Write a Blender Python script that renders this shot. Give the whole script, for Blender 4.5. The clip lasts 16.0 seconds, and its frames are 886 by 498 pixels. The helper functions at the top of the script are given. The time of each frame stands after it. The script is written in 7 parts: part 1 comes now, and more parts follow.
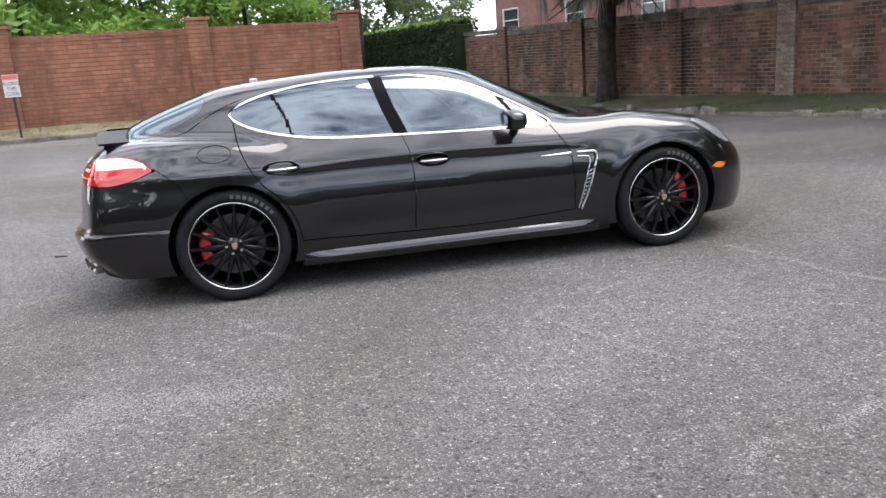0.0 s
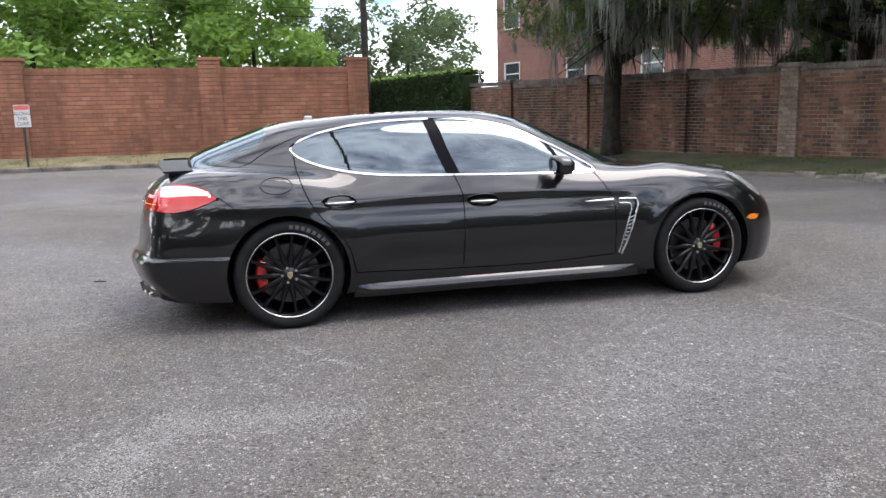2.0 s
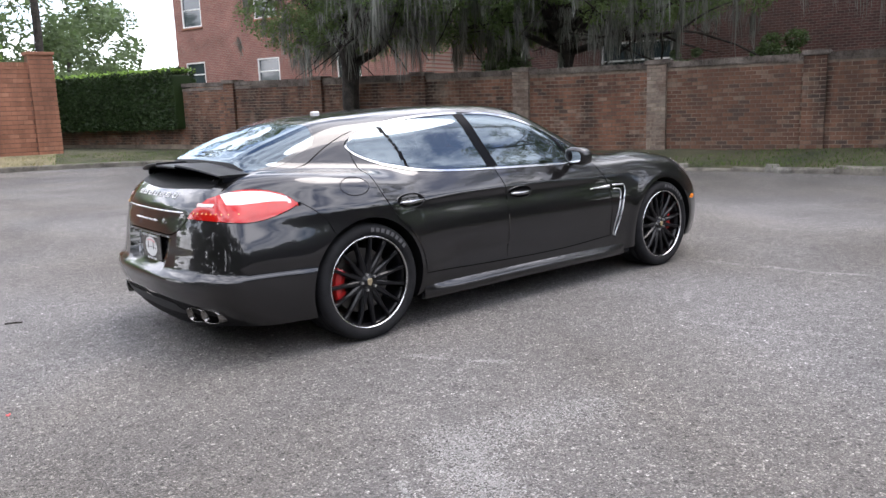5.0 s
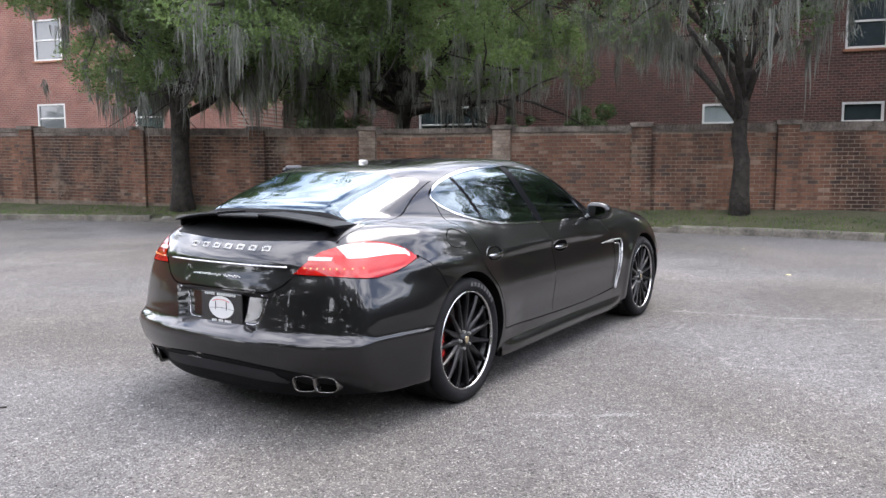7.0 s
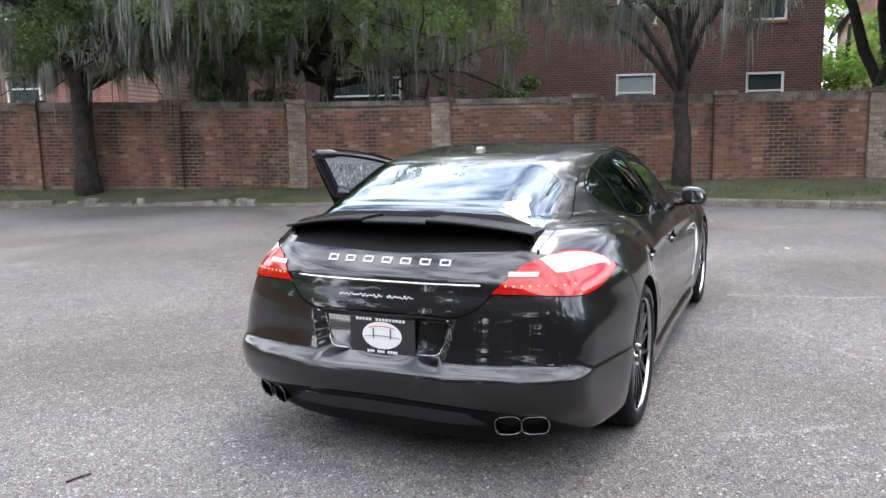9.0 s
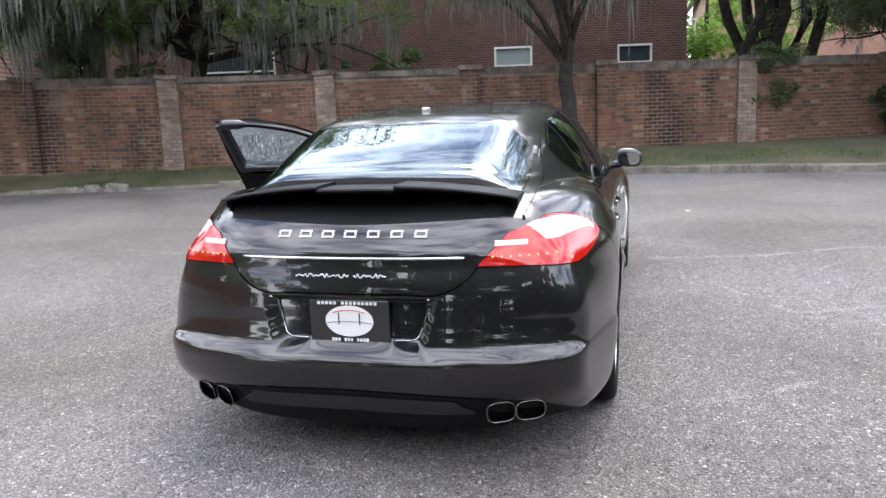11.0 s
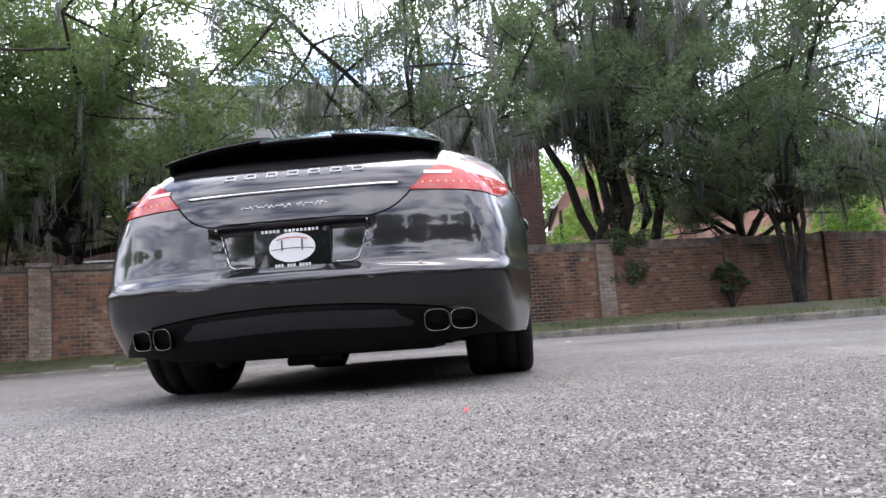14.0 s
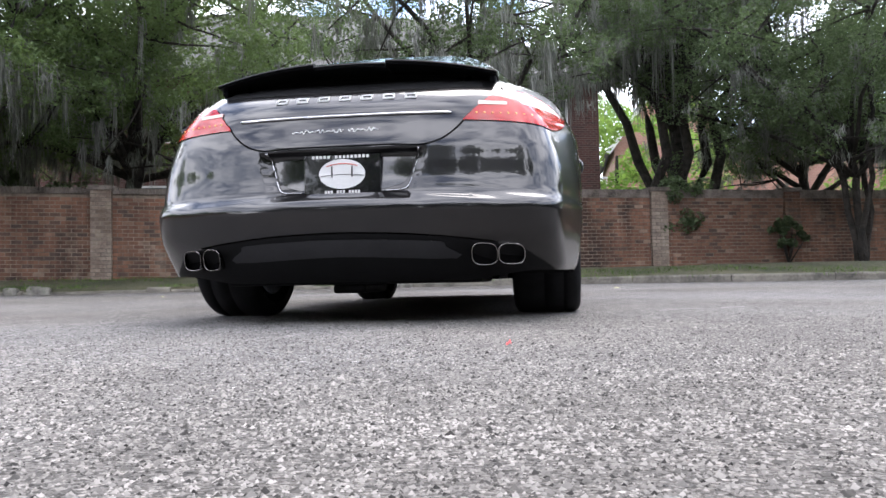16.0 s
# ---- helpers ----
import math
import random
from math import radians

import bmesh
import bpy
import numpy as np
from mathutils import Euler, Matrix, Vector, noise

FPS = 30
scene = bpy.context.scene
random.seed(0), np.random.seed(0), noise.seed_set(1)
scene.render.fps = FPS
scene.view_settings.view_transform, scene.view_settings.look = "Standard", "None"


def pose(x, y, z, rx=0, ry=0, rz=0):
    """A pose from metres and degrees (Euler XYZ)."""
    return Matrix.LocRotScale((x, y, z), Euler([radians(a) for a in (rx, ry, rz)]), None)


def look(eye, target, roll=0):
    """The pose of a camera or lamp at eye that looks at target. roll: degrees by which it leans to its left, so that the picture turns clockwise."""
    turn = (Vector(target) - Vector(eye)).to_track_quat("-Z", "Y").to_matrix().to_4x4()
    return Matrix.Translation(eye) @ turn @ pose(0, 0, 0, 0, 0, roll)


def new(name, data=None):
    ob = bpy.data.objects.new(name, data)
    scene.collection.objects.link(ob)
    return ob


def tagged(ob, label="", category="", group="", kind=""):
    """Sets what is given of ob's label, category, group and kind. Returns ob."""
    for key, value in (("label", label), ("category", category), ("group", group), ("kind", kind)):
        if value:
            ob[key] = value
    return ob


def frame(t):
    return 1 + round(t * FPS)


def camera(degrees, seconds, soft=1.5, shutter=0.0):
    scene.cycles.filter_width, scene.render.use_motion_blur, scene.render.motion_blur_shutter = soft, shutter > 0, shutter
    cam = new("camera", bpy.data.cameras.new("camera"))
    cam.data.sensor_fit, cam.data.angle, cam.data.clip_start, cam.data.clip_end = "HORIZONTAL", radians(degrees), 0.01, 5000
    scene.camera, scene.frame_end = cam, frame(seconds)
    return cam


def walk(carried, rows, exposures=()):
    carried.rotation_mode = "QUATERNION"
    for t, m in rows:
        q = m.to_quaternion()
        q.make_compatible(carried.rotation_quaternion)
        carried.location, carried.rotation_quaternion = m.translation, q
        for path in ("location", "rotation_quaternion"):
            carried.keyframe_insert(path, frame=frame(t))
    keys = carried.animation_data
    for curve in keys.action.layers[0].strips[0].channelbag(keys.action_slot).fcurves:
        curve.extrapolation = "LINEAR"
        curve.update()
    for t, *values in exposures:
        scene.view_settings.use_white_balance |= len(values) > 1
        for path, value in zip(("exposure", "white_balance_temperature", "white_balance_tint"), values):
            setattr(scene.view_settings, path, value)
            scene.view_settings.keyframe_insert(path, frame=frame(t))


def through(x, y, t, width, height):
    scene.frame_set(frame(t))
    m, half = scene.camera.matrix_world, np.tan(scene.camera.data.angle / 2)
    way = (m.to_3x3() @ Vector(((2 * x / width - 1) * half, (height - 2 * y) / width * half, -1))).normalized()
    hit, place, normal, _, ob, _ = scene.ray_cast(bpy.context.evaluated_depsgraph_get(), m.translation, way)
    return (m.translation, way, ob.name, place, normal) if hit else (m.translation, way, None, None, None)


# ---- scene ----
cam = camera(60.2, 16.0, shutter=0.0)
PATH = [
    (0, (-1.221, -5.645, 1.316), (-0.791, -3.746, 0.857), -4.0),
    (0.5, (-1.237, -5.676, 1.322), (-0.808, -3.767, 0.91), -1.9),
    (1, (-1.26, -5.702, 1.316), (-0.836, -3.782, 0.952), -1.7),
    (1.5, (-1.334, -5.691, 1.302), (-0.87, -3.777, 0.956), -1.3),
    (2, (-1.644, -5.714, 1.298), (-1.171, -3.8, 0.96), -1.5),
    (2.5, (-1.939, -5.588, 1.295), (-1.373, -3.702, 0.943), -1.5),
    (3, (-2.307, -5.412, 1.309), (-1.618, -3.572, 0.934), -1.6),
    (3.5, (-2.713, -5.28, 1.316), (-1.799, -3.543, 0.932), -1.1),
    (3.7, (-2.865, -5.213, 1.314), (-1.908, -3.499, 0.93), -1.2),
    (5.8, (-4.429, -4.001, 1.319), (-2.975, -2.671, 0.975), -0.9),
    (6, (-4.53, -3.864, 1.323), (-3.032, -2.584, 0.98), -0.4),
    (6.5, (-4.737, -3.448, 1.295), (-3.148, -2.274, 0.983), -0.0),
    (7, (-4.981, -3.052, 1.291), (-3.316, -1.965, 1.078), -0.2),
    (7.5, (-5.123, -2.656, 1.288), (-3.409, -1.647, 1.08), 0.1),
    (8, (-5.186, -2.243, 1.323), (-3.449, -1.278, 1.101), -0.0),
    (8.5, (-5.221, -1.863, 1.359), (-3.448, -0.969, 1.121), -0.4),
    (9, (-5.095, -1.497, 1.401), (-3.289, -0.691, 1.108), -1.0),
    (9.2, (-5.032, -1.366, 1.402), (-3.192, -0.648, 1.085), -0.9),
    (11.3, (-4.879, -1.008, 1.274), (-2.971, -0.52, 0.925), -1.9),
    (11.5, (-4.922, -0.996, 1.212), (-3.011, -0.502, 0.89), -1.5),
    (12, (-5.114, -0.91, 1.003), (-3.159, -0.564, 0.763), -5.2),
    (12.5, (-5.203, -0.891, 0.61), (-3.217, -0.664, 0.53), -5.0),
    (13, (-5.222, -0.889, 0.402), (-3.236, -0.721, 0.568), -4.4),
    (13.5, (-5.264, -0.83, 0.273), (-3.285, -0.654, 0.502), -4.7),
    (14, (-5.28, -0.81, 0.2), (-3.298, -0.658, 0.425), -4.1),
    (14.5, (-5.292, -0.814, 0.169), (-3.313, -0.676, 0.419), -3.5),
    (15, (-5.263, -0.811, 0.163), (-3.279, -0.687, 0.385), -1.4),
    (15.5, (-5.233, -0.811, 0.169), (-3.24, -0.685, 0.274), -1.0),
    (16, (-5.233, -0.809, 0.174), (-3.256, -0.518, 0.25), -1.1),
]
walk(cam, [(t, look(eye, target, roll)) for t, eye, target, roll in PATH], [(0.0, 0.20, 6550, 14), (1.0, 0.11, 6550, 14), (3.7, 0.17, 6530, 14), (6.0, 0.50, 6500, 15), (9.0, 0.68, 6480, 14), (11.5, 0.74, 6480, 14), (12.5, 0.80, 6480, 14), (13.5, 0.54, 6400, 16), (14.5, 0.50, 6400, 16), (16.0, 0.60, 6420, 14)])

# ---- world and sun ----
world = bpy.data.worlds.new("sky")
scene.world = world
world.use_nodes = True
wn, wl = world.node_tree.nodes, world.node_tree.links
SUN_ELEV, SUN_AZ = 66.0, 108.0
sky = wn.new("ShaderNodeTexSky")
sky.sky_type = "NISHITA"
sky.sun_disc = False
sky.sun_elevation, sky.sun_rotation = radians(SUN_ELEV), radians(SUN_AZ)
sky.air_density, sky.dust_density, sky.ozone_density = 1.0, 1.0, 1.4
coord = wn.new("ShaderNodeTexCoord")
squash = wn.new("ShaderNodeMapping")
squash.inputs["Scale"].default_value = (1.0, 1.0, 2.0)
squash.inputs["Location"].default_value = (1.1, 4.2, 2.3)
clouds = wn.new("ShaderNodeTexNoise")
clouds.inputs["Scale"].default_value = 2.8
clouds.inputs["Detail"].default_value = 8.0
clouds.inputs["Roughness"].default_value = 0.64
clouds.inputs["Distortion"].default_value = 0.4
cover = wn.new("ShaderNodeValToRGB")
cover.color_ramp.elements[0].position, cover.color_ramp.elements[1].position = 0.385, 0.585
cover.color_ramp.elements[0].color = (0.03, 0.03, 0.03, 1)
mixc = wn.new("ShaderNodeMix")
mixc.data_type = "RGBA"
mixc.inputs["B"].default_value = (32.0, 33.0, 35.0, 1)
wl.new(coord.outputs["Generated"], squash.inputs["Vector"])
wl.new(squash.outputs["Vector"], clouds.inputs["Vector"])
wl.new(clouds.outputs["Fac"], cover.inputs["Fac"])
wl.new(cover.outputs["Color"], mixc.inputs["Factor"])
deep = wn.new("ShaderNodeHueSaturation")
deep.inputs["Saturation"].default_value, deep.inputs["Value"].default_value = 1.2, 1.7
wl.new(sky.outputs["Color"], deep.inputs["Color"])
wl.new(deep.outputs["Color"], mixc.inputs["A"])
wl.new(mixc.outputs["Result"], wn["Background"].inputs["Color"])
wn["Background"].inputs["Strength"].default_value = 0.125

sun = new("sun", bpy.data.lights.new("sun", "SUN"))
sun.data.energy, sun.data.angle, sun.data.color = 2.3, radians(34), (1.0, 0.95, 0.88)
_e, _a = radians(SUN_ELEV), radians(SUN_AZ)
_d = Vector((math.sin(_a) * math.cos(_e), math.cos(_a) * math.cos(_e), math.sin(_e)))
sun.matrix_world = look(_d * 40, (0, 0, 0))


# ---- materials ----
def material(name, color, rough=0.6, metal=0.0, vary=0.0, scale=6.0, bump=0.0, bump_scale=60.0, second=None, spec=0.5, coat=0.0, island=0.0, info=0.0):
    """A surface with colour variation at two scales and fine relief, in object-space metres."""
    m = bpy.data.materials.new(name)
    m.use_nodes = True
    n, l = m.node_tree.nodes, m.node_tree.links
    b = n["Principled BSDF"]
    b.inputs["Base Color"].default_value = (*color, 1)
    b.inputs["Roughness"].default_value = rough
    b.inputs["Metallic"].default_value = metal
    b.inputs["Specular IOR Level"].default_value = spec
    b.inputs["Coat Weight"].default_value = coat
    b.inputs["Coat Roughness"].default_value = 0.03
    tc = n.new("ShaderNodeTexCoord")
    last = None
    if vary > 0 or second:
        big = n.new("ShaderNodeTexNoise")
        big.inputs["Scale"].default_value = scale
        big.inputs["Detail"].default_value = 6.0
        l.new(tc.outputs["Object"], big.inputs["Vector"])
        fine = n.new("ShaderNodeTexNoise")
        fine.inputs["Scale"].default_value = scale * 9
        fine.inputs["Detail"].default_value = 3.0
        l.new(tc.outputs["Object"], fine.inputs["Vector"])
        add = n.new("ShaderNodeMath")
        add.operation = "MULTIPLY_ADD"
        add.inputs[1].default_value = 0.45
        l.new(fine.outputs["Fac"], add.inputs[0])
        l.new(big.outputs["Fac"], add.inputs[2])
        ramp = n.new("ShaderNodeMapRange")
        ramp.inputs["From Min"].default_value, ramp.inputs["From Max"].default_value = 0.50, 0.95
        l.new(add.outputs[0], ramp.inputs["Value"])
        mix = n.new("ShaderNodeMix")
        mix.data_type = "RGBA"
        lo = [c * (1 - vary) for c in color]
        hi = second or [min(1.0, c * (1 + vary)) for c in color]
        mix.inputs["A"].default_value, mix.inputs["B"].default_value = (*lo, 1), (*hi, 1)
        l.new(ramp.outputs["Result"], mix.inputs["Factor"])
        last = mix.outputs["Result"]
    if island or info:
        if info:
            src = n.new("ShaderNodeObjectInfo").outputs["Random"]
        else:
            src = n.new("ShaderNodeNewGeometry").outputs["Random Per Island"]
        amount = island or info
        rng = n.new("ShaderNodeMapRange")
        rng.inputs["To Min"].default_value, rng.inputs["To Max"].default_value = 1 - amount, 1 + amount
        l.new(src, rng.inputs["Value"])
        hsv = n.new("ShaderNodeHueSaturation")
        if last:
            l.new(last, hsv.inputs["Color"])
        else:
            hsv.inputs["Color"].default_value = (*color, 1)
        l.new(rng.outputs["Result"], hsv.inputs["Value"])
        last = hsv.outputs["Color"]
    if last:
        l.new(last, b.inputs["Base Color"])
    if bump > 0:
        bn = n.new("ShaderNodeTexNoise")
        bn.inputs["Scale"].default_value = bump_scale
        bn.inputs["Detail"].default_value = 4.0
        l.new(tc.outputs["Object"], bn.inputs["Vector"])
        bp = n.new("ShaderNodeBump")
        bp.inputs["Strength"].default_value = 1.0
        bp.inputs["Distance"].default_value = bump
        l.new(bn.outputs["Fac"], bp.inputs["Height"])
        l.new(bp.outputs["Normal"], b.inputs["Normal"])
    return m


def leaf_material(name, color, light, through=0.35):
    """Leaves: colour varied leaf by leaf, with some light through them."""
    m = material(name, color, rough=0.55, island=0.7, spec=0.3)
    n, l = m.node_tree.nodes, m.node_tree.links
    tr = n.new("ShaderNodeBsdfTranslucent")
    tr.inputs["Color"].default_value = (*light, 1)
    mx = n.new("ShaderNodeMixShader")
    mx.inputs[0].default_value = through
    l.new(n["Principled BSDF"].outputs[0], mx.inputs[1])
    l.new(tr.outputs[0], mx.inputs[2])
    l.new(mx.outputs[0], n["Material Output"].inputs["Surface"])
    return m


def asphalt_material():
    """Worn asphalt: fine grit in a brown-grey binder, scattered pale and dark stones, broad bluish and pale patches."""
    m = material("asphalt", (0.13, 0.128, 0.128), rough=0.8, spec=0.3)
    n, l = m.node_tree.nodes, m.node_tree.links
    b = n["Principled BSDF"]
    tc = n.new("ShaderNodeTexCoord")

    def noise_at(scale, detail, rough=0.5, distort=0.0):
        t = n.new("ShaderNodeTexNoise")
        t.inputs["Scale"].default_value, t.inputs["Detail"].default_value = scale, detail
        t.inputs["Roughness"].default_value, t.inputs["Distortion"].default_value = rough, distort
        l.new(tc.outputs["Object"], t.inputs["Vector"])
        return t.outputs["Fac"]

    def ranged(src, a, b_, lo, hi):
        r = n.new("ShaderNodeMapRange")
        for k, v in zip(("From Min", "From Max", "To Min", "To Max"), (a, b_, lo, hi)):
            r.inputs[k].default_value = v
        l.new(src, r.inputs["Value"])
        return r.outputs["Result"]

    def times(x, y):
        t = n.new("ShaderNodeMath")
        t.operation = "MULTIPLY"
        l.new(x, t.inputs[0])
        l.new(y, t.inputs[1])
        return t.outputs[0]

    def stones(scale, ramp, reach):
        """Scattered stones: a factor by stone, inside a disc of its cell."""
        v = n.new("ShaderNodeTexVoronoi")
        v.inputs["Scale"].default_value = scale
        l.new(tc.outputs["Object"], v.inputs["Vector"])
        sep = n.new("ShaderNodeSeparateColor")
        l.new(v.outputs["Color"], sep.inputs["Color"])
        kind = n.new("ShaderNodeValToRGB")
        kind.color_ramp.interpolation = "CONSTANT"
        e = kind.color_ramp.elements
        e[0].position, e[0].color = 0.0, (ramp[0][1],) * 3 + (1,)
        e[1].position, e[1].color = ramp[-1][0], (ramp[-1][1],) * 3 + (1,)
        for pos, val in ramp[1:-1]:
            e.new(pos).color = (val,) * 3 + (1,)
        l.new(sep.outputs["Red"], kind.inputs["Fac"])
        mask = ranged(v.outputs["Distance"], reach, reach * 0.75, 0.0, 1.0)
        mx = n.new("ShaderNodeMix")
        mx.inputs["A"].default_value = 0.5
        l.new(mask, mx.inputs["Factor"])
        l.new(kind.outputs["Color"], mx.inputs["B"])
        return ranged(mx.outputs["Result"], 0.0, 1.0, 0.0, 2.0), v.outputs["Distance"]

    tint = n.new("ShaderNodeMix")
    tint.data_type = "RGBA"
    tint.inputs["A"].default_value, tint.inputs["B"].default_value = (0.127, 0.117, 0.107, 1), (0.124, 0.119, 0.117, 1)
    l.new(ranged(noise_at(0.30, 3.0, 0.5, 0.6), 0.40, 0.62, 0.0, 1.0), tint.inputs["Factor"])
    small, gap = stones(115.0, ((0.0, 0.20), (0.14, 0.38), (0.45, 0.52), (0.78, 0.70), (0.92, 1.0), (0.97, 1.45)), 0.54)
    large, _ = stones(42.0, ((0.0, 0.26), (0.22, 0.42), (0.60, 0.53), (0.84, 0.80), (0.94, 1.3)), 0.44)
    wear = ranged(noise_at(0.35, 5.0, 0.55, 0.8), 0.35, 0.72, 0.84, 1.5)
    fine = ranged(noise_at(240.0, 3.0, 0.7), 0.27, 0.73, 0.4, 1.6)
    mid = ranged(noise_at(11.0, 5.0, 0.65), 0.3, 0.7, 0.82, 1.18)
    pits = ranged(gap, 0.42, 0.75, 1.06, 0.55)
    hsv = n.new("ShaderNodeHueSaturation")
    l.new(tint.outputs["Result"], hsv.inputs["Color"])
    l.new(times(times(times(small, large), times(wear, fine)), times(mid, pits)), hsv.inputs["Value"])
    l.new(hsv.outputs["Color"], b.inputs["Base Color"])
    bp = n.new("ShaderNodeBump")
    bp.inputs["Distance"].default_value, bp.inputs["Strength"].default_value = 0.012, 1.0
    bp.invert = True
    l.new(gap, bp.inputs["Height"])
    l.new(bp.outputs["Normal"], b.inputs["Normal"])
    return m


def wall_brick_material(name, source, tones, damp_low):
    """Old garden-wall brick: red, brown and pale bricks mixed, with dark streaks of damp running down."""
    m = material(name, (0.2, 0.09, 0.06), rough=0.92, vary=0.3, scale=1.4, bump=0.005, bump_scale=90)
    n, l = m.node_tree.nodes, m.node_tree.links
    if source == "piece":
        src = n.new("ShaderNodeObjectInfo").outputs["Random"]
    else:
        src = n.new("ShaderNodeNewGeometry").outputs["Random Per Island"]
    kinds = n.new("ShaderNodeValToRGB")
    r = kinds.color_ramp
    r.elements[0].position, r.elements[0].color = 0.0, (*tones[0], 1)
    r.elements[1].position, r.elements[1].color = 1.0, (*tones[-1], 1)
    for pos, c in zip((0.13, 0.22, 0.6, 0.9), tones[1:-1]):
        r.elements.new(pos).color = (*c, 1)
    l.new(src, kinds.inputs["Fac"])
    tc = n.new("ShaderNodeTexCoord")
    tall = n.new("ShaderNodeMapping")
    tall.inputs["Scale"].default_value = (1.1, 1.1, 0.28)
    streak = n.new("ShaderNodeTexNoise")
    streak.inputs["Scale"].default_value = 1.3
    streak.inputs["Detail"].default_value = 8.0
    streak.inputs["Roughness"].default_value = 0.65
    l.new(tc.outputs["Object"], tall.inputs["Vector"])
    l.new(tall.outputs["Vector"], streak.inputs["Vector"])
    damp = n.new("ShaderNodeMapRange")
    damp.inputs["From Min"].default_value, damp.inputs["From Max"].default_value = 0.36, 0.60
    damp.inputs["To Min"].default_value, damp.inputs["To Max"].default_value = damp_low, 1.1
    l.new(streak.outputs["Fac"], damp.inputs["Value"])
    hsv = n.new("ShaderNodeHueSaturation")
    l.new(kinds.outputs["Color"], hsv.inputs["Color"])
    l.new(damp.outputs["Result"], hsv.inputs["Value"])
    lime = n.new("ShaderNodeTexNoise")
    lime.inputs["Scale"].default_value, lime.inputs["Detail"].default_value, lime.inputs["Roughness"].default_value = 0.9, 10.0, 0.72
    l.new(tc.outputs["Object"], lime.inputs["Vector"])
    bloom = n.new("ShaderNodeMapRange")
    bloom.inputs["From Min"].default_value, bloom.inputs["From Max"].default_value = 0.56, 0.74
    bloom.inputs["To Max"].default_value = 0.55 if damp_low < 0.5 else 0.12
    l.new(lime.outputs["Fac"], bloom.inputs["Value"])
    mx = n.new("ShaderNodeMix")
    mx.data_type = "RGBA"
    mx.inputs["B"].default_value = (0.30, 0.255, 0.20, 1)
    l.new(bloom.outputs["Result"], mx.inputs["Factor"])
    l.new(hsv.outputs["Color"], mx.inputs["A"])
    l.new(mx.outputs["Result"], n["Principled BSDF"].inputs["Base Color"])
    return m


OLD_TONES = ((0.068, 0.045, 0.035), (0.092, 0.052, 0.037), (0.112, 0.054, 0.034), (0.138, 0.065, 0.040), (0.168, 0.083, 0.050), (0.210, 0.148, 0.108))
RED_TONES = ((0.185, 0.080, 0.047), (0.205, 0.089, 0.052), (0.218, 0.095, 0.056), (0.234, 0.103, 0.061), (0.250, 0.113, 0.068), (0.270, 0.130, 0.080))
MAT = dict(
    asphalt=asphalt_material(),
    grass=material("grass_soil", (0.040, 0.052, 0.017), rough=0.95, second=(0.074, 0.068, 0.036), vary=0.45, scale=1.1, bump=0.03, bump_scale=40),
    straw=material("straw_grass_soil", (0.13, 0.115, 0.06), rough=0.95, second=(0.20, 0.175, 0.10), vary=0.35, scale=1.6, bump=0.03, bump_scale=40),
    concrete=material("kerb_concrete", (0.112, 0.102, 0.086), rough=0.9, vary=0.6, scale=2.5, bump=0.006, bump_scale=90),
    pale_stone=material("pale_broken_concrete", (0.14, 0.132, 0.116), rough=0.9, vary=0.5, scale=5.0, bump=0.006, bump_scale=60),
    mortar=material("mortar", (0.138, 0.110, 0.085), rough=0.95, vary=0.55, scale=1.5, bump=0.004),
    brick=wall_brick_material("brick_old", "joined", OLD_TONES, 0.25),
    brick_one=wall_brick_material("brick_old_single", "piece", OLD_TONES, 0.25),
    pier_brick=material("brick_limed", (0.15, 0.095, 0.068), rough=0.92, vary=0.4, scale=1.8, bump=0.005, bump_scale=90, second=(0.24, 0.20, 0.165), island=0.25),
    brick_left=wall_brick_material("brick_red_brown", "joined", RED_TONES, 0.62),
    mortar_left=material("mortar_brown", (0.115, 0.060, 0.040), rough=0.95, vary=0.3, scale=3.0, bump=0.004),
    coping=material("coping_weathered", (0.060, 0.046, 0.038), rough=0.95, vary=0.5, scale=3.0, bump=0.006, second=(0.17, 0.145, 0.125)),
    bark=material("bark", (0.013, 0.010, 0.008), rough=0.95, vary=0.6, scale=7.0, bump=0.06, bump_scale=16, second=(0.036, 0.030, 0.024)),
    leaf=leaf_material("oak_leaf", (0.054, 0.079, 0.039), (0.135, 0.198, 0.077), 0.38),
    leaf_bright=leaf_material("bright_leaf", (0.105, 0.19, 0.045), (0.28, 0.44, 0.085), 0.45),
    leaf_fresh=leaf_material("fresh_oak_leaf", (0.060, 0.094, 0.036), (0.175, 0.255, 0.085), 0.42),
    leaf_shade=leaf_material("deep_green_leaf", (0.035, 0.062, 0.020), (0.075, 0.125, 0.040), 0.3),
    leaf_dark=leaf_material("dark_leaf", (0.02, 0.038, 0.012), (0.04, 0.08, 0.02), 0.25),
    moss=leaf_material("hanging_moss", (0.145, 0.150, 0.135), (0.175, 0.182, 0.157), 0.40),
    white=material("white_paint", (0.55, 0.545, 0.53), rough=0.5, vary=0.08, scale=4.0),
    roof=material("roof_shingle", (0.05, 0.05, 0.05), rough=0.9, vary=0.35, scale=2.0, bump=0.01, bump_scale=20),
    post=material("sign_post_green", (0.02, 0.03, 0.025), rough=0.6, vary=0.2, scale=9),
)


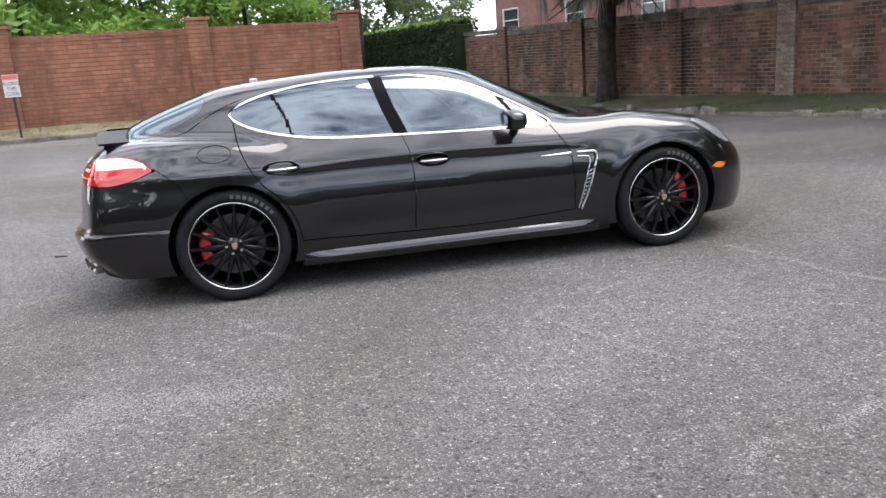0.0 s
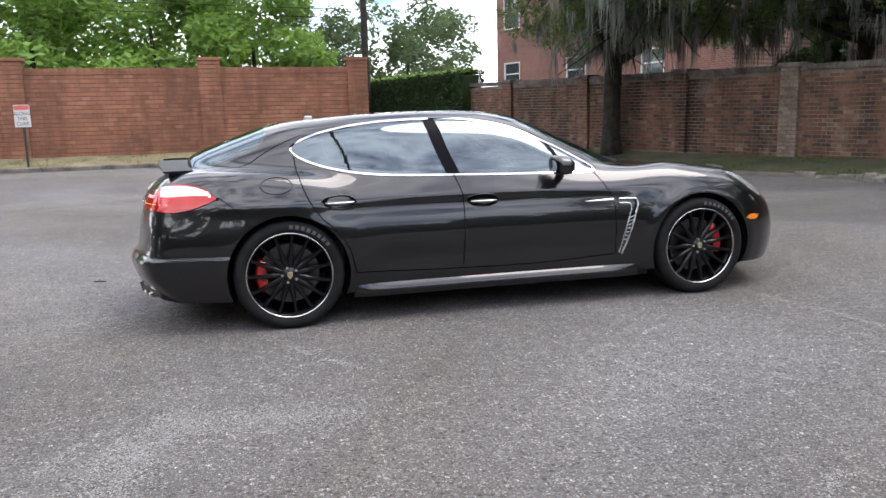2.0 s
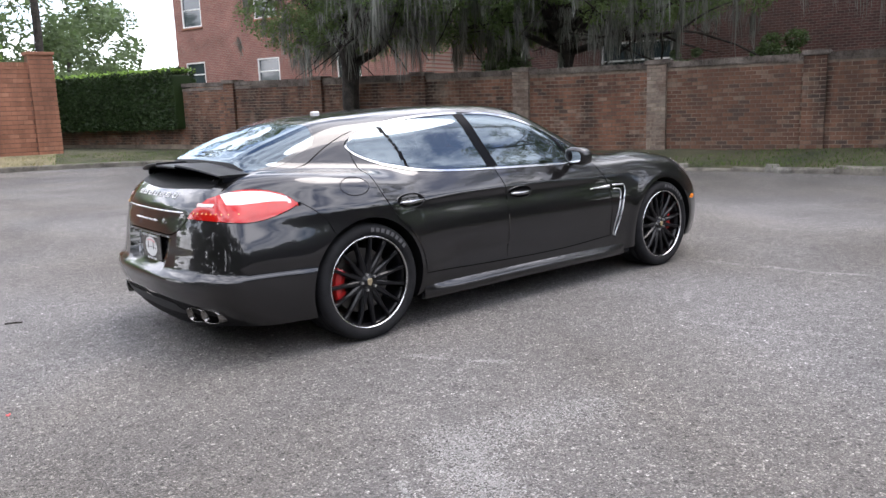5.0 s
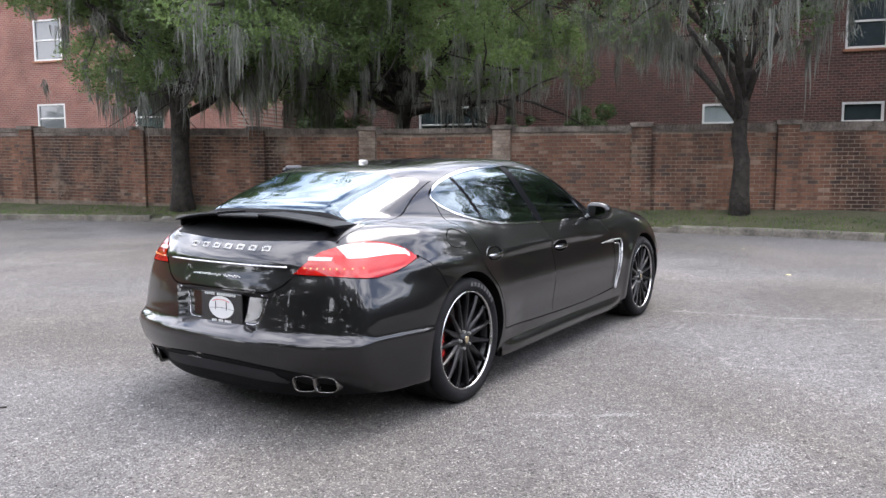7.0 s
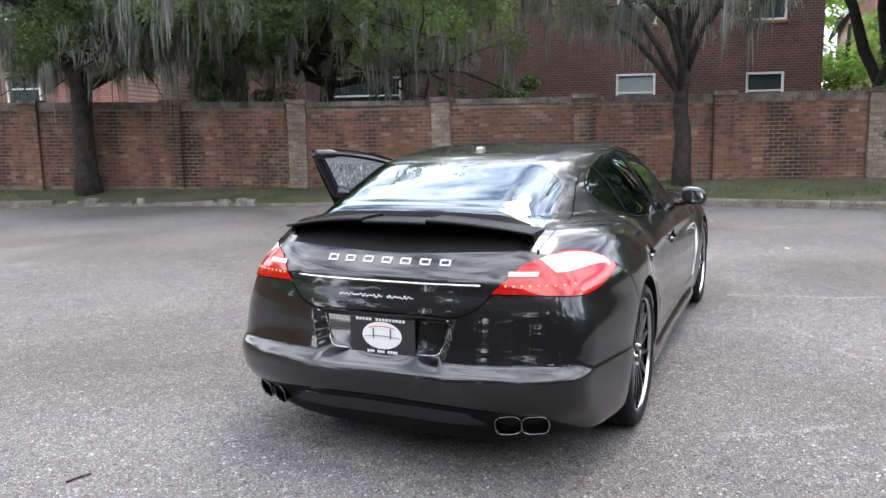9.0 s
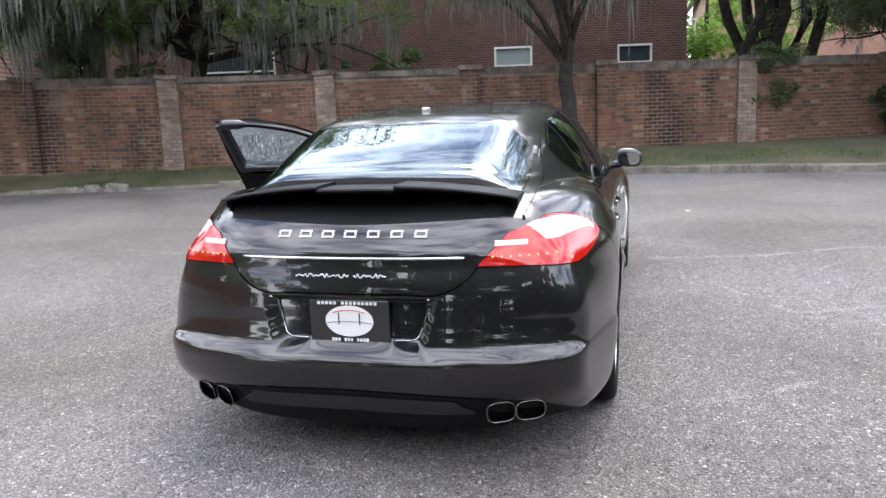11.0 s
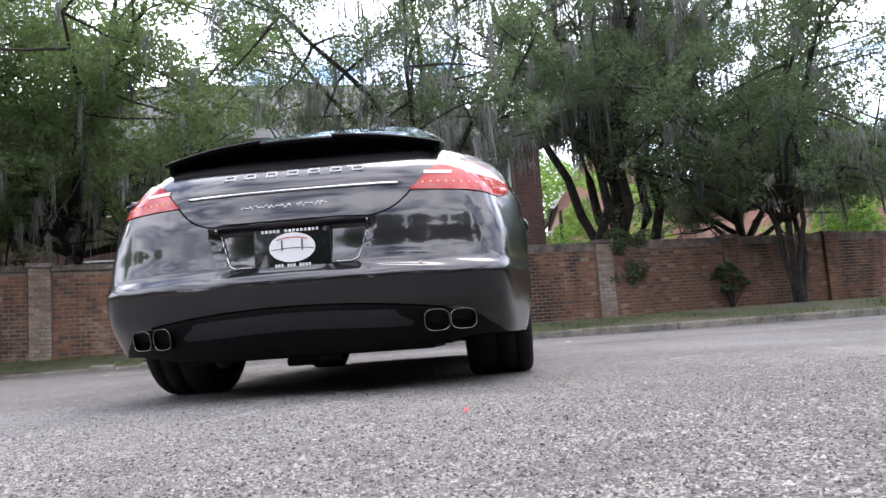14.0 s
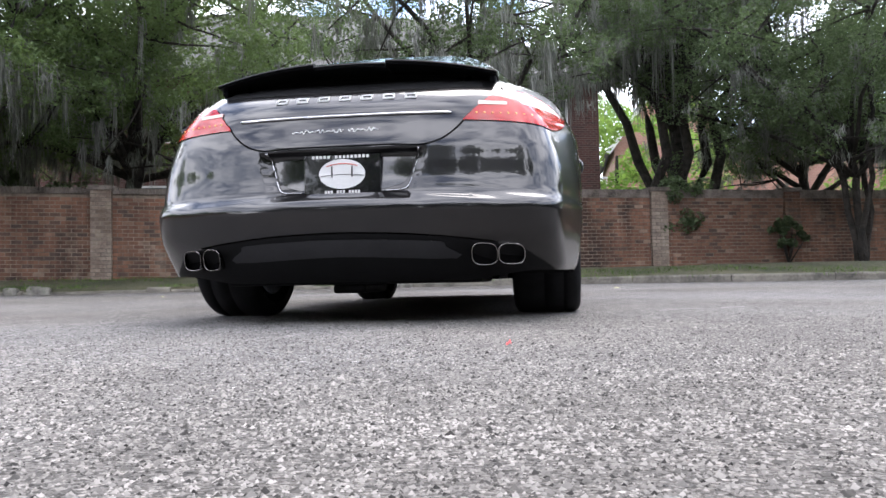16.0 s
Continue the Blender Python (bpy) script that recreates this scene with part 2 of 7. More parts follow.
def part(name, bm, mat, parent=None, label="", smooth=False):
    """Links a bmesh as one mesh object, under a thing or a part."""
    me = bpy.data.meshes.new(name)
    bm.to_mesh(me)
    bm.free()
    me.materials.append(mat)
    if smooth:
        me.shade_smooth()
    ob = new(name, me)
    ob.parent = parent
    return tagged(ob, label)


def raw(name, verts, faces, mat, parent=None, label="", smooth=False):
    """Links a mesh from points and faces as one object."""
    me = bpy.data.meshes.new(name)
    me.from_pydata([tuple(v) for v in verts], [], [tuple(f) for f in faces])
    me.materials.append(mat)
    if smooth:
        me.shade_smooth()
    me.update()
    ob = new(name, me)
    ob.parent = parent
    return tagged(ob, label)


def empty(name, label="", category="", group="", kind="", at=(0, 0, 0), turn=0.0):
    ob = new(name)
    ob.empty_display_size = 0.1
    ob.matrix_world = pose(*at, 0, 0, turn)
    return tagged(ob, label, category, group, kind)


def box(bm, lo, hi, bevel=0.0, m=None):
    """A box between two corners, with rounded edges if asked."""
    r = bmesh.ops.create_cube(bm, size=1.0)
    vs = r["verts"]
    c = [(a + b) / 2 for a, b in zip(lo, hi)]
    s = [b - a for a, b in zip(lo, hi)]
    for v in vs:
        v.co = Vector((c[0] + v.co.x * s[0], c[1] + v.co.y * s[1], c[2] + v.co.z * s[2]))
    if bevel:
        es = list({e for v in vs for e in v.link_edges})
        out = bmesh.ops.bevel(bm, geom=es, offset=bevel, segments=2, affect="EDGES", profile=0.5)
        vs = list({v for f in out["faces"] for v in f.verts} | {v for v in vs if v.is_valid})
    if m is not None:
        for v in vs:
            v.co = m @ v.co
    return vs


def boxed(name, lo, hi, mat, parent=None, label="", bevel=0.0, m=None):
    bm = bmesh.new()
    box(bm, lo, hi, bevel, m)
    return part(name, bm, mat, parent, label)


def spline(xs, ys):
    """A smooth curve through the given knots, as a function of arrays."""
    xs, ys = np.asarray(xs, float), np.asarray(ys, float)
    d = np.diff(ys) / np.diff(xs)
    t = np.zeros_like(ys)
    t[1:-1] = (d[:-1] * np.diff(xs)[1:] + d[1:] * np.diff(xs)[:-1]) / (xs[2:] - xs[:-2])
    t[0], t[-1] = d[0], d[-1]

    def f(x):
        x = np.asarray(x, float)
        xc = np.clip(x, xs[0], xs[-1])
        i = np.clip(np.searchsorted(xs, xc) - 1, 0, len(xs) - 2)
        h = xs[i + 1] - xs[i]
        u = (xc - xs[i]) / h
        y = (1 + 2 * u) * (1 - u) ** 2 * ys[i] + u * (1 - u) ** 2 * h * t[i] + u * u * (3 - 2 * u) * ys[i + 1] + u * u * (u - 1) * h * t[i + 1]
        return y + np.where(x < xs[0], (x - xs[0]) * t[0], 0) + np.where(x > xs[-1], (x - xs[-1]) * t[-1], 0)

    return f


def closed_spline(pts, n=8):
    """A smooth closed outline through the points."""
    p = np.asarray(pts, float)
    out = []
    for i in range(len(p)):
        a, b, c, d = p[i - 1], p[i], p[(i + 1) % len(p)], p[(i + 2) % len(p)]
        for k in range(n):
            u = k / n
            out.append(0.5 * (2 * b + (c - a) * u + (2 * a - 5 * b + 4 * c - d) * u * u + (3 * b - a - 3 * c + d) * u**3))
    return np.array(out)


def tube(pts, radii, sides=8, closed=False):
    """Points and faces of a tube along a line."""
    p = np.asarray(pts, float)
    r = np.broadcast_to(np.asarray(radii, float), (len(p),))
    tang = np.gradient(p, axis=0) if not closed else np.roll(p, -1, 0) - np.roll(p, 1, 0)
    tang /= np.linalg.norm(tang, axis=1)[:, None] + 1e-9
    up = np.array([0.0, 0.0, 1.0])
    verts, faces = [], []
    for i, (c, t) in enumerate(zip(p, tang)):
        a = np.cross(t, up if abs(t[2]) < 0.95 else np.array([1.0, 0, 0]))
        a /= np.linalg.norm(a)
        b = np.cross(t, a)
        for k in range(sides):
            w = 2 * math.pi * k / sides
            verts.append(c + r[i] * (math.cos(w) * a + math.sin(w) * b))
    n = len(p)
    for i in range(n if closed else n - 1):
        j = (i + 1) % n
        for k in range(sides):
            k2 = (k + 1) % sides
            faces.append((i * sides + k, i * sides + k2, j * sides + k2, j * sides + k))
    if not closed:
        faces.append(tuple(range(sides))[::-1])
        faces.append(tuple((n - 1) * sides + k for k in range(sides)))
    return verts, faces

# ---- ground, kerbs and verges ----
def line_points(pts, step):
    """Points at even steps along a smooth open line through pts."""
    p = np.asarray(pts, float)
    s = np.r_[0, np.cumsum(np.linalg.norm(np.diff(p, axis=0), axis=1))]
    fine = np.linspace(0, s[-1], max(2, int(s[-1] / step) + 1))
    return np.stack([spline(s, p[:, k])(fine) for k in range(p.shape[1])], 1)


raw("ground", [(-300, -300, 0), (300, -300, 0), (300, 300, 0), (-300, 300, 0)], [(0, 1, 2, 3)], MAT["asphalt"])
tagged(bpy.data.objects["ground"], "worn grey asphalt with pale stones and scuffs", "asphalt", kind="structure")

# the kerb's face, from the far end of the back street round the bend to the near end of the side street
KERB = line_points([(-60, 19.6), (-25, 19.6), (-8, 19.6), (-2, 19.7), (2.2, 19.4), (4.6, 17.6), (6.0, 14.6), (8.7, 6.4), (9.75, 2.2), (10.0, -0.8), (9.75, -4.2), (9.5, -8.0), (9.3, -13), (9.0, -24), (8.6, -45)], 0.45)
_t = np.gradient(KERB, axis=0)
_t /= np.linalg.norm(_t, axis=1)[:, None]
OUT = np.stack([-_t[:, 1], _t[:, 0]], 1)  # away from the road


def strip(name, offs, heights, mat, label, category, i0, i1):
    """A long band that follows the kerb: offsets away from the road and heights across it."""
    verts, faces = [], []
    k = len(offs)
    for p, o in zip(KERB[i0:i1], OUT[i0:i1]):
        for a, h in zip(offs, heights):
            wob = 0.03 * noise.noise((p[0] * 0.9, p[1] * 0.9, a)) if 0.3 < a < 40 else 0.0
            verts.append((p[0] + o[0] * a, p[1] + o[1] * a, h + wob))
    for i in range(i1 - i0 - 1):
        for j in range(k - 1):
            faces.append((i * k + j, i * k + j + 1, (i + 1) * k + j + 1, (i + 1) * k + j))
    ob = raw(name, verts, faces, mat, smooth=True)
    return tagged(ob, label, category, kind="structure")


BEND_AT = int(np.argmax(KERB[:, 0] > 1.5))
VERGE = ((0.03, 0.15, 0.5, 0.9, 1.3, 1.8, 2.4, 6.0, 30.0, 90.0), (0.02, 0.085, 0.15, 0.2, 0.26, 0.31, 0.35, 0.4, 0.5, 0.6))
strip("verge", *VERGE, MAT["grass"], "thin mossy grass and bare soil behind the kerb", "verge", BEND_AT, len(KERB))
strip("verge_back", *VERGE, MAT["straw"], "dry straw-coloured grass before the tall wall", "verge", 0, BEND_AT + 1)

kerb = empty("kerb", "weathered grey concrete kerb with broken stones", "kerb", kind="structure")


def kerb_block(i0, i1, worn):
    verts, faces = [], []
    prof = ((0.0, -0.05), (0.012, 0.11 - worn), (0.035, 0.14 - worn), (0.17, 0.145 - worn), (0.17, -0.05))
    for i in range(i0, i1 + 1):
        p, o, tt = KERB[i], OUT[i], _t[i]
        inset = 0.008 if i == i0 else -0.008 if i == i1 else 0.0
        for a, h in prof:
            hh = h + (0.012 * noise.noise((p[0] * 2, p[1] * 2, a)) if h > 0 else 0)
            verts.append((p[0] + o[0] * a + tt[0] * inset, p[1] + o[1] * a + tt[1] * inset, hh))
    k, n = len(prof), i1 - i0 + 1
    for i in range(n - 1):
        for j in range(k - 1):
            faces.append((i * k + j, (i + 1) * k + j, (i + 1) * k + j + 1, i * k + j + 1))
    faces.append(tuple(range(k)))
    faces.append(tuple((n - 1) * k + j for j in range(k))[::-1])
    raw("kerb_stone", verts, faces, MAT["concrete"], kerb)


_i = 0
while _i < len(KERB) - 5:
    p = KERB[_i]
    rough = 6.5 < p[0] < 10.4 and 1.5 < p[1] < 14
    step = random.choice((1, 1, 2)) if rough else 4
    kerb_block(_i, _i + step, random.uniform(0.03, 0.09) if rough else 0.0)
    _i += step


def broken_stone(p, out, way, size, seed):
    """A weathered lump of broken kerb, flat on top, with chipped corners."""
    rng = np.random.default_rng(seed)
    a, b, c = size
    v = []
    for z, k in ((-0.03, 1.0), (c * 0.7, 1.0), (c, 0.78)):
        for n in range(8):
            t = 2 * math.pi * (n + 0.5) / 8
            e = k * rng.uniform(0.82, 1.08)
            x, y = math.copysign(abs(math.cos(t)) ** 0.6, math.cos(t)) * a / 2 * e, math.copysign(abs(math.sin(t)) ** 0.6, math.sin(t)) * b / 2 * e
            v.append((p[0] + way[0] * x + out[0] * y, p[1] + way[1] * x + out[1] * y, z + rng.uniform(-0.012, 0.012)))
    f = [(r * 8 + n, r * 8 + (n + 1) % 8, r * 8 + 8 + (n + 1) % 8, r * 8 + 8 + n) for r in (0, 1) for n in range(8)] + [tuple(range(16, 24))]
    raw("kerb_stone", v, f, MAT["pale_stone"], kerb)


_rs = random.Random(19)
for _i in range(len(KERB)):
    _p = KERB[_i]
    if 6.3 < _p[0] < 9.9 and 1.2 < _p[1] < 14 and noise.noise((_p[0] * 0.9, _p[1] * 0.9, 3.0)) > -0.12:
        for _k in range(_rs.choice((0, 1, 1, 2))):
            _q = _p + _t[_i] * _rs.uniform(-0.22, 0.22) + OUT[_i] * _rs.uniform(-0.05, 0.12)
            broken_stone(_q, OUT[_i], _t[_i], (_rs.uniform(0.16, 0.42), _rs.uniform(0.14, 0.24), _rs.uniform(0.10, 0.19)), _i * 5 + _k)


# ---- garden walls ----
def brick_mesh(verts, faces, o, ax, nrm, a0, a1, z0, z1, deep, proud):
    """Adds one brick to the lists: along ax from a0 to a1, from z0 to z1, standing proud of the wall's face."""
    b = len(verts)
    c = 0.004
    for d, e in ((-0.01, 0.0), (proud - c, 0.0), (proud, c)):
        for a, z in ((a0 + e, z0 + e), (a1 - e, z0 + e), (a1 - e, z1 - e), (a0 + e, z1 - e)):
            verts.append((o[0] + ax[0] * a + nrm[0] * d, o[1] + ax[1] * a + nrm[1] * d, z))
    for r in (0, 4):
        for k in range(4):
            k2 = (k + 1) % 4
            faces.append((b + r + k, b + r + k2, b + r + 4 + k2, b + r + 4 + k))
    faces.append((b + 8, b + 9, b + 10, b + 11))


def courses(o, ax, nrm, a0, a1, z0, z1, length, high, joint, rng, band=0.0):
    """Running-bond bricks over one rectangle of wall: a list of (a0, a1, z0, z1, proud)."""
    out = []
    n = max(1, round((z1 - z0) / high))
    h = (z1 - z0) / n
    for r in range(n):
        a = a0 - (length / 2 if r % 2 else 0.0)
        while a < a1 - 0.03:
            b0, b1 = max(a, a0), min(a + length - (0.007 if high > 0.1 else joint), a1)
            if b1 - b0 > 0.03:
                out.append((b0, b1, z0 + r * h + joint / 2, z0 + (r + 1) * h - joint / 2 - (band if r % 2 else 0.0), rng.uniform(0.006, 0.011) + 0.4 * band))
            a += length
    return out


def garden_wall(name, o, end, base, top, thick, pillars, pw, ptop, brick, mortar, cope, label, length=0.215, high=0.083, singles=None, rise=None, joint=0.011, band=0.0, limed=()):
    """A brick wall with piers and a coping. o to end runs along its road face; bricks are pieces on that face."""
    rng = random.Random(len(name))
    w = empty(name, label, "wall", kind="structure")
    o, end = np.array(o, float), np.array(end, float)
    total = np.linalg.norm(end - o)
    ax = (end - o) / total
    nrm = np.array([ax[1], -ax[0]])
    if nrm @ (np.array([-2.0, -2.0]) - o) < 0:
        nrm = -nrm
    turn = Matrix.Translation((o[0], o[1], 0)) @ Matrix(((ax[0], nrm[0], 0, 0), (ax[1], nrm[1], 0, 0), (0, 0, 1, 0), (0, 0, 0, 1)))
    boxed("wall_core", (0, -thick, base - 0.4), (total, 0.0, top - 0.10), mortar, w, m=turn)
    verts, faces, near = [], [], []
    edges = [0.0] + sorted(pillars) + [total]
    for k in range(len(edges) - 1):
        a0 = edges[k] + (pw / 2 if k else 0)
        a1 = edges[k + 1] - (pw / 2 if k < len(edges) - 2 else 0)
        if a1 - a0 > 0.1:
            for br in courses(o, ax, nrm, a0, a1, base - 0.1, top - 0.2, length, high, joint, rng, band):
                if singles and singles[0] < br[0] and br[1] < singles[1]:
                    near.append(br)
                else:
                    brick_mesh(verts, faces, o, ax, nrm, br[0], br[1], br[2], br[3], 0, br[4])
    # coping of bricks on edge, overhanging a little
    a = 0.0
    cv, cf = [], []
    while a < total:
        b1 = min(a + 0.075, total)
        j = rng.uniform(-0.004, 0.004)
        bm_b = len(cv)
        for z in (top - 0.12, top + j):
            for d in (-thick - 0.03, 0.045 + j):
                for q in (a + 0.004, b1 - 0.004):
                    cv.append((o[0] + ax[0] * q + nrm[0] * d, o[1] + ax[1] * q + nrm[1] * d, z))
        for f in ((0, 1, 3, 2), (4, 6, 7, 5), (0, 4, 5, 1), (2, 3, 7, 6), (0, 2, 6, 4), (1, 5, 7, 3)):
            cf.append(tuple(bm_b + q for q in f))
        a = b1
    raw("coping_bricks", cv, cf, cope, w, "weathered coping of bricks on edge")["kind"] = "stuff"
    boxed("coping_bed", (0, -thick - 0.02, top - 0.2), (total, 0.03, top - 0.12), cope, w, m=turn)
    for pa in pillars:
        pier = boxed("pier", (pa - pw / 2 + 0.012, -thick - 0.06, base - 0.4), (pa + pw / 2 - 0.012, 0.10, ptop - 0.12), mortar, w, m=turn)
        pv, pf = [], []
        of = o + nrm * 0.10
        for br in courses(of, ax, nrm, pa - pw / 2, pa + pw / 2, base - 0.1, ptop - 0.13, length, high, joint, rng, band):
            brick_mesh(pv, pf, of, ax, nrm, br[0], br[1], br[2], br[3], 0, br[4])
        for side in (-1, 1):
            os_ = o + ax * (pa + side * (pw / 2 - 0.012))
            for br in courses(os_, nrm, ax * side, 0.0, 0.10, base - 0.1, ptop - 0.13, length, high, joint, rng, band):
                brick_mesh(pv, pf, os_, nrm, ax * side, br[0], br[1], br[2], br[3], 0, br[4])
        raw("pier_bricks", pv, pf, MAT["pier_brick"] if pillars.index(pa) in limed else brick, w)["kind"] = "stuff"
        bm = bmesh.new()
        box(bm, (pa - pw / 2 - 0.04, -thick - 0.1, ptop - 0.13), (pa + pw / 2 + 0.04, 0.15, ptop - 0.03), 0.012, turn)
        part("pier_cap", bm, cope, w)
    raw("wall_bricks", verts, faces, brick, w)["kind"] = "stuff"
    if rise:  # the ground and the wall climb towards the start
        for ob in w.children:
            for v in ob.data.vertices:
                s_ = (np.array(v.co[:2]) - o) @ ax
                v.co.z += rise[1] * max(0.0, 1 - max(0.0, s_ - 8.0) / rise[0])
    return w, near, (o, ax, nrm)


WALL_A, WALL_B = (3.22, 28.53), (13.72, -3.60)
_u = np.array([WALL_B[0] - WALL_A[0], WALL_B[1] - WALL_A[1]])
LEN_R = float(np.linalg.norm(_u))
_u /= LEN_R


def along(p):
    return float((np.array(p) - WALL_A) @ _u)


PIERS_R = [7.5 + a for a in (3.4, 6.93, 10.42, 13.38, 16.67, 19.8, 22.78, 25.95)]
SIDE_WALL = garden_wall("wall_side", WALL_A, WALL_B, 0.34, 2.2, 0.24, PIERS_R, 0.42, 2.28, MAT["brick"], MAT["mortar"], MAT["coping"], "weathered orange brick garden wall with piers and stained coping", rise=(14.0, 0.26), singles=(PIERS_R[4] + 0.15, PIERS_R[5] - 0.15), joint=0.014, limed=(3, 4, 7))
WALL_C = (19.6, -20.0)
_n = float(np.hypot(WALL_C[0] - WALL_B[0], WALL_C[1] - WALL_B[1]))
BEND_WALL = garden_wall("wall_bend", WALL_B, WALL_C, 0.34, 2.2, 0.24, [3.2, 6.3, 9.4, 12.5, 15.6], 0.42, 2.28, MAT["brick"], MAT["mortar"], MAT["coping"], "shaded brown brick garden wall under the trees", singles=(0.1, 3.45), joint=0.014)
garden_wall("wall_back", (-21.5, 21.4), (2.6, 22.4), 0.42, 3.2, 0.3, [0.4, 6.4, 12.6, 18.7, 23.8], 0.72, 3.56, MAT["brick_left"], MAT["mortar_left"], MAT["brick_left"], "tall red-brown brick wall with capped piers", length=0.30, high=0.142, joint=0.024)


# ---- trees ----
def leaf_cloud(centres, radii, count, size, rng, squash=0.75, droop=0.0):
    """Many small leaves, each a folded pair of triangles, in uneven clumps."""
    verts, faces = [], []
    centres, radii = np.asarray(centres), np.asarray(radii)
    w = radii**2
    pick = rng.choice(len(centres), count, p=w / w.sum())
    d = rng.normal(size=(count, 3))
    d /= np.linalg.norm(d, axis=1)[:, None]
    r = radii[pick] * rng.uniform(0.25, 1.0, count) ** 0.5
    pos = centres[pick] + d * r[:, None] * np.array([1, 1, squash])
    ax = rng.normal(size=(count, 3)) * np.array([1, 1, 0.6]) + np.array([0, 0, -droop])
    ax /= np.linalg.norm(ax, axis=1)[:, None]
    side = np.cross(ax, rng.normal(size=(count, 3)))
    side /= np.linalg.norm(side, axis=1)[:, None]
    nrm = np.cross(ax, side)
    L = size * rng.uniform(0.6, 1.4, count)
    W = L * rng.uniform(0.35, 0.55, count)
    a, b = pos - ax * L[:, None] / 2, pos + ax * L[:, None] / 2
    fold = nrm * (W * 0.25)[:, None]
    c, e = pos + side * W[:, None] / 2 + fold, pos - side * W[:, None] / 2 + fold
    verts = np.stack([a, c, b, e], 1).reshape(-1, 3)
    q = np.arange(count) * 4
    faces = np.concatenate([np.stack([q, q + 1, q + 2], 1), np.stack([q, q + 2, q + 3], 1)])
    return verts, faces


def mesh_np(name, verts, faces, mat, parent=None, label="", smooth=False):
    """A mesh from arrays of points and triangles, quickly."""
    me = bpy.data.meshes.new(name)
    v, f = np.asarray(verts, np.float32), np.asarray(faces, np.int32)
    me.vertices.add(len(v))
    me.vertices.foreach_set("co", v.ravel())
    me.loops.add(f.size)
    me.loops.foreach_set("vertex_index", f.ravel())
    me.polygons.add(len(f))
    me.polygons.foreach_set("loop_start", np.arange(0, f.size, f.shape[1], dtype=np.int32))
    me.materials.append(mat)
    me.update(calc_edges=True)
    if smooth:
        me.shade_smooth()
    ob = new(name, me)
    ob.parent = parent
    return tagged(ob, label)


def branch_line(start, aim, length, rng, wander=0.25, n=8):
    p, d = np.array(start, float), np.array(aim, float)
    d /= np.linalg.norm(d)
    out = [p.copy()]
    for _ in range(n):
        d = d + rng.normal(size=3) * wander * 0.4
        d /= np.linalg.norm(d)
        p = p + d * length / n
        out.append(p.copy())
    return np.array(out)


def moss_strands(points, rng, long=1.0):
    """Hanging grey moss: soft curtains of many fine tapering strands, longest in the middle of each bunch."""
    pts = np.asarray(points, float)
    per = 36
    n = len(pts) * per
    size = np.repeat(long * (0.22 + 0.9 * rng.random(len(pts)) ** 2), per)
    spread = np.repeat(rng.uniform(0.05, 0.16, len(pts)), per)
    turn = np.repeat(rng.uniform(0, math.pi, len(pts)), per)
    a, b = rng.normal(size=n), rng.normal(size=n)
    off = np.stack([np.cos(turn) * a - 0.4 * np.sin(turn) * b, np.sin(turn) * a + 0.4 * np.cos(turn) * b], 1) * spread[:, None]
    L = size * rng.uniform(0.25, 1.0, n) * np.exp(-0.35 * (a * a + b * b))
    top = np.repeat(pts, per, axis=0) + np.c_[off, rng.uniform(-0.10, 0.08, n) - 0.05 * np.abs(a)]
    th = rng.uniform(0, math.pi, n)
    d = np.stack([np.cos(th), np.sin(th), 0 * th], 1) * rng.uniform(0.005, 0.014, n)[:, None]
    sway = np.c_[rng.normal(size=(n, 2)) * 0.05, np.zeros(n)]
    rows = []
    for u, w in ((0.0, 0.6), (0.35, 1.0), (0.7, 0.75), (1.0, 0.12)):
        c = top + sway * u - np.c_[np.zeros((n, 2)), L * u] + np.c_[rng.normal(size=(n, 2)) * 0.012, np.zeros(n)]
        rows += [c - d * w, c + d * w]
    v = np.stack(rows, 1).reshape(-1, 3)
    q = 8 * np.arange(n)[:, None, None]
    f = (q + np.array([[0, 1, 3], [0, 3, 2], [2, 3, 5], [2, 5, 4], [4, 5, 7], [4, 7, 6]])).reshape(-1, 3)
    return v, f


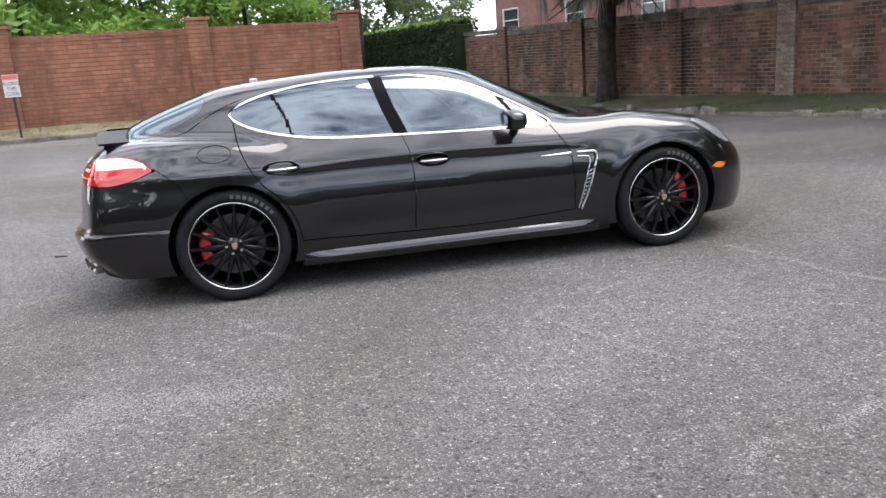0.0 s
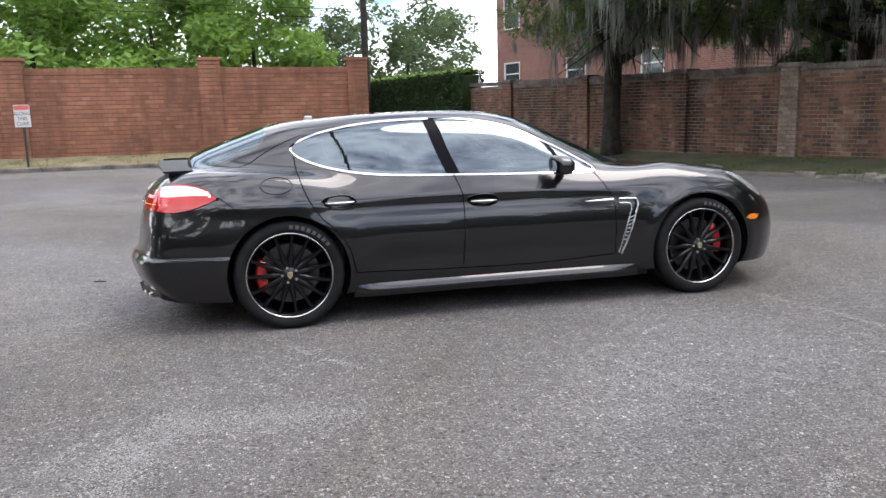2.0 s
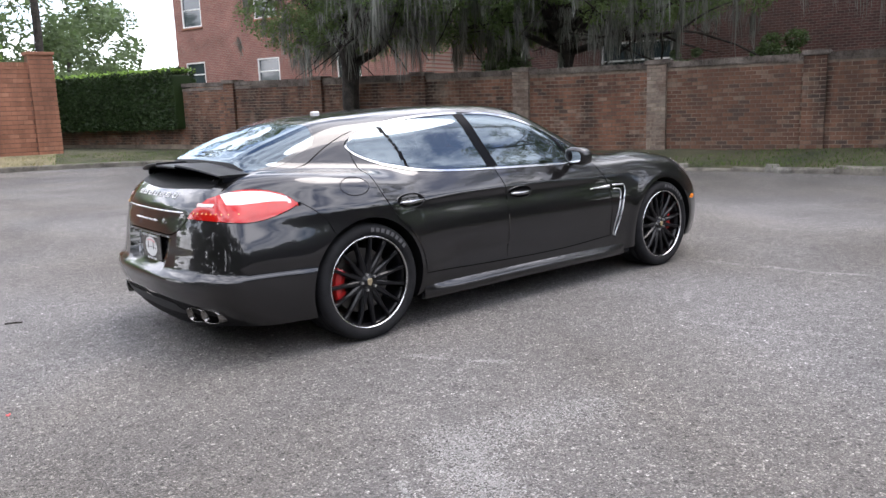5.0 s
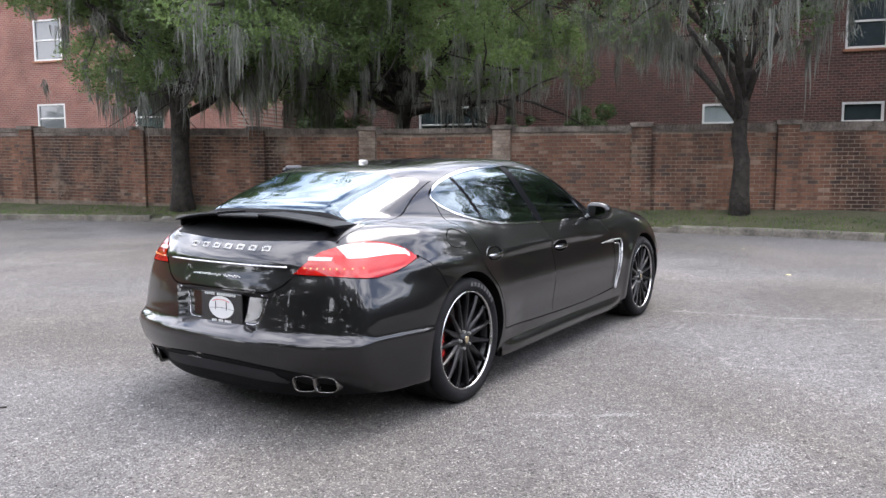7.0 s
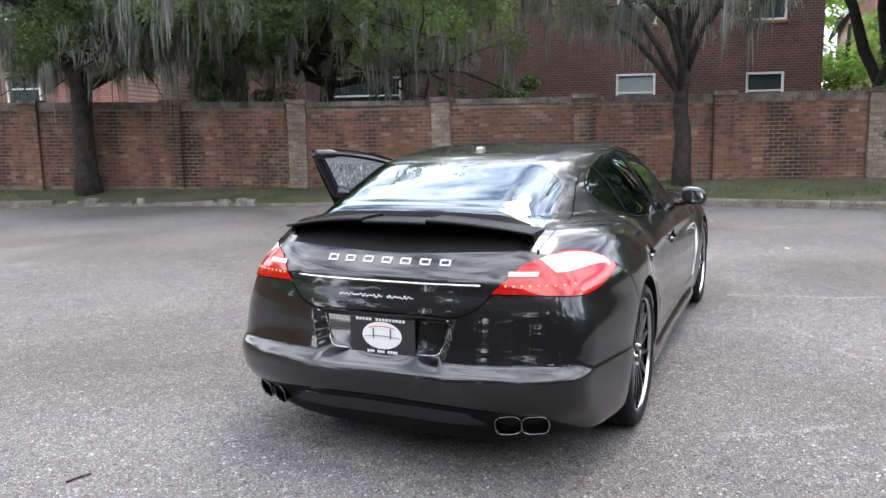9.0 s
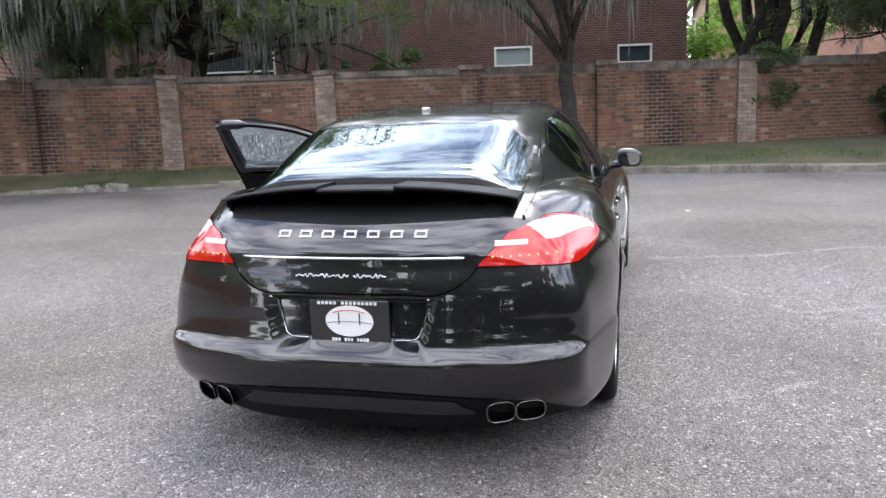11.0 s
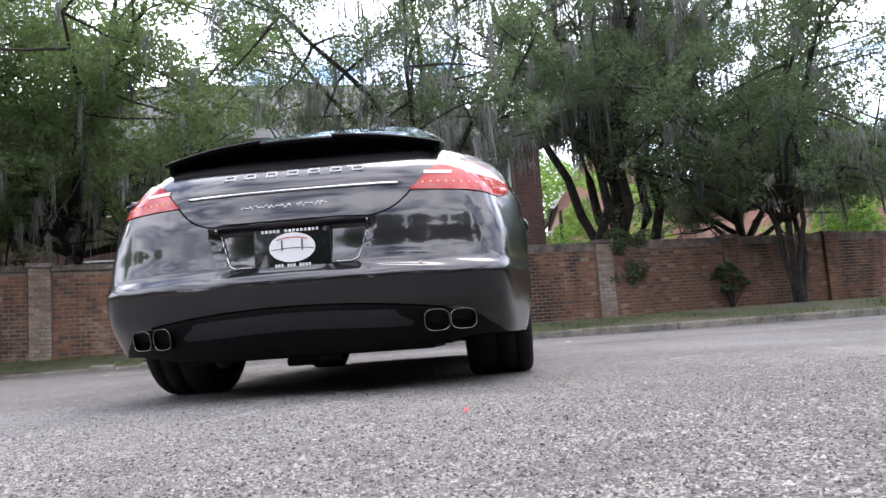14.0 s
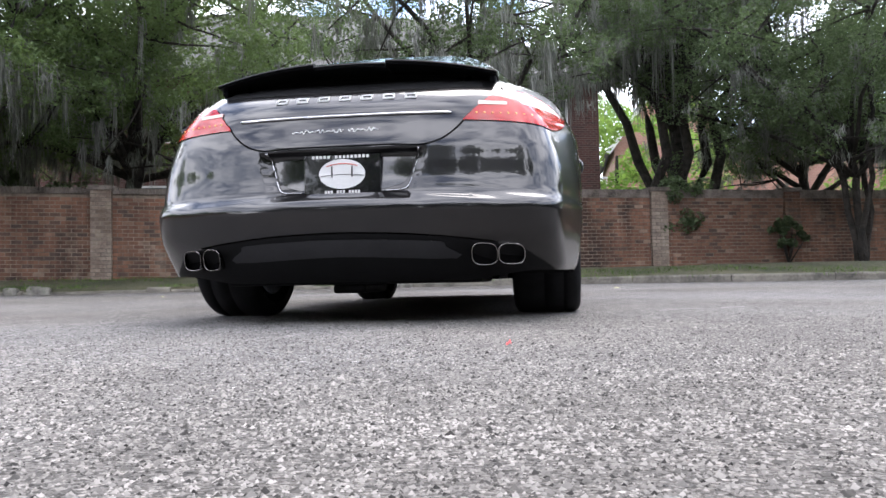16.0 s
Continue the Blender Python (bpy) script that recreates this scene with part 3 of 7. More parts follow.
def oak(at, height, trunk_r, limbs, crown_r, leaves, seed, label, mat="leaf", leaf=0.11, moss=0, moss_long=1.2, fork=0.4, low=0.35, lean=(0, 0), category="tree", limb_z=0.35, skew=(0, 0), limb=0.45, floor=2.7, stems=0, spread=0.9, clump=0.62, moss_z=3.3, moss_deep=1.4):
    """A broad tree: tapered trunk with root flare, wandering limbs, clumped leaves with gaps, hanging moss."""
    rng = np.random.default_rng(seed)
    t = empty("oak_tree", label, category, group="trees along the street", at=at)
    base = np.zeros(3)
    top = np.array([lean[0], lean[1], height * fork])
    zs = np.linspace(0, 1, 9)
    line = base + (top - base) * zs[:, None] + np.stack([rng.normal(size=9) * 0.05, rng.normal(size=9) * 0.05, 0 * zs], 1) * zs[:, None]
    line[0, 2] = -0.25
    rad = trunk_r * (1.0 - 0.35 * zs) + trunk_r * 0.25 * np.exp(-zs * 14)
    verts, faces = tube(line, rad, 14)
    verts = np.array(verts)
    wob = np.array([noise.noise((v[0] * 4, v[1] * 4, v[2] * 0.8 + seed)) for v in verts])
    verts[:, :2] += (verts[:, :2] - np.interp(verts[:, 2], line[:, 2], line[:, 0])[:, None] * [1, 0] - np.interp(verts[:, 2], line[:, 2], line[:, 1])[:, None] * [0, 1]) * (wob * 0.35)[:, None]
    raw("trunk", verts, faces, MAT["bark"], t, smooth=True)
    for k in range(stems):  # further stems out of the same foot
        a = 2.4 * k + 0.7
        out = np.array([math.cos(a), math.sin(a)])
        p = np.array([[out[0] * (trunk_r * 0.9 + spread * u**1.2), out[1] * (trunk_r * 0.9 + spread * u**1.2), -0.25 + height * 0.62 * u] for u in np.linspace(0, 1, 9)])
        p[1:, :2] += rng.normal(size=(8, 2)) * 0.07 * max(1.0, spread)
        v, f = tube(p, trunk_r * np.linspace(0.72, 0.22, 9), 10)
        raw("stem", v, f, MAT["bark"], t, smooth=True)
    centres, radii, hang = [], [], []
    bv, bf = [], []
    for k in range(limbs):
        a = 2 * math.pi * (k + rng.uniform(-0.3, 0.3)) / limbs
        start = line[rng.integers(5, 9)]
        reach = crown_r * rng.uniform(0.6, 1.05)
        rise = (height - start[2]) * rng.uniform(low, 1.0)
        aim = np.array([math.cos(a) * reach + skew[0], math.sin(a) * reach + skew[1], rise])
        br = branch_line(start, aim, np.linalg.norm(aim), rng, 0.28)
        vv, ff = tube(br, np.linspace(trunk_r * limb, 0.025, len(br)), 7)
        bf += [tuple(q + len(bv) for q in f) for f in ff]
        bv += [tuple(v) for v in vv]
        if fork <= 0.25:
            hang += [q + rng.normal(size=3) * [0.8, 0.8, 0.4] for q in br[2:7] for _ in range(3)]
        for j in range(3 if fork > 0.25 else 4, len(br)):
            centres.append(br[j] + rng.normal(size=3) * 0.25)
            radii.append(crown_r * clump * rng.uniform(0.16, 0.30))
            for _ in range(2):
                sub = branch_line(br[j], rng.normal(size=3) * [1, 1, 0.5], crown_r * rng.uniform(0.25, 0.5), rng, 0.3, 5)
                vv, ff = tube(sub, np.linspace(0.035, 0.01, len(sub)), 5)
                bf += [tuple(q + len(bv) for q in f) for f in ff]
                bv += [tuple(v) for v in vv]
                centres.append(sub[-1])
                radii.append(crown_r * clump * rng.uniform(0.12, 0.24))
                hang += [s + rng.normal(size=3) * [0.3, 0.3, 0.1] for s in sub[1:]]
            hang += [br[j] + rng.normal(size=3) * [0.4, 0.4, 0.15] for _ in range(3)]
    raw("branchwork", bv, bf, MAT["bark"], t, smooth=True)
    up = [k for k in range(len(centres)) if centres[k][2] - 0.5 * radii[k] > floor]
    v, f = leaf_cloud([centres[k] for k in up], [radii[k] for k in up], leaves, leaf, rng, droop=0.4)
    crown = mesh_np("crown", v, f, MAT[mat], t)
    crown["kind"] = "stuff"
    if moss:
        pick = np.exp(-np.abs(np.array(hang)[:, 2] - moss_z) / moss_deep) * (np.array(hang)[:, 2] > 2.5)
        idx = rng.choice(len(hang), moss, p=pick / pick.sum())
        pts = np.array(hang)[idx] + rng.normal(size=(moss, 3)) * [0.35, 0.35, 0.1]
        v, f = moss_strands(pts, rng, moss_long)
        mesh_np("moss", v, f, MAT["moss"], t, "grey hanging moss")["kind"] = "stuff"
    return t


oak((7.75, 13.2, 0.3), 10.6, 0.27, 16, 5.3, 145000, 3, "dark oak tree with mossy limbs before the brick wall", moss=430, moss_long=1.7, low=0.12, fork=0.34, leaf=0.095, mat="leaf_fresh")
oak((11.6, 0.45, 0.3), 11.4, 0.19, 10, 4.1, 52000, 5, "oak tree with furrowed bark and hanging moss on the verge", moss=310, moss_long=1.7, low=0.5, fork=0.26, leaf=0.085, skew=(0.6, 1.9), limb=0.42, lean=(0.15, 0.1), moss_z=3.8)
oak((13.7, -7.85, 0.34), 9.4, 0.11, 14, 4.6, 95000, 8, "oak tree of thin stems with thick foliage on the verge", moss=260, low=0.15, fork=0.34, lean=(0.2, 0.1), leaf=0.09, floor=1.9, stems=4, skew=(0.0, 0.8))
oak((16.2, -4.2, 0.35), 13.6, 0.25, 15, 4.4, 70000, 11, "large oak tree of several stems, hung with long moss", moss=620, moss_long=2.6, low=0.6, fork=0.42, leaf=0.085, stems=7, spread=2.4, limb=0.5, skew=(0.0, -0.6), moss_z=5.6, moss_deep=1.8)
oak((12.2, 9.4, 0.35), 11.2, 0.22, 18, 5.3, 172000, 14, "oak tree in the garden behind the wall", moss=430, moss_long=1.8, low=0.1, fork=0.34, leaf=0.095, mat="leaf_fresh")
oak((18.9, -8.2, 0.35), 10.0, 0.2, 14, 4.2, 62000, 20, "dense oak tree in the garden behind the bend", moss=180, low=0.1, fork=0.3, leaf=0.095)
oak((13.0, -20.5, 0.3), 8.5, 0.3, 9, 4.6, 16000, 23, "oak tree over the side street", moss=40, low=0.1, fork=0.35, leaf=0.15)


oak((3.15, 26.0, 0.2), 13.5, 0.15, 7, 2.6, 9000, 27, "tall thin tree with a bare trunk behind the wall", low=0.4, fork=0.75, leaf=0.14)


# ---- far woods ----
def wood(name, spots, label, mat, leaf, per, seed, low=0.12):
    rng = np.random.default_rng(seed)
    w = empty(name, label, "trees", kind="stuff")
    cs, rs, bv, bf = [], [], [], []
    for x, y, h, r in spots:
        tr = branch_line((x, y, 0), (0, 0, 1), h * 0.6, rng, 0.06)
        vv, ff = tube(tr, np.linspace(0.22, 0.06, len(tr)), 8)
        bf += [tuple(q + len(bv) for q in f) for f in ff]
        bv += [tuple(v) for v in vv]
        for _ in range(26):
            a, u = rng.uniform(0, 2 * math.pi), rng.uniform(low, 1.0)
            rr = r * (1 - 0.55 * abs(u - 0.5) * 1.6) * math.sqrt(rng.uniform(0.1, 1))
            cs.append((x + rr * math.cos(a), y + rr * math.sin(a), h * u))
            rs.append(r * rng.uniform(0.22, 0.42))
    raw("trunk", bv, bf, MAT["bark"], w, smooth=True)
    v, f = leaf_cloud(cs, rs, per * len(spots), leaf, rng)
    mesh_np("foliage", v, f, MAT[mat], w)
    return w


wood("back_wood", [(-26, 27, 9, 4.2), (-20, 26.5, 8.5, 4.0), (-14.5, 27, 9.5, 4.2), (-9.5, 26.6, 8, 3.8), (-5, 27.2, 8.5, 3.8), (-1.2, 27.5, 7.2, 3.0), (-17, 33, 12, 5), (-7, 34, 11, 5)], "bright green trees behind the tall brick wall", "leaf_bright", 0.33, 11000, 31)
wood("far_wood", [(4.5, 44, 8.6, 3.4), (8.0, 42, 8.0, 3.2), (11.2, 47, 9.4, 3.2), (1, 50, 10, 4.5), (14, 56, 9, 4), (-4, 52, 12, 5), (-18, 50, 13, 5.5), (-32, 44, 13, 5.5)], "dull green trees in the distance beyond the hedge", "leaf", 0.34, 7000, 33)
wood("garden_wood", [(29, -3.7, 9.0, 2.0), (33, -2.2, 8.0, 1.8), (29, -6.0, 7.5, 2.6), (32, -26, 9, 4), (30, 1.0, 9, 2.6), (44, -2, 12, 4.5), (24, -22, 8, 4), (18, -24, 7.5, 4), (27, -14, 8, 3)], "green trees between the houses behind the wall", "leaf_bright", 0.26, 7000, 35)
wood("gap_wood", [(21.0, 18.8, 7.5, 2.3), (24.0, 18.6, 8.0, 2.4), (22.4, 20.9, 6.0, 1.9), (19.2, 18.0, 5.8, 1.6)], "dark green trees between the brick houses", "leaf", 0.24, 12000, 36)
_far = random.Random(37)
STREET = [(28 * math.cos(radians(a)) + _far.uniform(-1.5, 1.5), 28 * math.sin(radians(a)) - 2 + _far.uniform(-1.5, 1.5), _far.uniform(11.0, 14.0) * (1.0 if a < 232 else 0.45), _far.uniform(3.4, 4.4)) for a in range(148, 318, 4)]
wood("street_wood", STREET, "trees across the open street", "leaf", 0.55, 4200, 37, low=0.0)


# ---- hedge ----
def hedge(a, b, width, z0, z1, seed):
    rng = np.random.default_rng(seed)
    h = empty("hedge", "clipped dark ivy hedge, its sunlit top coloured pale", "hedge")
    a, b = np.array(a, float), np.array(b, float)
    d = (b - a) / np.linalg.norm(b - a)
    n = np.array([d[1], -d[0]])
    L = np.linalg.norm(b - a)
    turn = Matrix.Translation((a[0], a[1], 0)) @ Matrix(((d[0], n[0], 0, 0), (d[1], n[1], 0, 0), (0, 0, 1, 0), (0, 0, 0, 1)))
    boxed("core", (0.08, -width / 2 + 0.1, z0), (L - 0.08, width / 2 - 0.1, z1 - 0.12), MAT["leaf_dark"], h, bevel=0.05, m=turn)
    count = 22000
    s, q = rng.uniform(0, L, count), rng.uniform(0, 2 * (z1 - z0) + width, count)
    hh = z1 - z0
    off = np.where(q < hh, width / 2, np.where(q < hh + width, width / 2 - (q - hh), -width / 2))
    z = np.where(q < hh, z0 + q, np.where(q < hh + width, z1, z1 - (q - hh - width)))
    lump = np.array([0.09 * noise.noise((x * 1.3, zz * 1.3, 7.0)) for x, zz in zip(s, z)])
    off = off * (1 + lump) + rng.normal(size=count) * 0.04
    z = z + np.where((q >= hh) & (q < hh + width), lump * 1.2, 0) + rng.normal(size=count) * 0.03
    pos = np.stack([a[0] + d[0] * s + n[0] * off, a[1] + d[1] * s + n[1] * off, z], 1)
    v, f = leaf_cloud(pos, np.full(count, 0.05), count, 0.11, rng)
    mesh_np("leaves", v, f, MAT["leaf_dark"], h)["kind"] = "stuff"
    # sunlight on the hedge's top, put in as a layer of brighter leaves
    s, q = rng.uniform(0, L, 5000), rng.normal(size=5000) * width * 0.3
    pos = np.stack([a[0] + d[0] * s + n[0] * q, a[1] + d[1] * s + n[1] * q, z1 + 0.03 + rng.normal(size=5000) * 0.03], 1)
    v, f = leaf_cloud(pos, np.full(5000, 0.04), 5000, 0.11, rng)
    mesh_np("top_leaves", v, f, MAT["leaf_bright"], h, "top leaves coloured paler as if sunlit")["kind"] = "stuff"
    return h


hedge((3.25, 28.2), (5.95, 20.2), 0.95, 1.0, 2.86, 41)


# ---- houses ----
def brick_pattern(name, c1, c2, mortar, scale=1.0):
    m = material(name, c1, rough=0.9)
    n, l = m.node_tree.nodes, m.node_tree.links
    b = n["Principled BSDF"]
    tc = n.new("ShaderNodeTexCoord")
    br = n.new("ShaderNodeTexBrick")
    br.inputs["Scale"].default_value = 1.0
    br.inputs["Brick Width"].default_value, br.inputs["Row Height"].default_value = 0.215, 0.083
    br.inputs["Mortar Size"].default_value = 0.008
    br.inputs["Mortar Smooth"].default_value = 0.2
    br.inputs["Color1"].default_value, br.inputs["Color2"].default_value, br.inputs["Mortar"].default_value = (*c1, 1), (*c2, 1), (*mortar, 1)
    uvn = n.new("ShaderNodeMapping")
    uvn.inputs["Rotation"].default_value = (radians(90), 0, 0)
    l.new(tc.outputs["Object"], uvn.inputs["Vector"])
    l.new(uvn.outputs["Vector"], br.inputs["Vector"])
    big = n.new("ShaderNodeTexNoise")
    big.inputs["Scale"].default_value = 0.7
    big.inputs["Detail"].default_value = 6
    l.new(tc.outputs["Object"], big.inputs["Vector"])
    rg = n.new("ShaderNodeMapRange")
    rg.inputs["From Min"].default_value, rg.inputs["From Max"].default_value = 0.3, 0.7
    rg.inputs["To Min"].default_value, rg.inputs["To Max"].default_value = 0.75, 1.2
    l.new(big.outputs["Fac"], rg.inputs["Value"])
    hs = n.new("ShaderNodeHueSaturation")
    l.new(br.outputs["Color"], hs.inputs["Color"])
    l.new(rg.outputs["Result"], hs.inputs["Value"])
    l.new(hs.outputs["Color"], b.inputs["Base Color"])
    bp = n.new("ShaderNodeBump")
    bp.inputs["Distance"].default_value = 0.008
    bp.invert = True
    l.new(br.outputs["Fac"], bp.inputs["Height"])
    l.new(bp.outputs["Normal"], b.inputs["Normal"])
    return m


MAT["house_red"] = brick_pattern("house_brick_red", (0.084, 0.034, 0.027), (0.047, 0.022, 0.018), (0.140, 0.105, 0.092))
MAT["house_pink"] = brick_pattern("house_brick_pink", (0.21, 0.09, 0.07), (0.165, 0.068, 0.054), (0.25, 0.19, 0.16))
MAT["house_rose"] = brick_pattern("house_brick_rose", (0.36, 0.19, 0.15), (0.31, 0.16, 0.125), (0.40, 0.28, 0.235))
MAT["pane"] = material("window_pane", (0.03, 0.04, 0.045), rough=0.06, spec=0.8, vary=0.1)
MAT["blind"] = material("window_blind", (0.21, 0.245, 0.25), rough=0.6, vary=0.1, scale=2)


def house_window(parent, x, z, w, h, m, blind=False):
    """A double-hung window in a reveal: x is its middle along the wall, z its sill."""
    win = empty("window")
    win.parent = parent
    boxed("pane", (x - w / 2, -0.09, z), (x + w / 2, -0.07, z + h), MAT["blind"] if blind else MAT["pane"], win, m=m)
    bm = bmesh.new()
    f = 0.07
    for lo, hi in (((x - w / 2, -0.11, z), (x - w / 2 + f, 0.0, z + h)), ((x + w / 2 - f, -0.11, z), (x + w / 2, 0.0, z + h)), ((x - w / 2 + f, -0.11, z + h - f), (x + w / 2 - f, 0.0, z + h)), ((x - w / 2 + f, -0.11, z), (x + w / 2 - f, 0.0, z + f)), ((x - w / 2 + f, -0.1, z + h / 2 - 0.03), (x + w / 2 - f, -0.02, z + h / 2 + 0.03))):
        box(bm, lo, hi, 0.006, m)
    part("window_frame", bm, MAT["white"], win)
    bm = bmesh.new()
    box(bm, (x - w / 2 - 0.06, -0.1, z - 0.09), (x + w / 2 + 0.06, 0.06, z - 0.002), 0.008, m)
    part("window_sill", bm, MAT["brick_left"], win)


def house(name, start, end, deep, base, eave, ridge, windows, brick, label, gable=False):
    """A brick house: start to end is the face towards the street; openings go through that wall."""
    o, e = np.array(start, float), np.array(end, float)
    L = float(np.linalg.norm(e - o))
    ax = (e - o) / L
    nr = np.array([ax[1], -ax[0]])
    if nr @ (np.array([-4.0, 0.0]) - o) < 0:
        nr = -nr
    h = empty(name, label, "house")
    h.matrix_world = Matrix.Translation((o[0], o[1], 0)) @ Matrix(((ax[0], nr[0], 0, 0), (ax[1], nr[1], 0, 0), (0, 0, 1, 0), (0, 0, 0, 1)))
    ident = Matrix.Identity(4)
    # the front wall, in panels round the openings
    xs = sorted({0.0, L, *[w[0] - w[2] / 2 for w in windows], *[w[0] + w[2] / 2 for w in windows]})
    zs = sorted({base, eave, *[w[1] for w in windows], *[w[1] + w[3] for w in windows]})
    bm = bmesh.new()
    grid = {}
    for x in xs:
        for z in zs:
            for y in (0.0, -0.28):
                grid[x, y, z] = bm.verts.new((x, y, z))
    def open_at(i, j):
        cx, cz = (xs[i] + xs[i + 1]) / 2, (zs[j] + zs[j + 1]) / 2
        return any(abs(cx - w[0]) < w[2] / 2 and w[1] < cz < w[1] + w[3] for w in windows)
    solid = {(i, j): not open_at(i, j) for i in range(len(xs) - 1) for j in range(len(zs) - 1)}
    for (i, j), s in solid.items():
        if not s:
            continue
        a, b, c, d = xs[i], xs[i + 1], zs[j], zs[j + 1]
        bm.faces.new([grid[a, 0.0, c], grid[b, 0.0, c], grid[b, 0.0, d], grid[a, 0.0, d]])
        bm.faces.new([grid[a, -0.28, d], grid[b, -0.28, d], grid[b, -0.28, c], grid[a, -0.28, c]])
        for (di, dj), (p, q) in {(-1, 0): ((a, c), (a, d)), (1, 0): ((b, d), (b, c)), (0, -1): ((b, c), (a, c)), (0, 1): ((a, d), (b, d))}.items():
            if not solid.get((i + di, j + dj), False):
                bm.faces.new([grid[p[0], 0.0, p[1]], grid[q[0], 0.0, q[1]], grid[q[0], -0.28, q[1]], grid[p[0], -0.28, p[1]]])
    part("front_wall", bm, brick, h)
    boxed("rear_shell", (0.0, -deep, base), (L, -0.29, eave - 0.02), brick, h)
    for w in windows:
        house_window(h, w[0], w[1], w[2], w[3], ident, len(w) > 4)
    if gable:  # a gable over the front, with its roof and pale barge boards
        mid = L / 2
        bm = bmesh.new()
        bm.faces.new([bm.verts.new(q) for q in ((0, 0.0, eave), (L, 0.0, eave), (mid, 0.0, ridge))])
        part("gable_wall", bm, brick, h)
        for side in (-1, 1):
            way = Vector((side * mid, 0, eave - ridge)).normalized()
            up = Vector((-way.z * side, 0, way.x * side))
            a, b = Vector((mid, 0, ridge)), Vector((mid, 0, ridge)) + way * (math.hypot(mid, ridge - eave) + 0.5)
            bm = bmesh.new()
            vs = [bm.verts.new(p + up * k + Vector((0, y, 0))) for y in (0.4, -deep - 0.4) for p, k in ((a, 0.02), (b, 0.02), (b, 0.2), (a, 0.2))]
            for q in ((0, 1, 2, 3), (7, 6, 5, 4), (0, 4, 5, 1), (1, 5, 6, 2), (2, 6, 7, 3), (3, 7, 4, 0)):
                bm.faces.new([vs[k] for k in q])
            part("roof_slope", bm, MAT["roof"], h)
            bm = bmesh.new()
            vs = [bm.verts.new(p + up * k + Vector((0, y, 0))) for y in (0.46, 0.405) for p, k in ((a, -0.06), (b, -0.06), (b, 0.17), (a, 0.17))]
            for q in ((0, 1, 2, 3), (7, 6, 5, 4), (0, 4, 5, 1), (1, 5, 6, 2), (2, 6, 7, 3), (3, 7, 4, 0)):
                bm.faces.new([vs[k] for k in q])
            part("barge_board", bm, MAT["white"], h)
        return h
    # hip roof with overhanging eaves
    ov = 0.55
    k = deep / 2
    bm = bmesh.new()
    lo = [bm.verts.new(v) for v in ((-ov, ov, eave), (L + ov, ov, eave), (L + ov, -deep - ov, eave), (-ov, -deep - ov, eave))]
    lo2 = [bm.verts.new((v.co.x, v.co.y, eave + 0.18)) for v in lo]
    r1, r2 = bm.verts.new((min(k, L / 2 - 0.2), -k, ridge)), bm.verts.new((max(L - k, L / 2 + 0.2), -k, ridge))
    bm.faces.new(lo[::-1])
    for i in range(4):
        bm.faces.new([lo[i], lo[(i + 1) % 4], lo2[(i + 1) % 4], lo2[i]])
    bm.faces.new([lo2[0], lo2[1], r2, r1])
    bm.faces.new([lo2[1], lo2[2], r2])
    bm.faces.new([lo2[2], lo2[3], r1, r2])
    bm.faces.new([lo2[3], lo2[0], r1])
    part("roof", bm, MAT["roof"], h)
    return h


HW = [(1.77, 2.1, 1.2, 1.2), (5.93, 2.1, 1.3, 1.26, 1), (5.93, 4.95, 1.3, 1.7), (1.77, 4.95, 1.2, 1.7), (15.3, 2.2, 2.6, 1.3), (15.3, 4.95, 1.2, 1.7)]
house("red_house", (23.25, -2.5), (17.9, 16.4), 10.0, 0.3, 7.25, 11.2, HW, MAT["house_red"], "dark red brick two-storey house with white windows")
house("pink_house", (16.6, 20.9), (12.2, 36.4), 9.0, 0.3, 9.2, 12.4, [(14.7, 5.95, 1.5, 1.75), (9.3, 5.95, 1.5, 1.75), (14.7, 2.95, 1.5, 1.25), (9.3, 2.85, 1.5, 1.25), (4.2, 2.8, 1.4, 1.25), (4.2, 5.95, 1.4, 1.75)], MAT["house_pink"], "pinkish brick two-storey house with white windows")
rose = house("rose_house", (34.5, -9.6), (34.5, -3.9), 10.0, 0.3, 6.7, 10.6, [(2.9, 2.4, 1.2, 1.5)], MAT["house_rose"], "rose-coloured brick house with a steep gable behind the trees", gable=True)
house("low_rose_house", (35.2, -24.0), (35.2, -9.65), 9.0, 0.3, 6.3, 9.0, [(4.0, 2.4, 1.2, 1.5), (9.4, 2.4, 1.2, 1.5)], MAT["house_rose"], "long rose-coloured brick house behind the wall")
for k in range(7):
    boxed("rail_bar", (5.75 + 0.14 * k, 0.9, 4.1), (5.79 + 0.14 * k, 0.94, 5.0), MAT["white"], rose)
boxed("balcony_rail", (5.7, 0.88, 5.0), (6.7, 0.96, 5.07), MAT["white"], rose, "white balcony rail")
boxed("balcony_floor", (5.7, -0.6, 3.95), (6.7, 0.98, 4.09), MAT["white"], rose)


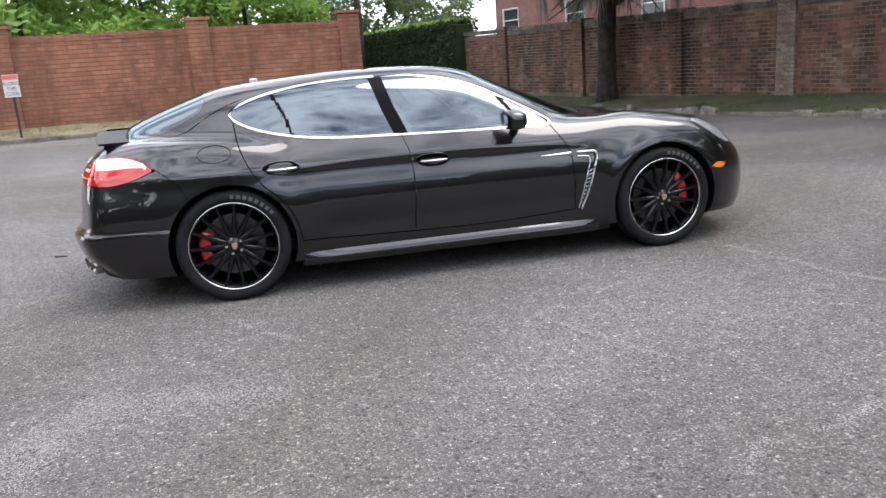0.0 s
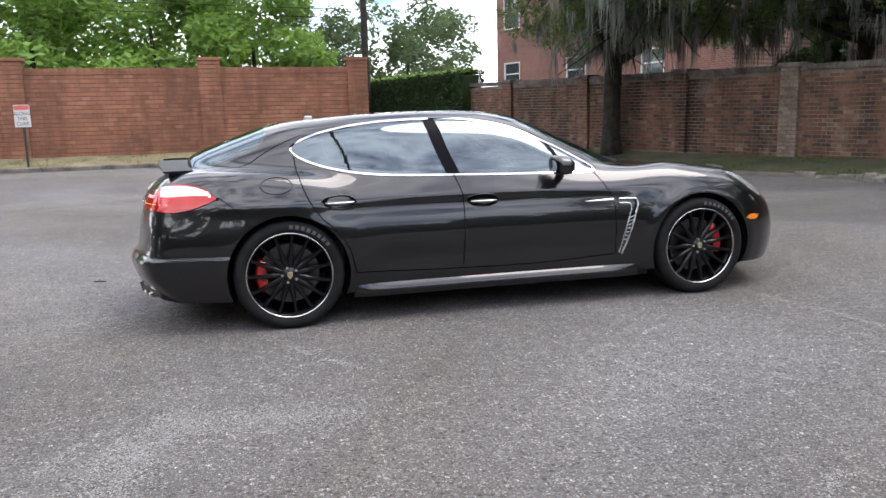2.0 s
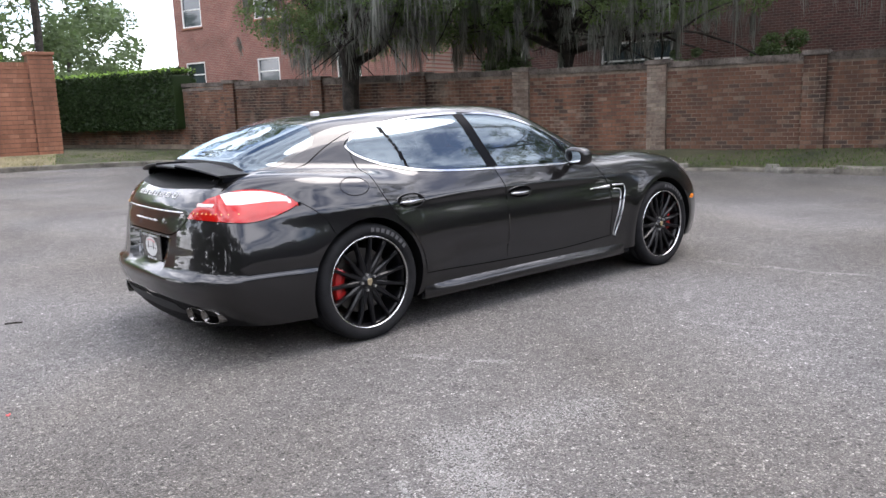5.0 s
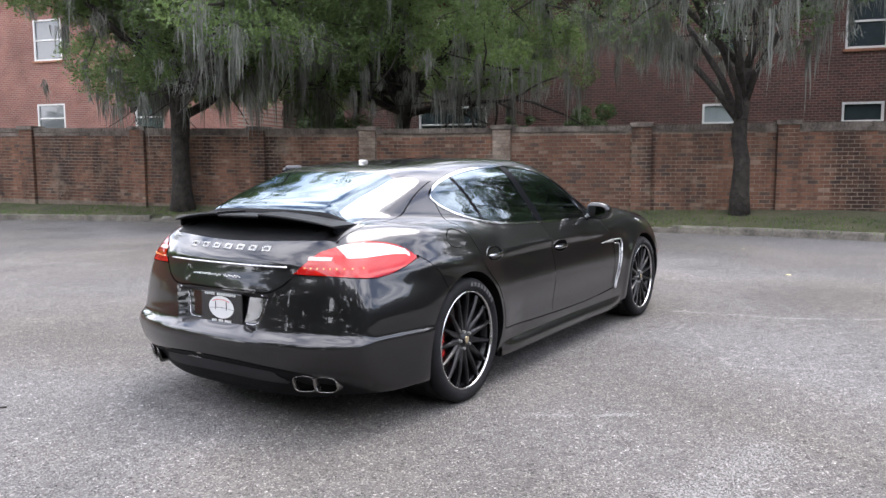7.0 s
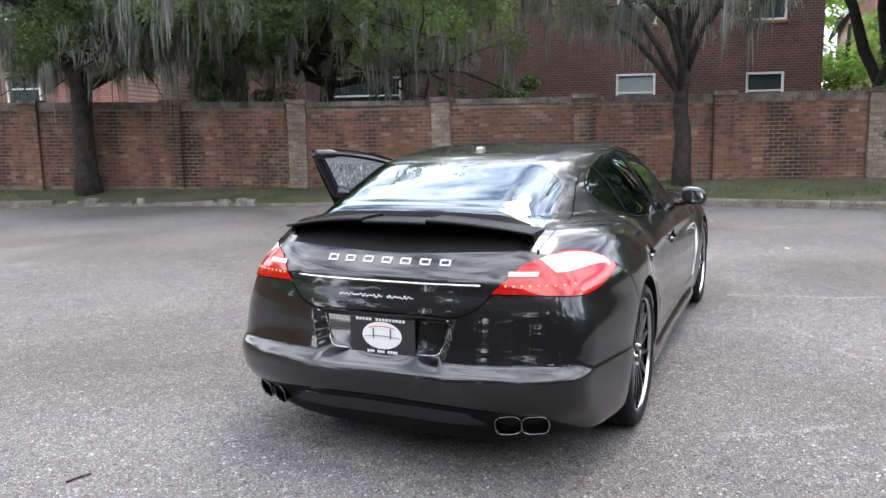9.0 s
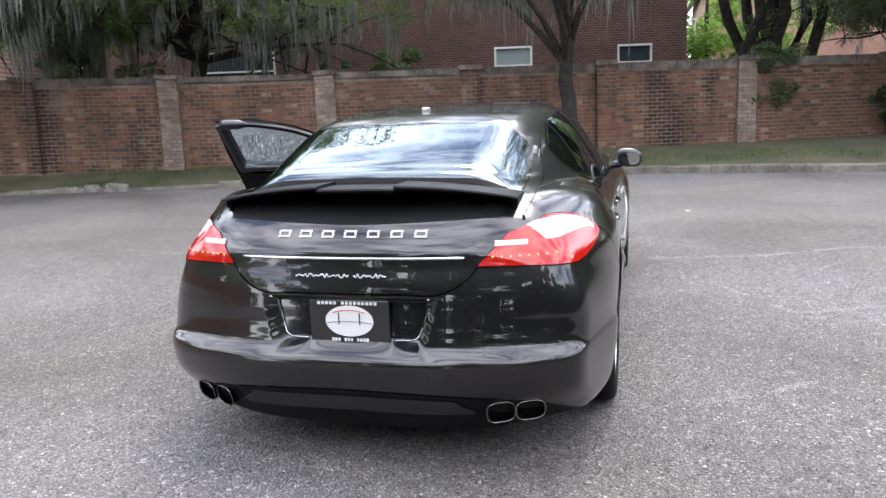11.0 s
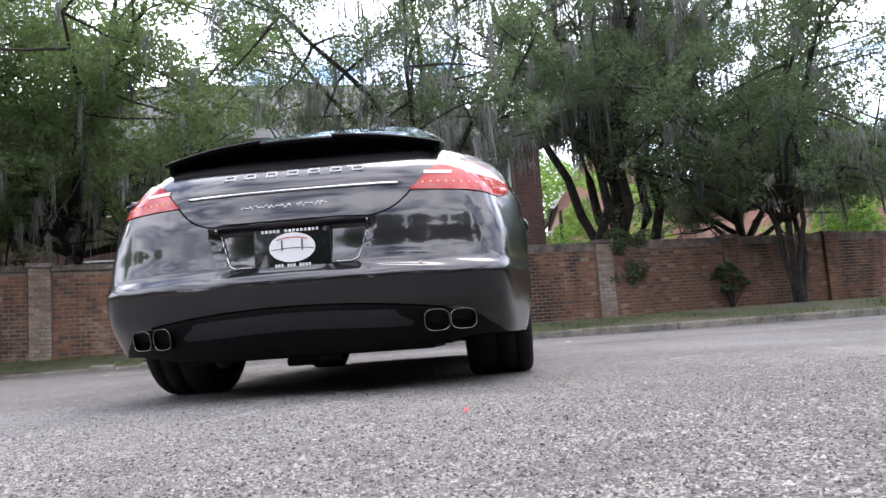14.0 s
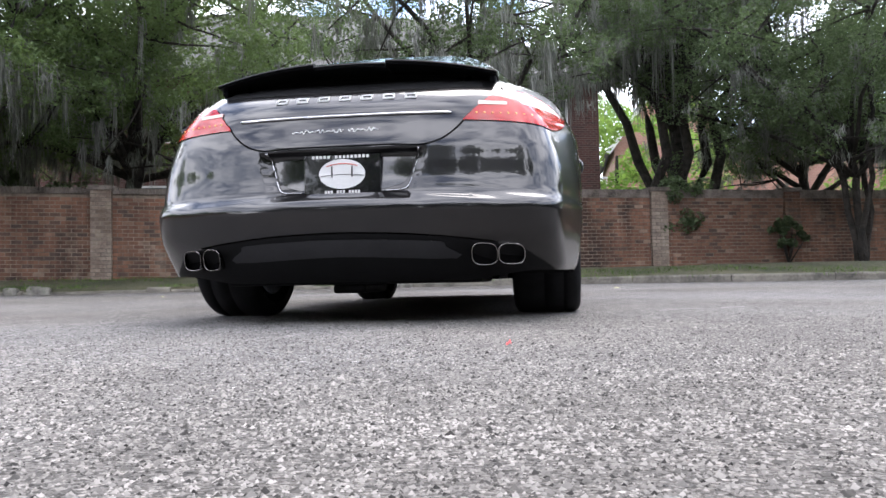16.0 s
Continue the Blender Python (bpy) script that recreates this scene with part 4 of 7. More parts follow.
# ---- shrubs behind the wall ----
def shrub(at, r, h, seed, label, leaves=3600, mat="leaf"):
    rng = np.random.default_rng(seed)
    b = empty("shrub", label, "shrub", group="shrubs behind the wall", at=at)
    cs = [(rng.normal() * r * 0.5, rng.normal() * r * 0.5, h * rng.uniform(0.4, 0.95)) for _ in range(26)]
    st, sf = [], []
    for c in cs[:12]:
        vv, ff = tube([(0, 0, 0), (c[0] * 0.5, c[1] * 0.5, c[2] * 0.5), c], (0.02, 0.014, 0.006), 5)
        sf += [tuple(q + len(st) for q in f) for f in ff]
        st += [tuple(v) for v in vv]
    raw("stem", st, sf, MAT["bark"], b, smooth=True)
    v, f = leaf_cloud(cs, np.full(26, r * 0.32), leaves, 0.10, rng, squash=0.8)
    mesh_np("leaves", v, f, MAT[mat], b)["kind"] = "stuff"


shrub((16.9, 6.1, 0.3), 1.0, 2.75, 51, "full rounded dark green shrub rising above the wall", 11000, "leaf_shade")
shrub((19.7, 18.5, 0.3), 1.2, 4.6, 56, "tall dark shrub between the brick houses", 9000, "leaf_shade")
shrub((12.3, 6.1, 0.3), 0.4, 2.3, 52, "small leafy shrub rising above the wall")
shrub((10.9, 10.4, 0.4), 0.9, 2.2, 53, "dark leafy shrub rising above the wall")
shrub((14.15, -3.85, 0.4), 0.75, 2.1, 54, "low dark shrub leaning over the wall")
shrub((14.5, -6.45, 0.34), 0.30, 1.25, 55, "small dark shrub at the foot of the wall")


# ---- grass tufts along the verge ----
def grass_tufts(count, seed, i0, i1, mat, label):
    rng = np.random.default_rng(seed)
    i = rng.integers(i0, i1, count)
    a = rng.uniform(0.16, 2.2, count)
    keep = np.array([noise.noise((KERB[k][0] * 0.5, KERB[k][1] * 0.5, q * 0.8)) for k, q in zip(i, a)]) > -0.16
    i, a = i[keep], a[keep]
    n = len(i)
    base = KERB[i] + OUT[i] * a[:, None] + rng.normal(size=(n, 2)) * 0.2
    z = np.interp(a, (0.16, 0.5, 0.9, 1.3, 1.8, 2.4), (0.12, 0.15, 0.2, 0.26, 0.31, 0.35))
    L = rng.uniform(0.012, 0.05, n)
    th = rng.uniform(0, 2 * math.pi, n)
    d = np.stack([np.cos(th), np.sin(th)], 1)
    tip = base + d * (L * rng.uniform(0.2, 0.9, n))[:, None]
    w = 0.010
    sd = np.stack([-d[:, 1], d[:, 0]], 1) * w
    v = np.stack([np.c_[base - sd, z - 0.02], np.c_[base + sd, z - 0.02], np.c_[tip, z + L]], 1).reshape(-1, 3)
    q = np.arange(n) * 3
    g = mesh_np("grass", v, np.stack([q, q + 1, q + 2], 1), mat)
    tagged(g, label, "grass", kind="stuff")


MAT["grass_blade"] = leaf_material("grass_blade", (0.052, 0.090, 0.017), (0.095, 0.145, 0.028), 0.3)
MAT["straw_blade"] = leaf_material("straw_blade", (0.16, 0.15, 0.065), (0.2, 0.19, 0.08), 0.3)
grass_tufts(36000, 61, BEND_AT, len(KERB) - 60, MAT["grass_blade"], "short rough grass along the verge")
grass_tufts(22000, 62, 80, BEND_AT, MAT["straw_blade"], "dry pale grass along the back verge")


# ---- overhead wires ----
def overhead_wire(a, b, sag):
    pts = [np.array(a) + (np.array(b) - np.array(a)) * u - np.array([0, 0, sag * 4 * u * (1 - u)]) for u in np.linspace(0, 1, 25)]
    v, f = tube(pts, 0.016, 6)
    tagged(raw("overhead_wire", v, f, MAT["post"], smooth=True), "thin dark wire strung above the back wall", "wire", group="wires above the wall")


overhead_wire((-34.2, 25.9, 6.42), (3.12, 25.97, 5.34), 0.08)
overhead_wire((-34.2, 25.9, 6.76), (3.12, 25.97, 5.66), 0.08)


# ---- no-parking sign ----
def no_parking_sign(at):
    s = empty("street_sign", "white no-parking sign with red heading on a dark post", "sign", at=at, turn=-16)
    bm = bmesh.new()
    box(bm, (-0.03, 0.0, -0.3), (0.03, 0.05, 1.36), 0.004)
    part("post", bm, MAT["post"], s, "dark green steel post")
    bm = bmesh.new()
    box(bm, (-0.25, -0.012, 1.22), (0.25, -0.004, 1.88), 0.003)
    part("panel", bm, MAT["white"], s, "white sheet-metal panel")
    bm = bmesh.new()
    box(bm, (-0.235, -0.016, 1.73), (0.235, -0.0125, 1.865), 0.0)
    part("heading", bm, MAT["sign_red"], s, "red heading band")
    for txt, z in (("ALONG", 1.57), ("THIS", 1.42), ("CURB", 1.27)):
        cu = bpy.data.curves.new("lettering", "FONT")
        cu.body, cu.size, cu.align_x, cu.extrude = txt, 0.15, "CENTER", 0.001
        ob = new("lettering", cu)
        ob.parent = s
        ob.matrix_local = pose(0, -0.014, z, 90, 0, 0)
        cu.materials.append(MAT["ink"])


MAT["sign_red"] = material("sign_red", (0.55, 0.12, 0.10), rough=0.5, vary=0.15, scale=5)
MAT["ink"] = material("sign_ink", (0.03, 0.03, 0.03), rough=0.6, vary=0.1)
no_parking_sign((-8.2, 19.95, 0.13))


# ---- things lying on the asphalt ----
def litter(name, at, size, mat, label, category):
    n = 9
    rng = random.Random(int(at[0] * 100))
    v = [(size * (1 + rng.uniform(-0.3, 0.3)) * math.cos(2 * math.pi * k / n), 0.6 * size * (1 + rng.uniform(-0.3, 0.3)) * math.sin(2 * math.pi * k / n), 0.004 + rng.uniform(0, 0.008)) for k in range(n)]
    v += [(0.7 * x, 0.7 * y, z + 0.006) for x, y, z in v]
    f = [(k, (k + 1) % n, n + (k + 1) % n, n + k) for k in range(n)] + [tuple(range(n, 2 * n))]
    ob = raw(name, v, f, mat)
    ob.location = (at[0], at[1], 0.0)
    return tagged(ob, label, category)


MAT["petal"] = material("red_scrap", (0.55, 0.09, 0.09), rough=0.6, vary=0.15, scale=60)
MAT["dry_leaf"] = material("dry_leaf", (0.42, 0.40, 0.22), rough=0.7, vary=0.2, scale=60)
litter("red_scrap", (-3.33, -0.69), 0.012, MAT["petal"], "small red scrap lying on the asphalt", "litter")
litter("fallen_leaf", (4.78, -1.58), 0.05, MAT["dry_leaf"], "pale fallen leaf lying on the asphalt", "leaf")
for _x, _y in ((6.5, 2.0), (7.5, -0.5), (3.6, 4.0), (-3.9, 1.2)):
    litter("fallen_leaf", (_x, _y), 0.03, MAT["dry_leaf"], "small fallen leaf lying on the asphalt", "leaf")
v, f = tube([(-3.0, 1.17, 0.006), (-2.95, 1.155, 0.009), (-2.9, 1.14, 0.006)], 0.005, 5)
tagged(raw("fallen_twig", v, f, MAT["bark"]), "thin dark twig lying on the asphalt", "twig")

# pale worn lines across the asphalt: loose grit and rubbed stones
MAT["scuff"] = material("pale_grit", (0.25, 0.243, 0.236), rough=0.85, vary=0.25, scale=30, island=0.25)


def worn_line(pts, wide, count, seed):
    rng = np.random.default_rng(seed)
    p = line_points(pts, 0.02)
    k = rng.integers(0, len(p), count)
    keep = np.array([noise.noise((p[q][0] * 3.1, p[q][1] * 3.1, seed)) for q in k]) > -0.15
    k = k[keep]
    n = len(k)
    bend = np.array([0.05 * noise.noise((p[q][0] * 2.3, p[q][1] * 2.3, seed + 5.0)) for q in k])
    c = p[k] + rng.normal(size=(n, 2)) * wide + bend[:, None]
    r, th = rng.uniform(0.002, 0.0055, n), rng.uniform(0, math.pi, n)
    u = np.stack([np.cos(th), np.sin(th)], 1) * r[:, None]
    w = np.stack([-u[:, 1], u[:, 0]], 1) * 0.8
    z = np.full((n, 1), 0.004)
    v = np.stack([np.c_[c + u, z], np.c_[c + w, z], np.c_[c - u, z], np.c_[c - w, z]], 1).reshape(-1, 3)
    g = mesh_np("pale_grit", v, np.arange(4 * n).reshape(n, 4), MAT["scuff"])
    return tagged(g, "pale worn line of grit on the asphalt", "grit", kind="stuff")


worn_line([(1.75, -1.0), (1.87, -1.4), (1.95, -1.85), (2.12, -2.4), (2.35, -2.7), (2.5, -3.3)], 0.020, 2800, 71)
worn_line([(-1.57, -1.09), (-1.43, -1.33), (-1.2, -1.78)], 0.016, 900, 72)
worn_line([(0.78, -1.6), (0.45, -1.78), (0.12, -1.97), (0.17, -2.17), (0.32, -2.5), (0.46, -2.83)], 0.014, 1000, 73)
worn_line([(-2.26, -2.95), (-2.22, -2.7), (-2.12, -2.48), (-1.95, -2.36), (-1.67, -2.35), (-1.26, -2.48)], 0.085, 4800, 74)
worn_line([(-2.02, -2.19), (-2.13, -2.45), (-2.21, -2.75)], 0.06, 1500, 75)
worn_line([(0.08, -3.84), (0.29, -3.58), (0.69, -3.53), (0.93, -3.42)], 0.018, 900, 76)
worn_line([(-2.41, -2.45), (-2.48, -2.69)], 0.015, 350, 77)
worn_line([(0.45, 7.9), (0.83, 7.08), (1.04, 6.36)], 0.12, 3000, 78)


# coarse stones standing out of the worn asphalt
MAT["stones"] = material("asphalt_stones", (0.122, 0.115, 0.108), rough=0.9, vary=0.35, scale=4, island=0.9, spec=0.2)


def loose_stones(count, seed):
    rng = np.random.default_rng(seed)
    x = -4.95 + rng.gamma(1.3, 1.1, count)
    y = -0.7 + rng.normal(0, 1.0, count) * (0.5 + 0.35 * (x + 5.2))
    keep = (x < 1.0) & (np.abs(y + 0.7) < 4.0)
    x, y = x[keep], y[keep]
    n = len(x)
    r = rng.uniform(0.0018, 0.0052, n) * (1 + 0.5 * (rng.random(n) < 0.06))
    turn = rng.uniform(0, math.tau, n)
    corners = []
    for k in range(4):
        a = turn + k * math.pi / 2 + rng.uniform(-0.4, 0.4, n)
        q = r * rng.uniform(0.7, 1.2, n)
        corners.append(np.stack([x + q * np.cos(a), y + q * np.sin(a), np.full(n, -0.0008)], 1))
    tip = np.stack([x + rng.uniform(-0.4, 0.4, n) * r, y + rng.uniform(-0.4, 0.4, n) * r, r * rng.uniform(0.35, 0.75, n)], 1)
    v = np.stack(corners + [tip], 1).reshape(-1, 3)
    base = 5 * np.arange(n)[:, None, None]
    f = (base + np.array([[0, 1, 4], [1, 2, 4], [2, 3, 4], [3, 0, 4]])).reshape(-1, 3)
    g = mesh_np("asphalt_stones", v, f, MAT["stones"])
    return tagged(g, "coarse grey stones standing out of worn asphalt", "stones", kind="stuff")


loose_stones(95000, 91)

# ---- the car: body surface ----
def smax(a, b, k):
    h = np.maximum(k - np.abs(a - b), 0) / k
    return np.maximum(a, b) + h * h * k * 0.25


def smin(a, b, k):
    return -smax(-a, -b, k)


def ramp(x, a, b):
    u = np.clip((x - a) / (b - a), 0, 1)
    return u * u * (3 - 2 * u)


TUCK = spline((-2.5, -2.2, -2.0, -1.8, -1.45, -1.0, 0.0, 1.0), (1.25, 1.15, 0.85, 0.52, 0.50, 0.72, 0.72, 0.72))
W_MAX = spline((-2.5, -2.2, -1.9, -1.45, -1.0, -0.4, 0.3, 0.9, 1.45, 1.9, 2.2, 2.5), (0.76, 0.835, 0.908, 0.945, 0.918, 0.905, 0.905, 0.918, 0.938, 0.905, 0.86, 0.80))
TOP_LOW = spline((-2.5, -2.36, -2.2, -2.0, -1.75, -1.4, -1.0, -0.4, 0.5, 0.9, 1.2, 1.5, 1.8, 2.0, 2.2, 2.35, 2.5), (0.86, 0.925, 0.975, 1.005, 1.005, 0.985, 0.955, 0.935, 0.925, 0.935, 0.925, 0.895, 0.84, 0.77, 0.665, 0.56, 0.44))
REAR_X = spline((0.05, 0.12, 0.18, 0.24, 0.30, 0.36, 0.41, 0.445, 0.466, 0.494, 0.535, 0.64, 0.70, 0.775, 0.83, 0.88, 0.95, 1.05), (-2.22, -2.30, -2.36, -2.41, -2.445, -2.468, -2.482, -2.488, -2.481, -2.448, -2.434, -2.416, -2.406, -2.384, -2.362, -2.335, -2.275, -2.14))
NOSE_X = spline((0.05, 0.18, 0.3, 0.45, 0.6, 0.7, 0.9), (2.28, 2.36, 2.40, 2.41, 2.37, 2.30, 2.10))
GLASS_TOP = spline((-2.6, -2.3, -2.16, -2.105, -2.06, -1.99, -1.9, -1.7, -1.5, -1.35, -1.2, -0.95, -0.7, -0.35, 0.0, 0.2, 0.45, 0.75, 1.05, 1.4), (0.78, 0.90, 0.952, 0.992, 1.066, 1.110, 1.148, 1.220, 1.284, 1.308, 1.320, 1.340, 1.353, 1.358, 1.342, 1.308, 1.225, 1.095, 0.96, 0.80))
GLASS_W = spline((-2.4, -2.1, -1.8, -1.5, -1.2, -0.9, -0.4, 0.2, 0.6, 0.9, 1.2), (0.50, 0.58, 0.645, 0.705, 0.755, 0.785, 0.80, 0.795, 0.77, 0.73, 0.66))


def sd_outline(px, pz, poly):
    """Signed distance from points to a closed outline (inside: minus)."""
    px, pz = np.asarray(px, float), np.asarray(pz, float)
    best = np.full(px.shape, 1e9)
    inside = np.zeros(px.shape, bool)
    n = len(poly)
    for i in range(n):
        ax, az = poly[i]
        bx, bz = poly[(i + 1) % n]
        dx, dz = bx - ax, bz - az
        u = np.clip(((px - ax) * dx + (pz - az) * dz) / (dx * dx + dz * dz + 1e-12), 0, 1)
        best = np.minimum(best, (px - ax - u * dx) ** 2 + (pz - az - u * dz) ** 2)
        cross = (az > pz) != (bz > pz)
        with np.errstate(divide="ignore", invalid="ignore"):
            inside ^= cross & (px < (bx - ax) * (pz - az) / (bz - az + 1e-15) + ax)
    return np.where(inside, -1, 1) * np.sqrt(best)




def skin(p):
    """The body's outer surface: minus inside, plus outside."""
    x, y, z = p[..., 0], np.abs(p[..., 1]), p[..., 2]
    # lower body
    up, dn = np.maximum(z - 0.52, 0), np.maximum(0.46 - z, 0)
    w = W_MAX(x) - TUCK(x) * up**2 - 0.55 * dn**2
    w = w + 0.012 * np.exp(-(((z - 0.80) / 0.055) ** 2)) * ramp(-x, -1.2, -0.8)  # shoulder line
    w = w - 0.016 * np.exp(-(((z - 0.40) / 0.09) ** 2)) * ramp(x, -1.05, -0.75) * (1 - ramp(x, 0.75, 1.0))  # hollow in the doors
    w = w + 0.009 * ramp(-x, 1.7, 1.85) * (1 - ramp(z, 0.464, 0.497))  # bumper ledge wraps round
    arch_r = np.exp(-(((np.hypot(x + 1.45, z - 0.34) - 0.41) / 0.10) ** 2))
    arch_f = np.exp(-(((np.hypot(x - 1.45, z - 0.34) - 0.41) / 0.05) ** 2))
    w = w + (0.005 * arch_r + 0.008 * arch_f) * (z > 0.2)
    side = y - w
    crest = 0.028 * np.exp(-(((y - 0.68) / 0.13) ** 2)) * ramp(x, 1.0, 1.3)
    top = z - (TOP_LOW(x) + crest - 0.05 * np.maximum(y - 0.45, 0) ** 2)
    bay = 0.055 * ramp(0.295 + 0.3 * (z - 0.53) - y, 0.0, 0.035) * ramp(z, 0.484, 0.512) * (1 - ramp(z, 0.650, 0.674))  # the plate's recess
    rear = (REAR_X(z) + (0.30 + 0.10 * (1 - ramp(z, 0.22, 0.36))) * y**2.6 + bay) - x
    nose = x - (NOSE_X(z) - 0.5 * y**2.2)
    low = smax(side, top, 0.10)
    low = smax(low, rear, 0.09)
    low = smax(low, nose, 0.16)
    # greenhouse
    bend = np.where(x > 0, 0.40 * y**2 * ramp(x, -0.1, 0.5), -0.16 * y**2 * ramp(-x, 1.0, 1.6))
    gtop = (z - (GLASS_TOP(x + bend) - 0.06 * y**2)) * 0.85
    gside = (y - (GLASS_W(x) - 0.50 * (z - 0.93) - 0.22 * np.maximum(z - 0.93, 0) ** 2)) * 0.88
    green = smax(gside, gtop, 0.13)
    green = smax(green, 0.80 - z, 0.02)
    f = smin(low, green, 0.055)
    f = smax(f, rear, 0.05)
    return smax(f, 0.17 - 0.035 * ramp(-x, 1.85, 2.15) * (1 - ramp(y, 0.45, 0.75)) - z, 0.06)


def grad(p):
    e = 0.0015
    g = np.stack([skin(p + e * d) - skin(p - e * d) for d in np.eye(3)], -1)
    return g / (np.linalg.norm(g, axis=-1, keepdims=True) + 1e-12)


def settle(p, rounds=3):
    for _ in range(rounds):
        e = 0.0015
        g = np.stack([skin(p + e * d) - skin(p - e * d) for d in np.eye(3)], -1) / (2 * e)
        p = p - g * (skin(p) / ((g * g).sum(-1) + 1e-9))[..., None]
    return p


def half_shell():
    """A grid of rays from a spine inside the car to its skin, for the right half; points and triangles."""
    z0 = 0.62
    xa, xb = -1.75, 1.70
    n1, n2, n3, nv = 84, 150, 44, 128
    cols = [(xa, -math.cos(t), math.sin(t)) for t in np.linspace(0, math.pi / 2, n1)]
    cols += [(x, 0.0, 1.0) for x in np.linspace(xa, xb, n2)[1:]]
    cols += [(xb, math.sin(t), math.cos(t)) for t in np.linspace(0, math.pi / 2, n3)[1:]]
    cols = np.array(cols)
    phi = np.radians(np.linspace(-86, 90, nv))
    org = np.stack([cols[:, 0], 0 * cols[:, 0], 0 * cols[:, 0] + z0], -1)[:, None]
    way = np.stack([cols[:, 1][:, None] * np.cos(phi), -cols[:, 2][:, None] * np.cos(phi), np.sin(phi)[None] + 0 * cols[:, :1]], -1)
    lo, hi = np.zeros(way.shape[:2]), np.full(way.shape[:2], 1.6)
    for _ in range(40):
        mid = (lo + hi) / 2
        out = skin(org + way * mid[..., None]) > 0
        hi, lo = np.where(out, mid, hi), np.where(out, lo, mid)
    pts = org + way * lo[..., None]
    pts[0, :, 1] = pts[-1, :, 1] = 0.0
    pts[:, -1, 1] = 0.0
    nu = len(cols)
    idx = np.arange(nu * nv).reshape(nu, nv)
    a, b, c, d = idx[:-1, :-1].ravel(), idx[1:, :-1].ravel(), idx[1:, 1:].ravel(), idx[:-1, 1:].ravel()
    tris = np.concatenate([np.stack([a, b, c], 1), np.stack([a, c, d], 1)])
    v = pts.reshape(-1, 3)
    # drop slivers at the poles
    ar = np.linalg.norm(np.cross(v[tris[:, 1]] - v[tris[:, 0]], v[tris[:, 2]] - v[tris[:, 0]]), axis=1)
    return v, tris[ar > 1e-10]


class Shell:
    """A triangle mesh that can be cut along the zero line of a function on its points."""

    def __init__(self, v, t):
        self.v, self.t, self.lab = v, t, np.zeros(len(t), int)

    def cut(self, f, where=None, pull=0.0):
        g = f(self.v)
        g = np.where(np.abs(g) < 3e-4, 0.0, g)
        s = np.sign(g)[self.t]
        hit = (s.max(1) > 0) & (s.min(1) < 0)
        if where is not None:
            hit &= np.isin(self.lab, where)
        idx = np.nonzero(hit)[0]
        if not len(idx):
            return
        made, nv, nt, nl = {}, [], [], []
        base = len(self.v)

        def at(i, j):
            key = (i, j) if i < j else (j, i)
            if key not in made:
                u = g[i] / (g[i] - g[j])
                made[key] = base + len(nv)
                nv.append(self.v[i] * (1 - u) + self.v[j] * u)
            return made[key]

        for k in idx:
            tri = list(self.t[k])
            sg = [g[q] for q in tri]
            pos, neg = [], []
            for n in range(3):
                i, j = tri[n], tri[(n + 1) % 3]
                if sg[n] >= 0:
                    pos.append(i)
                if sg[n] <= 0:
                    neg.append(i)
                if sg[n] * sg[(n + 1) % 3] < 0:
                    m = at(i, j)
                    pos.append(m)
                    neg.append(m)
            for poly in (pos, neg):
                for n in range(1, len(poly) - 1):
                    nt.append((poly[0], poly[n], poly[n + 1]))
                    nl.append(self.lab[k])
        if nv:
            fresh = np.array(nv)
            fixed = settle(fresh)
            fixed[np.abs(fresh[:, 1]) < 1e-6, 1] = 0.0
            self.v = np.concatenate([self.v, fixed])
        keep = np.ones(len(self.t), bool)
        keep[idx] = False
        self.t = np.concatenate([self.t[keep], np.array(nt)])
        self.lab = np.concatenate([self.lab[keep], np.array(nl, int)])

    def mid(self):
        return self.v[self.t].mean(1)

    def mark(self, f, label, only=None):
        """Gives the triangles inside f the label, if they now carry one of `only`."""
        inside = f(self.mid()) < 0
        if only is not None:
            inside &= np.isin(self.lab, only)
        self.lab[inside] = label

    def region(self, f, label, only=None):
        self.cut(f, only)
        self.mark(f, label, only)


PAINT, GLASS, TRIM, PILLAR, TAIL, CLEAR, GAP, HOLE, VENT, DIFF, DOOR_F, DOOR_R, WIND, BACK, LAMP, HOOD, HATCH, FLAP, MARKER, BAY, LOWGRILLE, VALANCE = range(22)
WIN = closed_spline([(-1.385, 1.118), (-1.31, 1.175), (-1.12, 1.232), (-0.85, 1.272), (-0.5, 1.288), (-0.2, 1.278), (0.08, 1.222), (0.36, 1.105), (0.60, 0.975), (0.665, 0.925), (0.60, 0.910), (0.3, 0.915), (-0.3, 0.930), (-0.8, 0.948), (-1.08, 0.985), (-1.28, 1.045)], 6)


def side_only(f, ymin=0.3):
    return lambda p: np.where(np.abs(p[:, 1]) > ymin, f(p), 1.0)


def in_xz(poly, grow=0.0, ymin=0.3):
    return side_only(lambda p: sd_outline(p[:, 0], p[:, 2], poly) - grow, ymin)


def wheel_hole(x0, r):
    return side_only(lambda p: np.hypot(p[:, 0] - x0, p[:, 2] - 0.345) - r, 0.45)


TAIL_LO = spline((-2.42, -2.30, -2.20, -2.12, -2.044, -1.938, -1.858), (0.785, 0.780, 0.770, 0.766, 0.777, 0.809, 0.842))
TAIL_HI = spline((-2.42, -2.25, -2.15, -2.06, -1.97, -1.90, -1.858), (0.925, 0.925, 0.927, 0.929, 0.916, 0.884, 0.842))


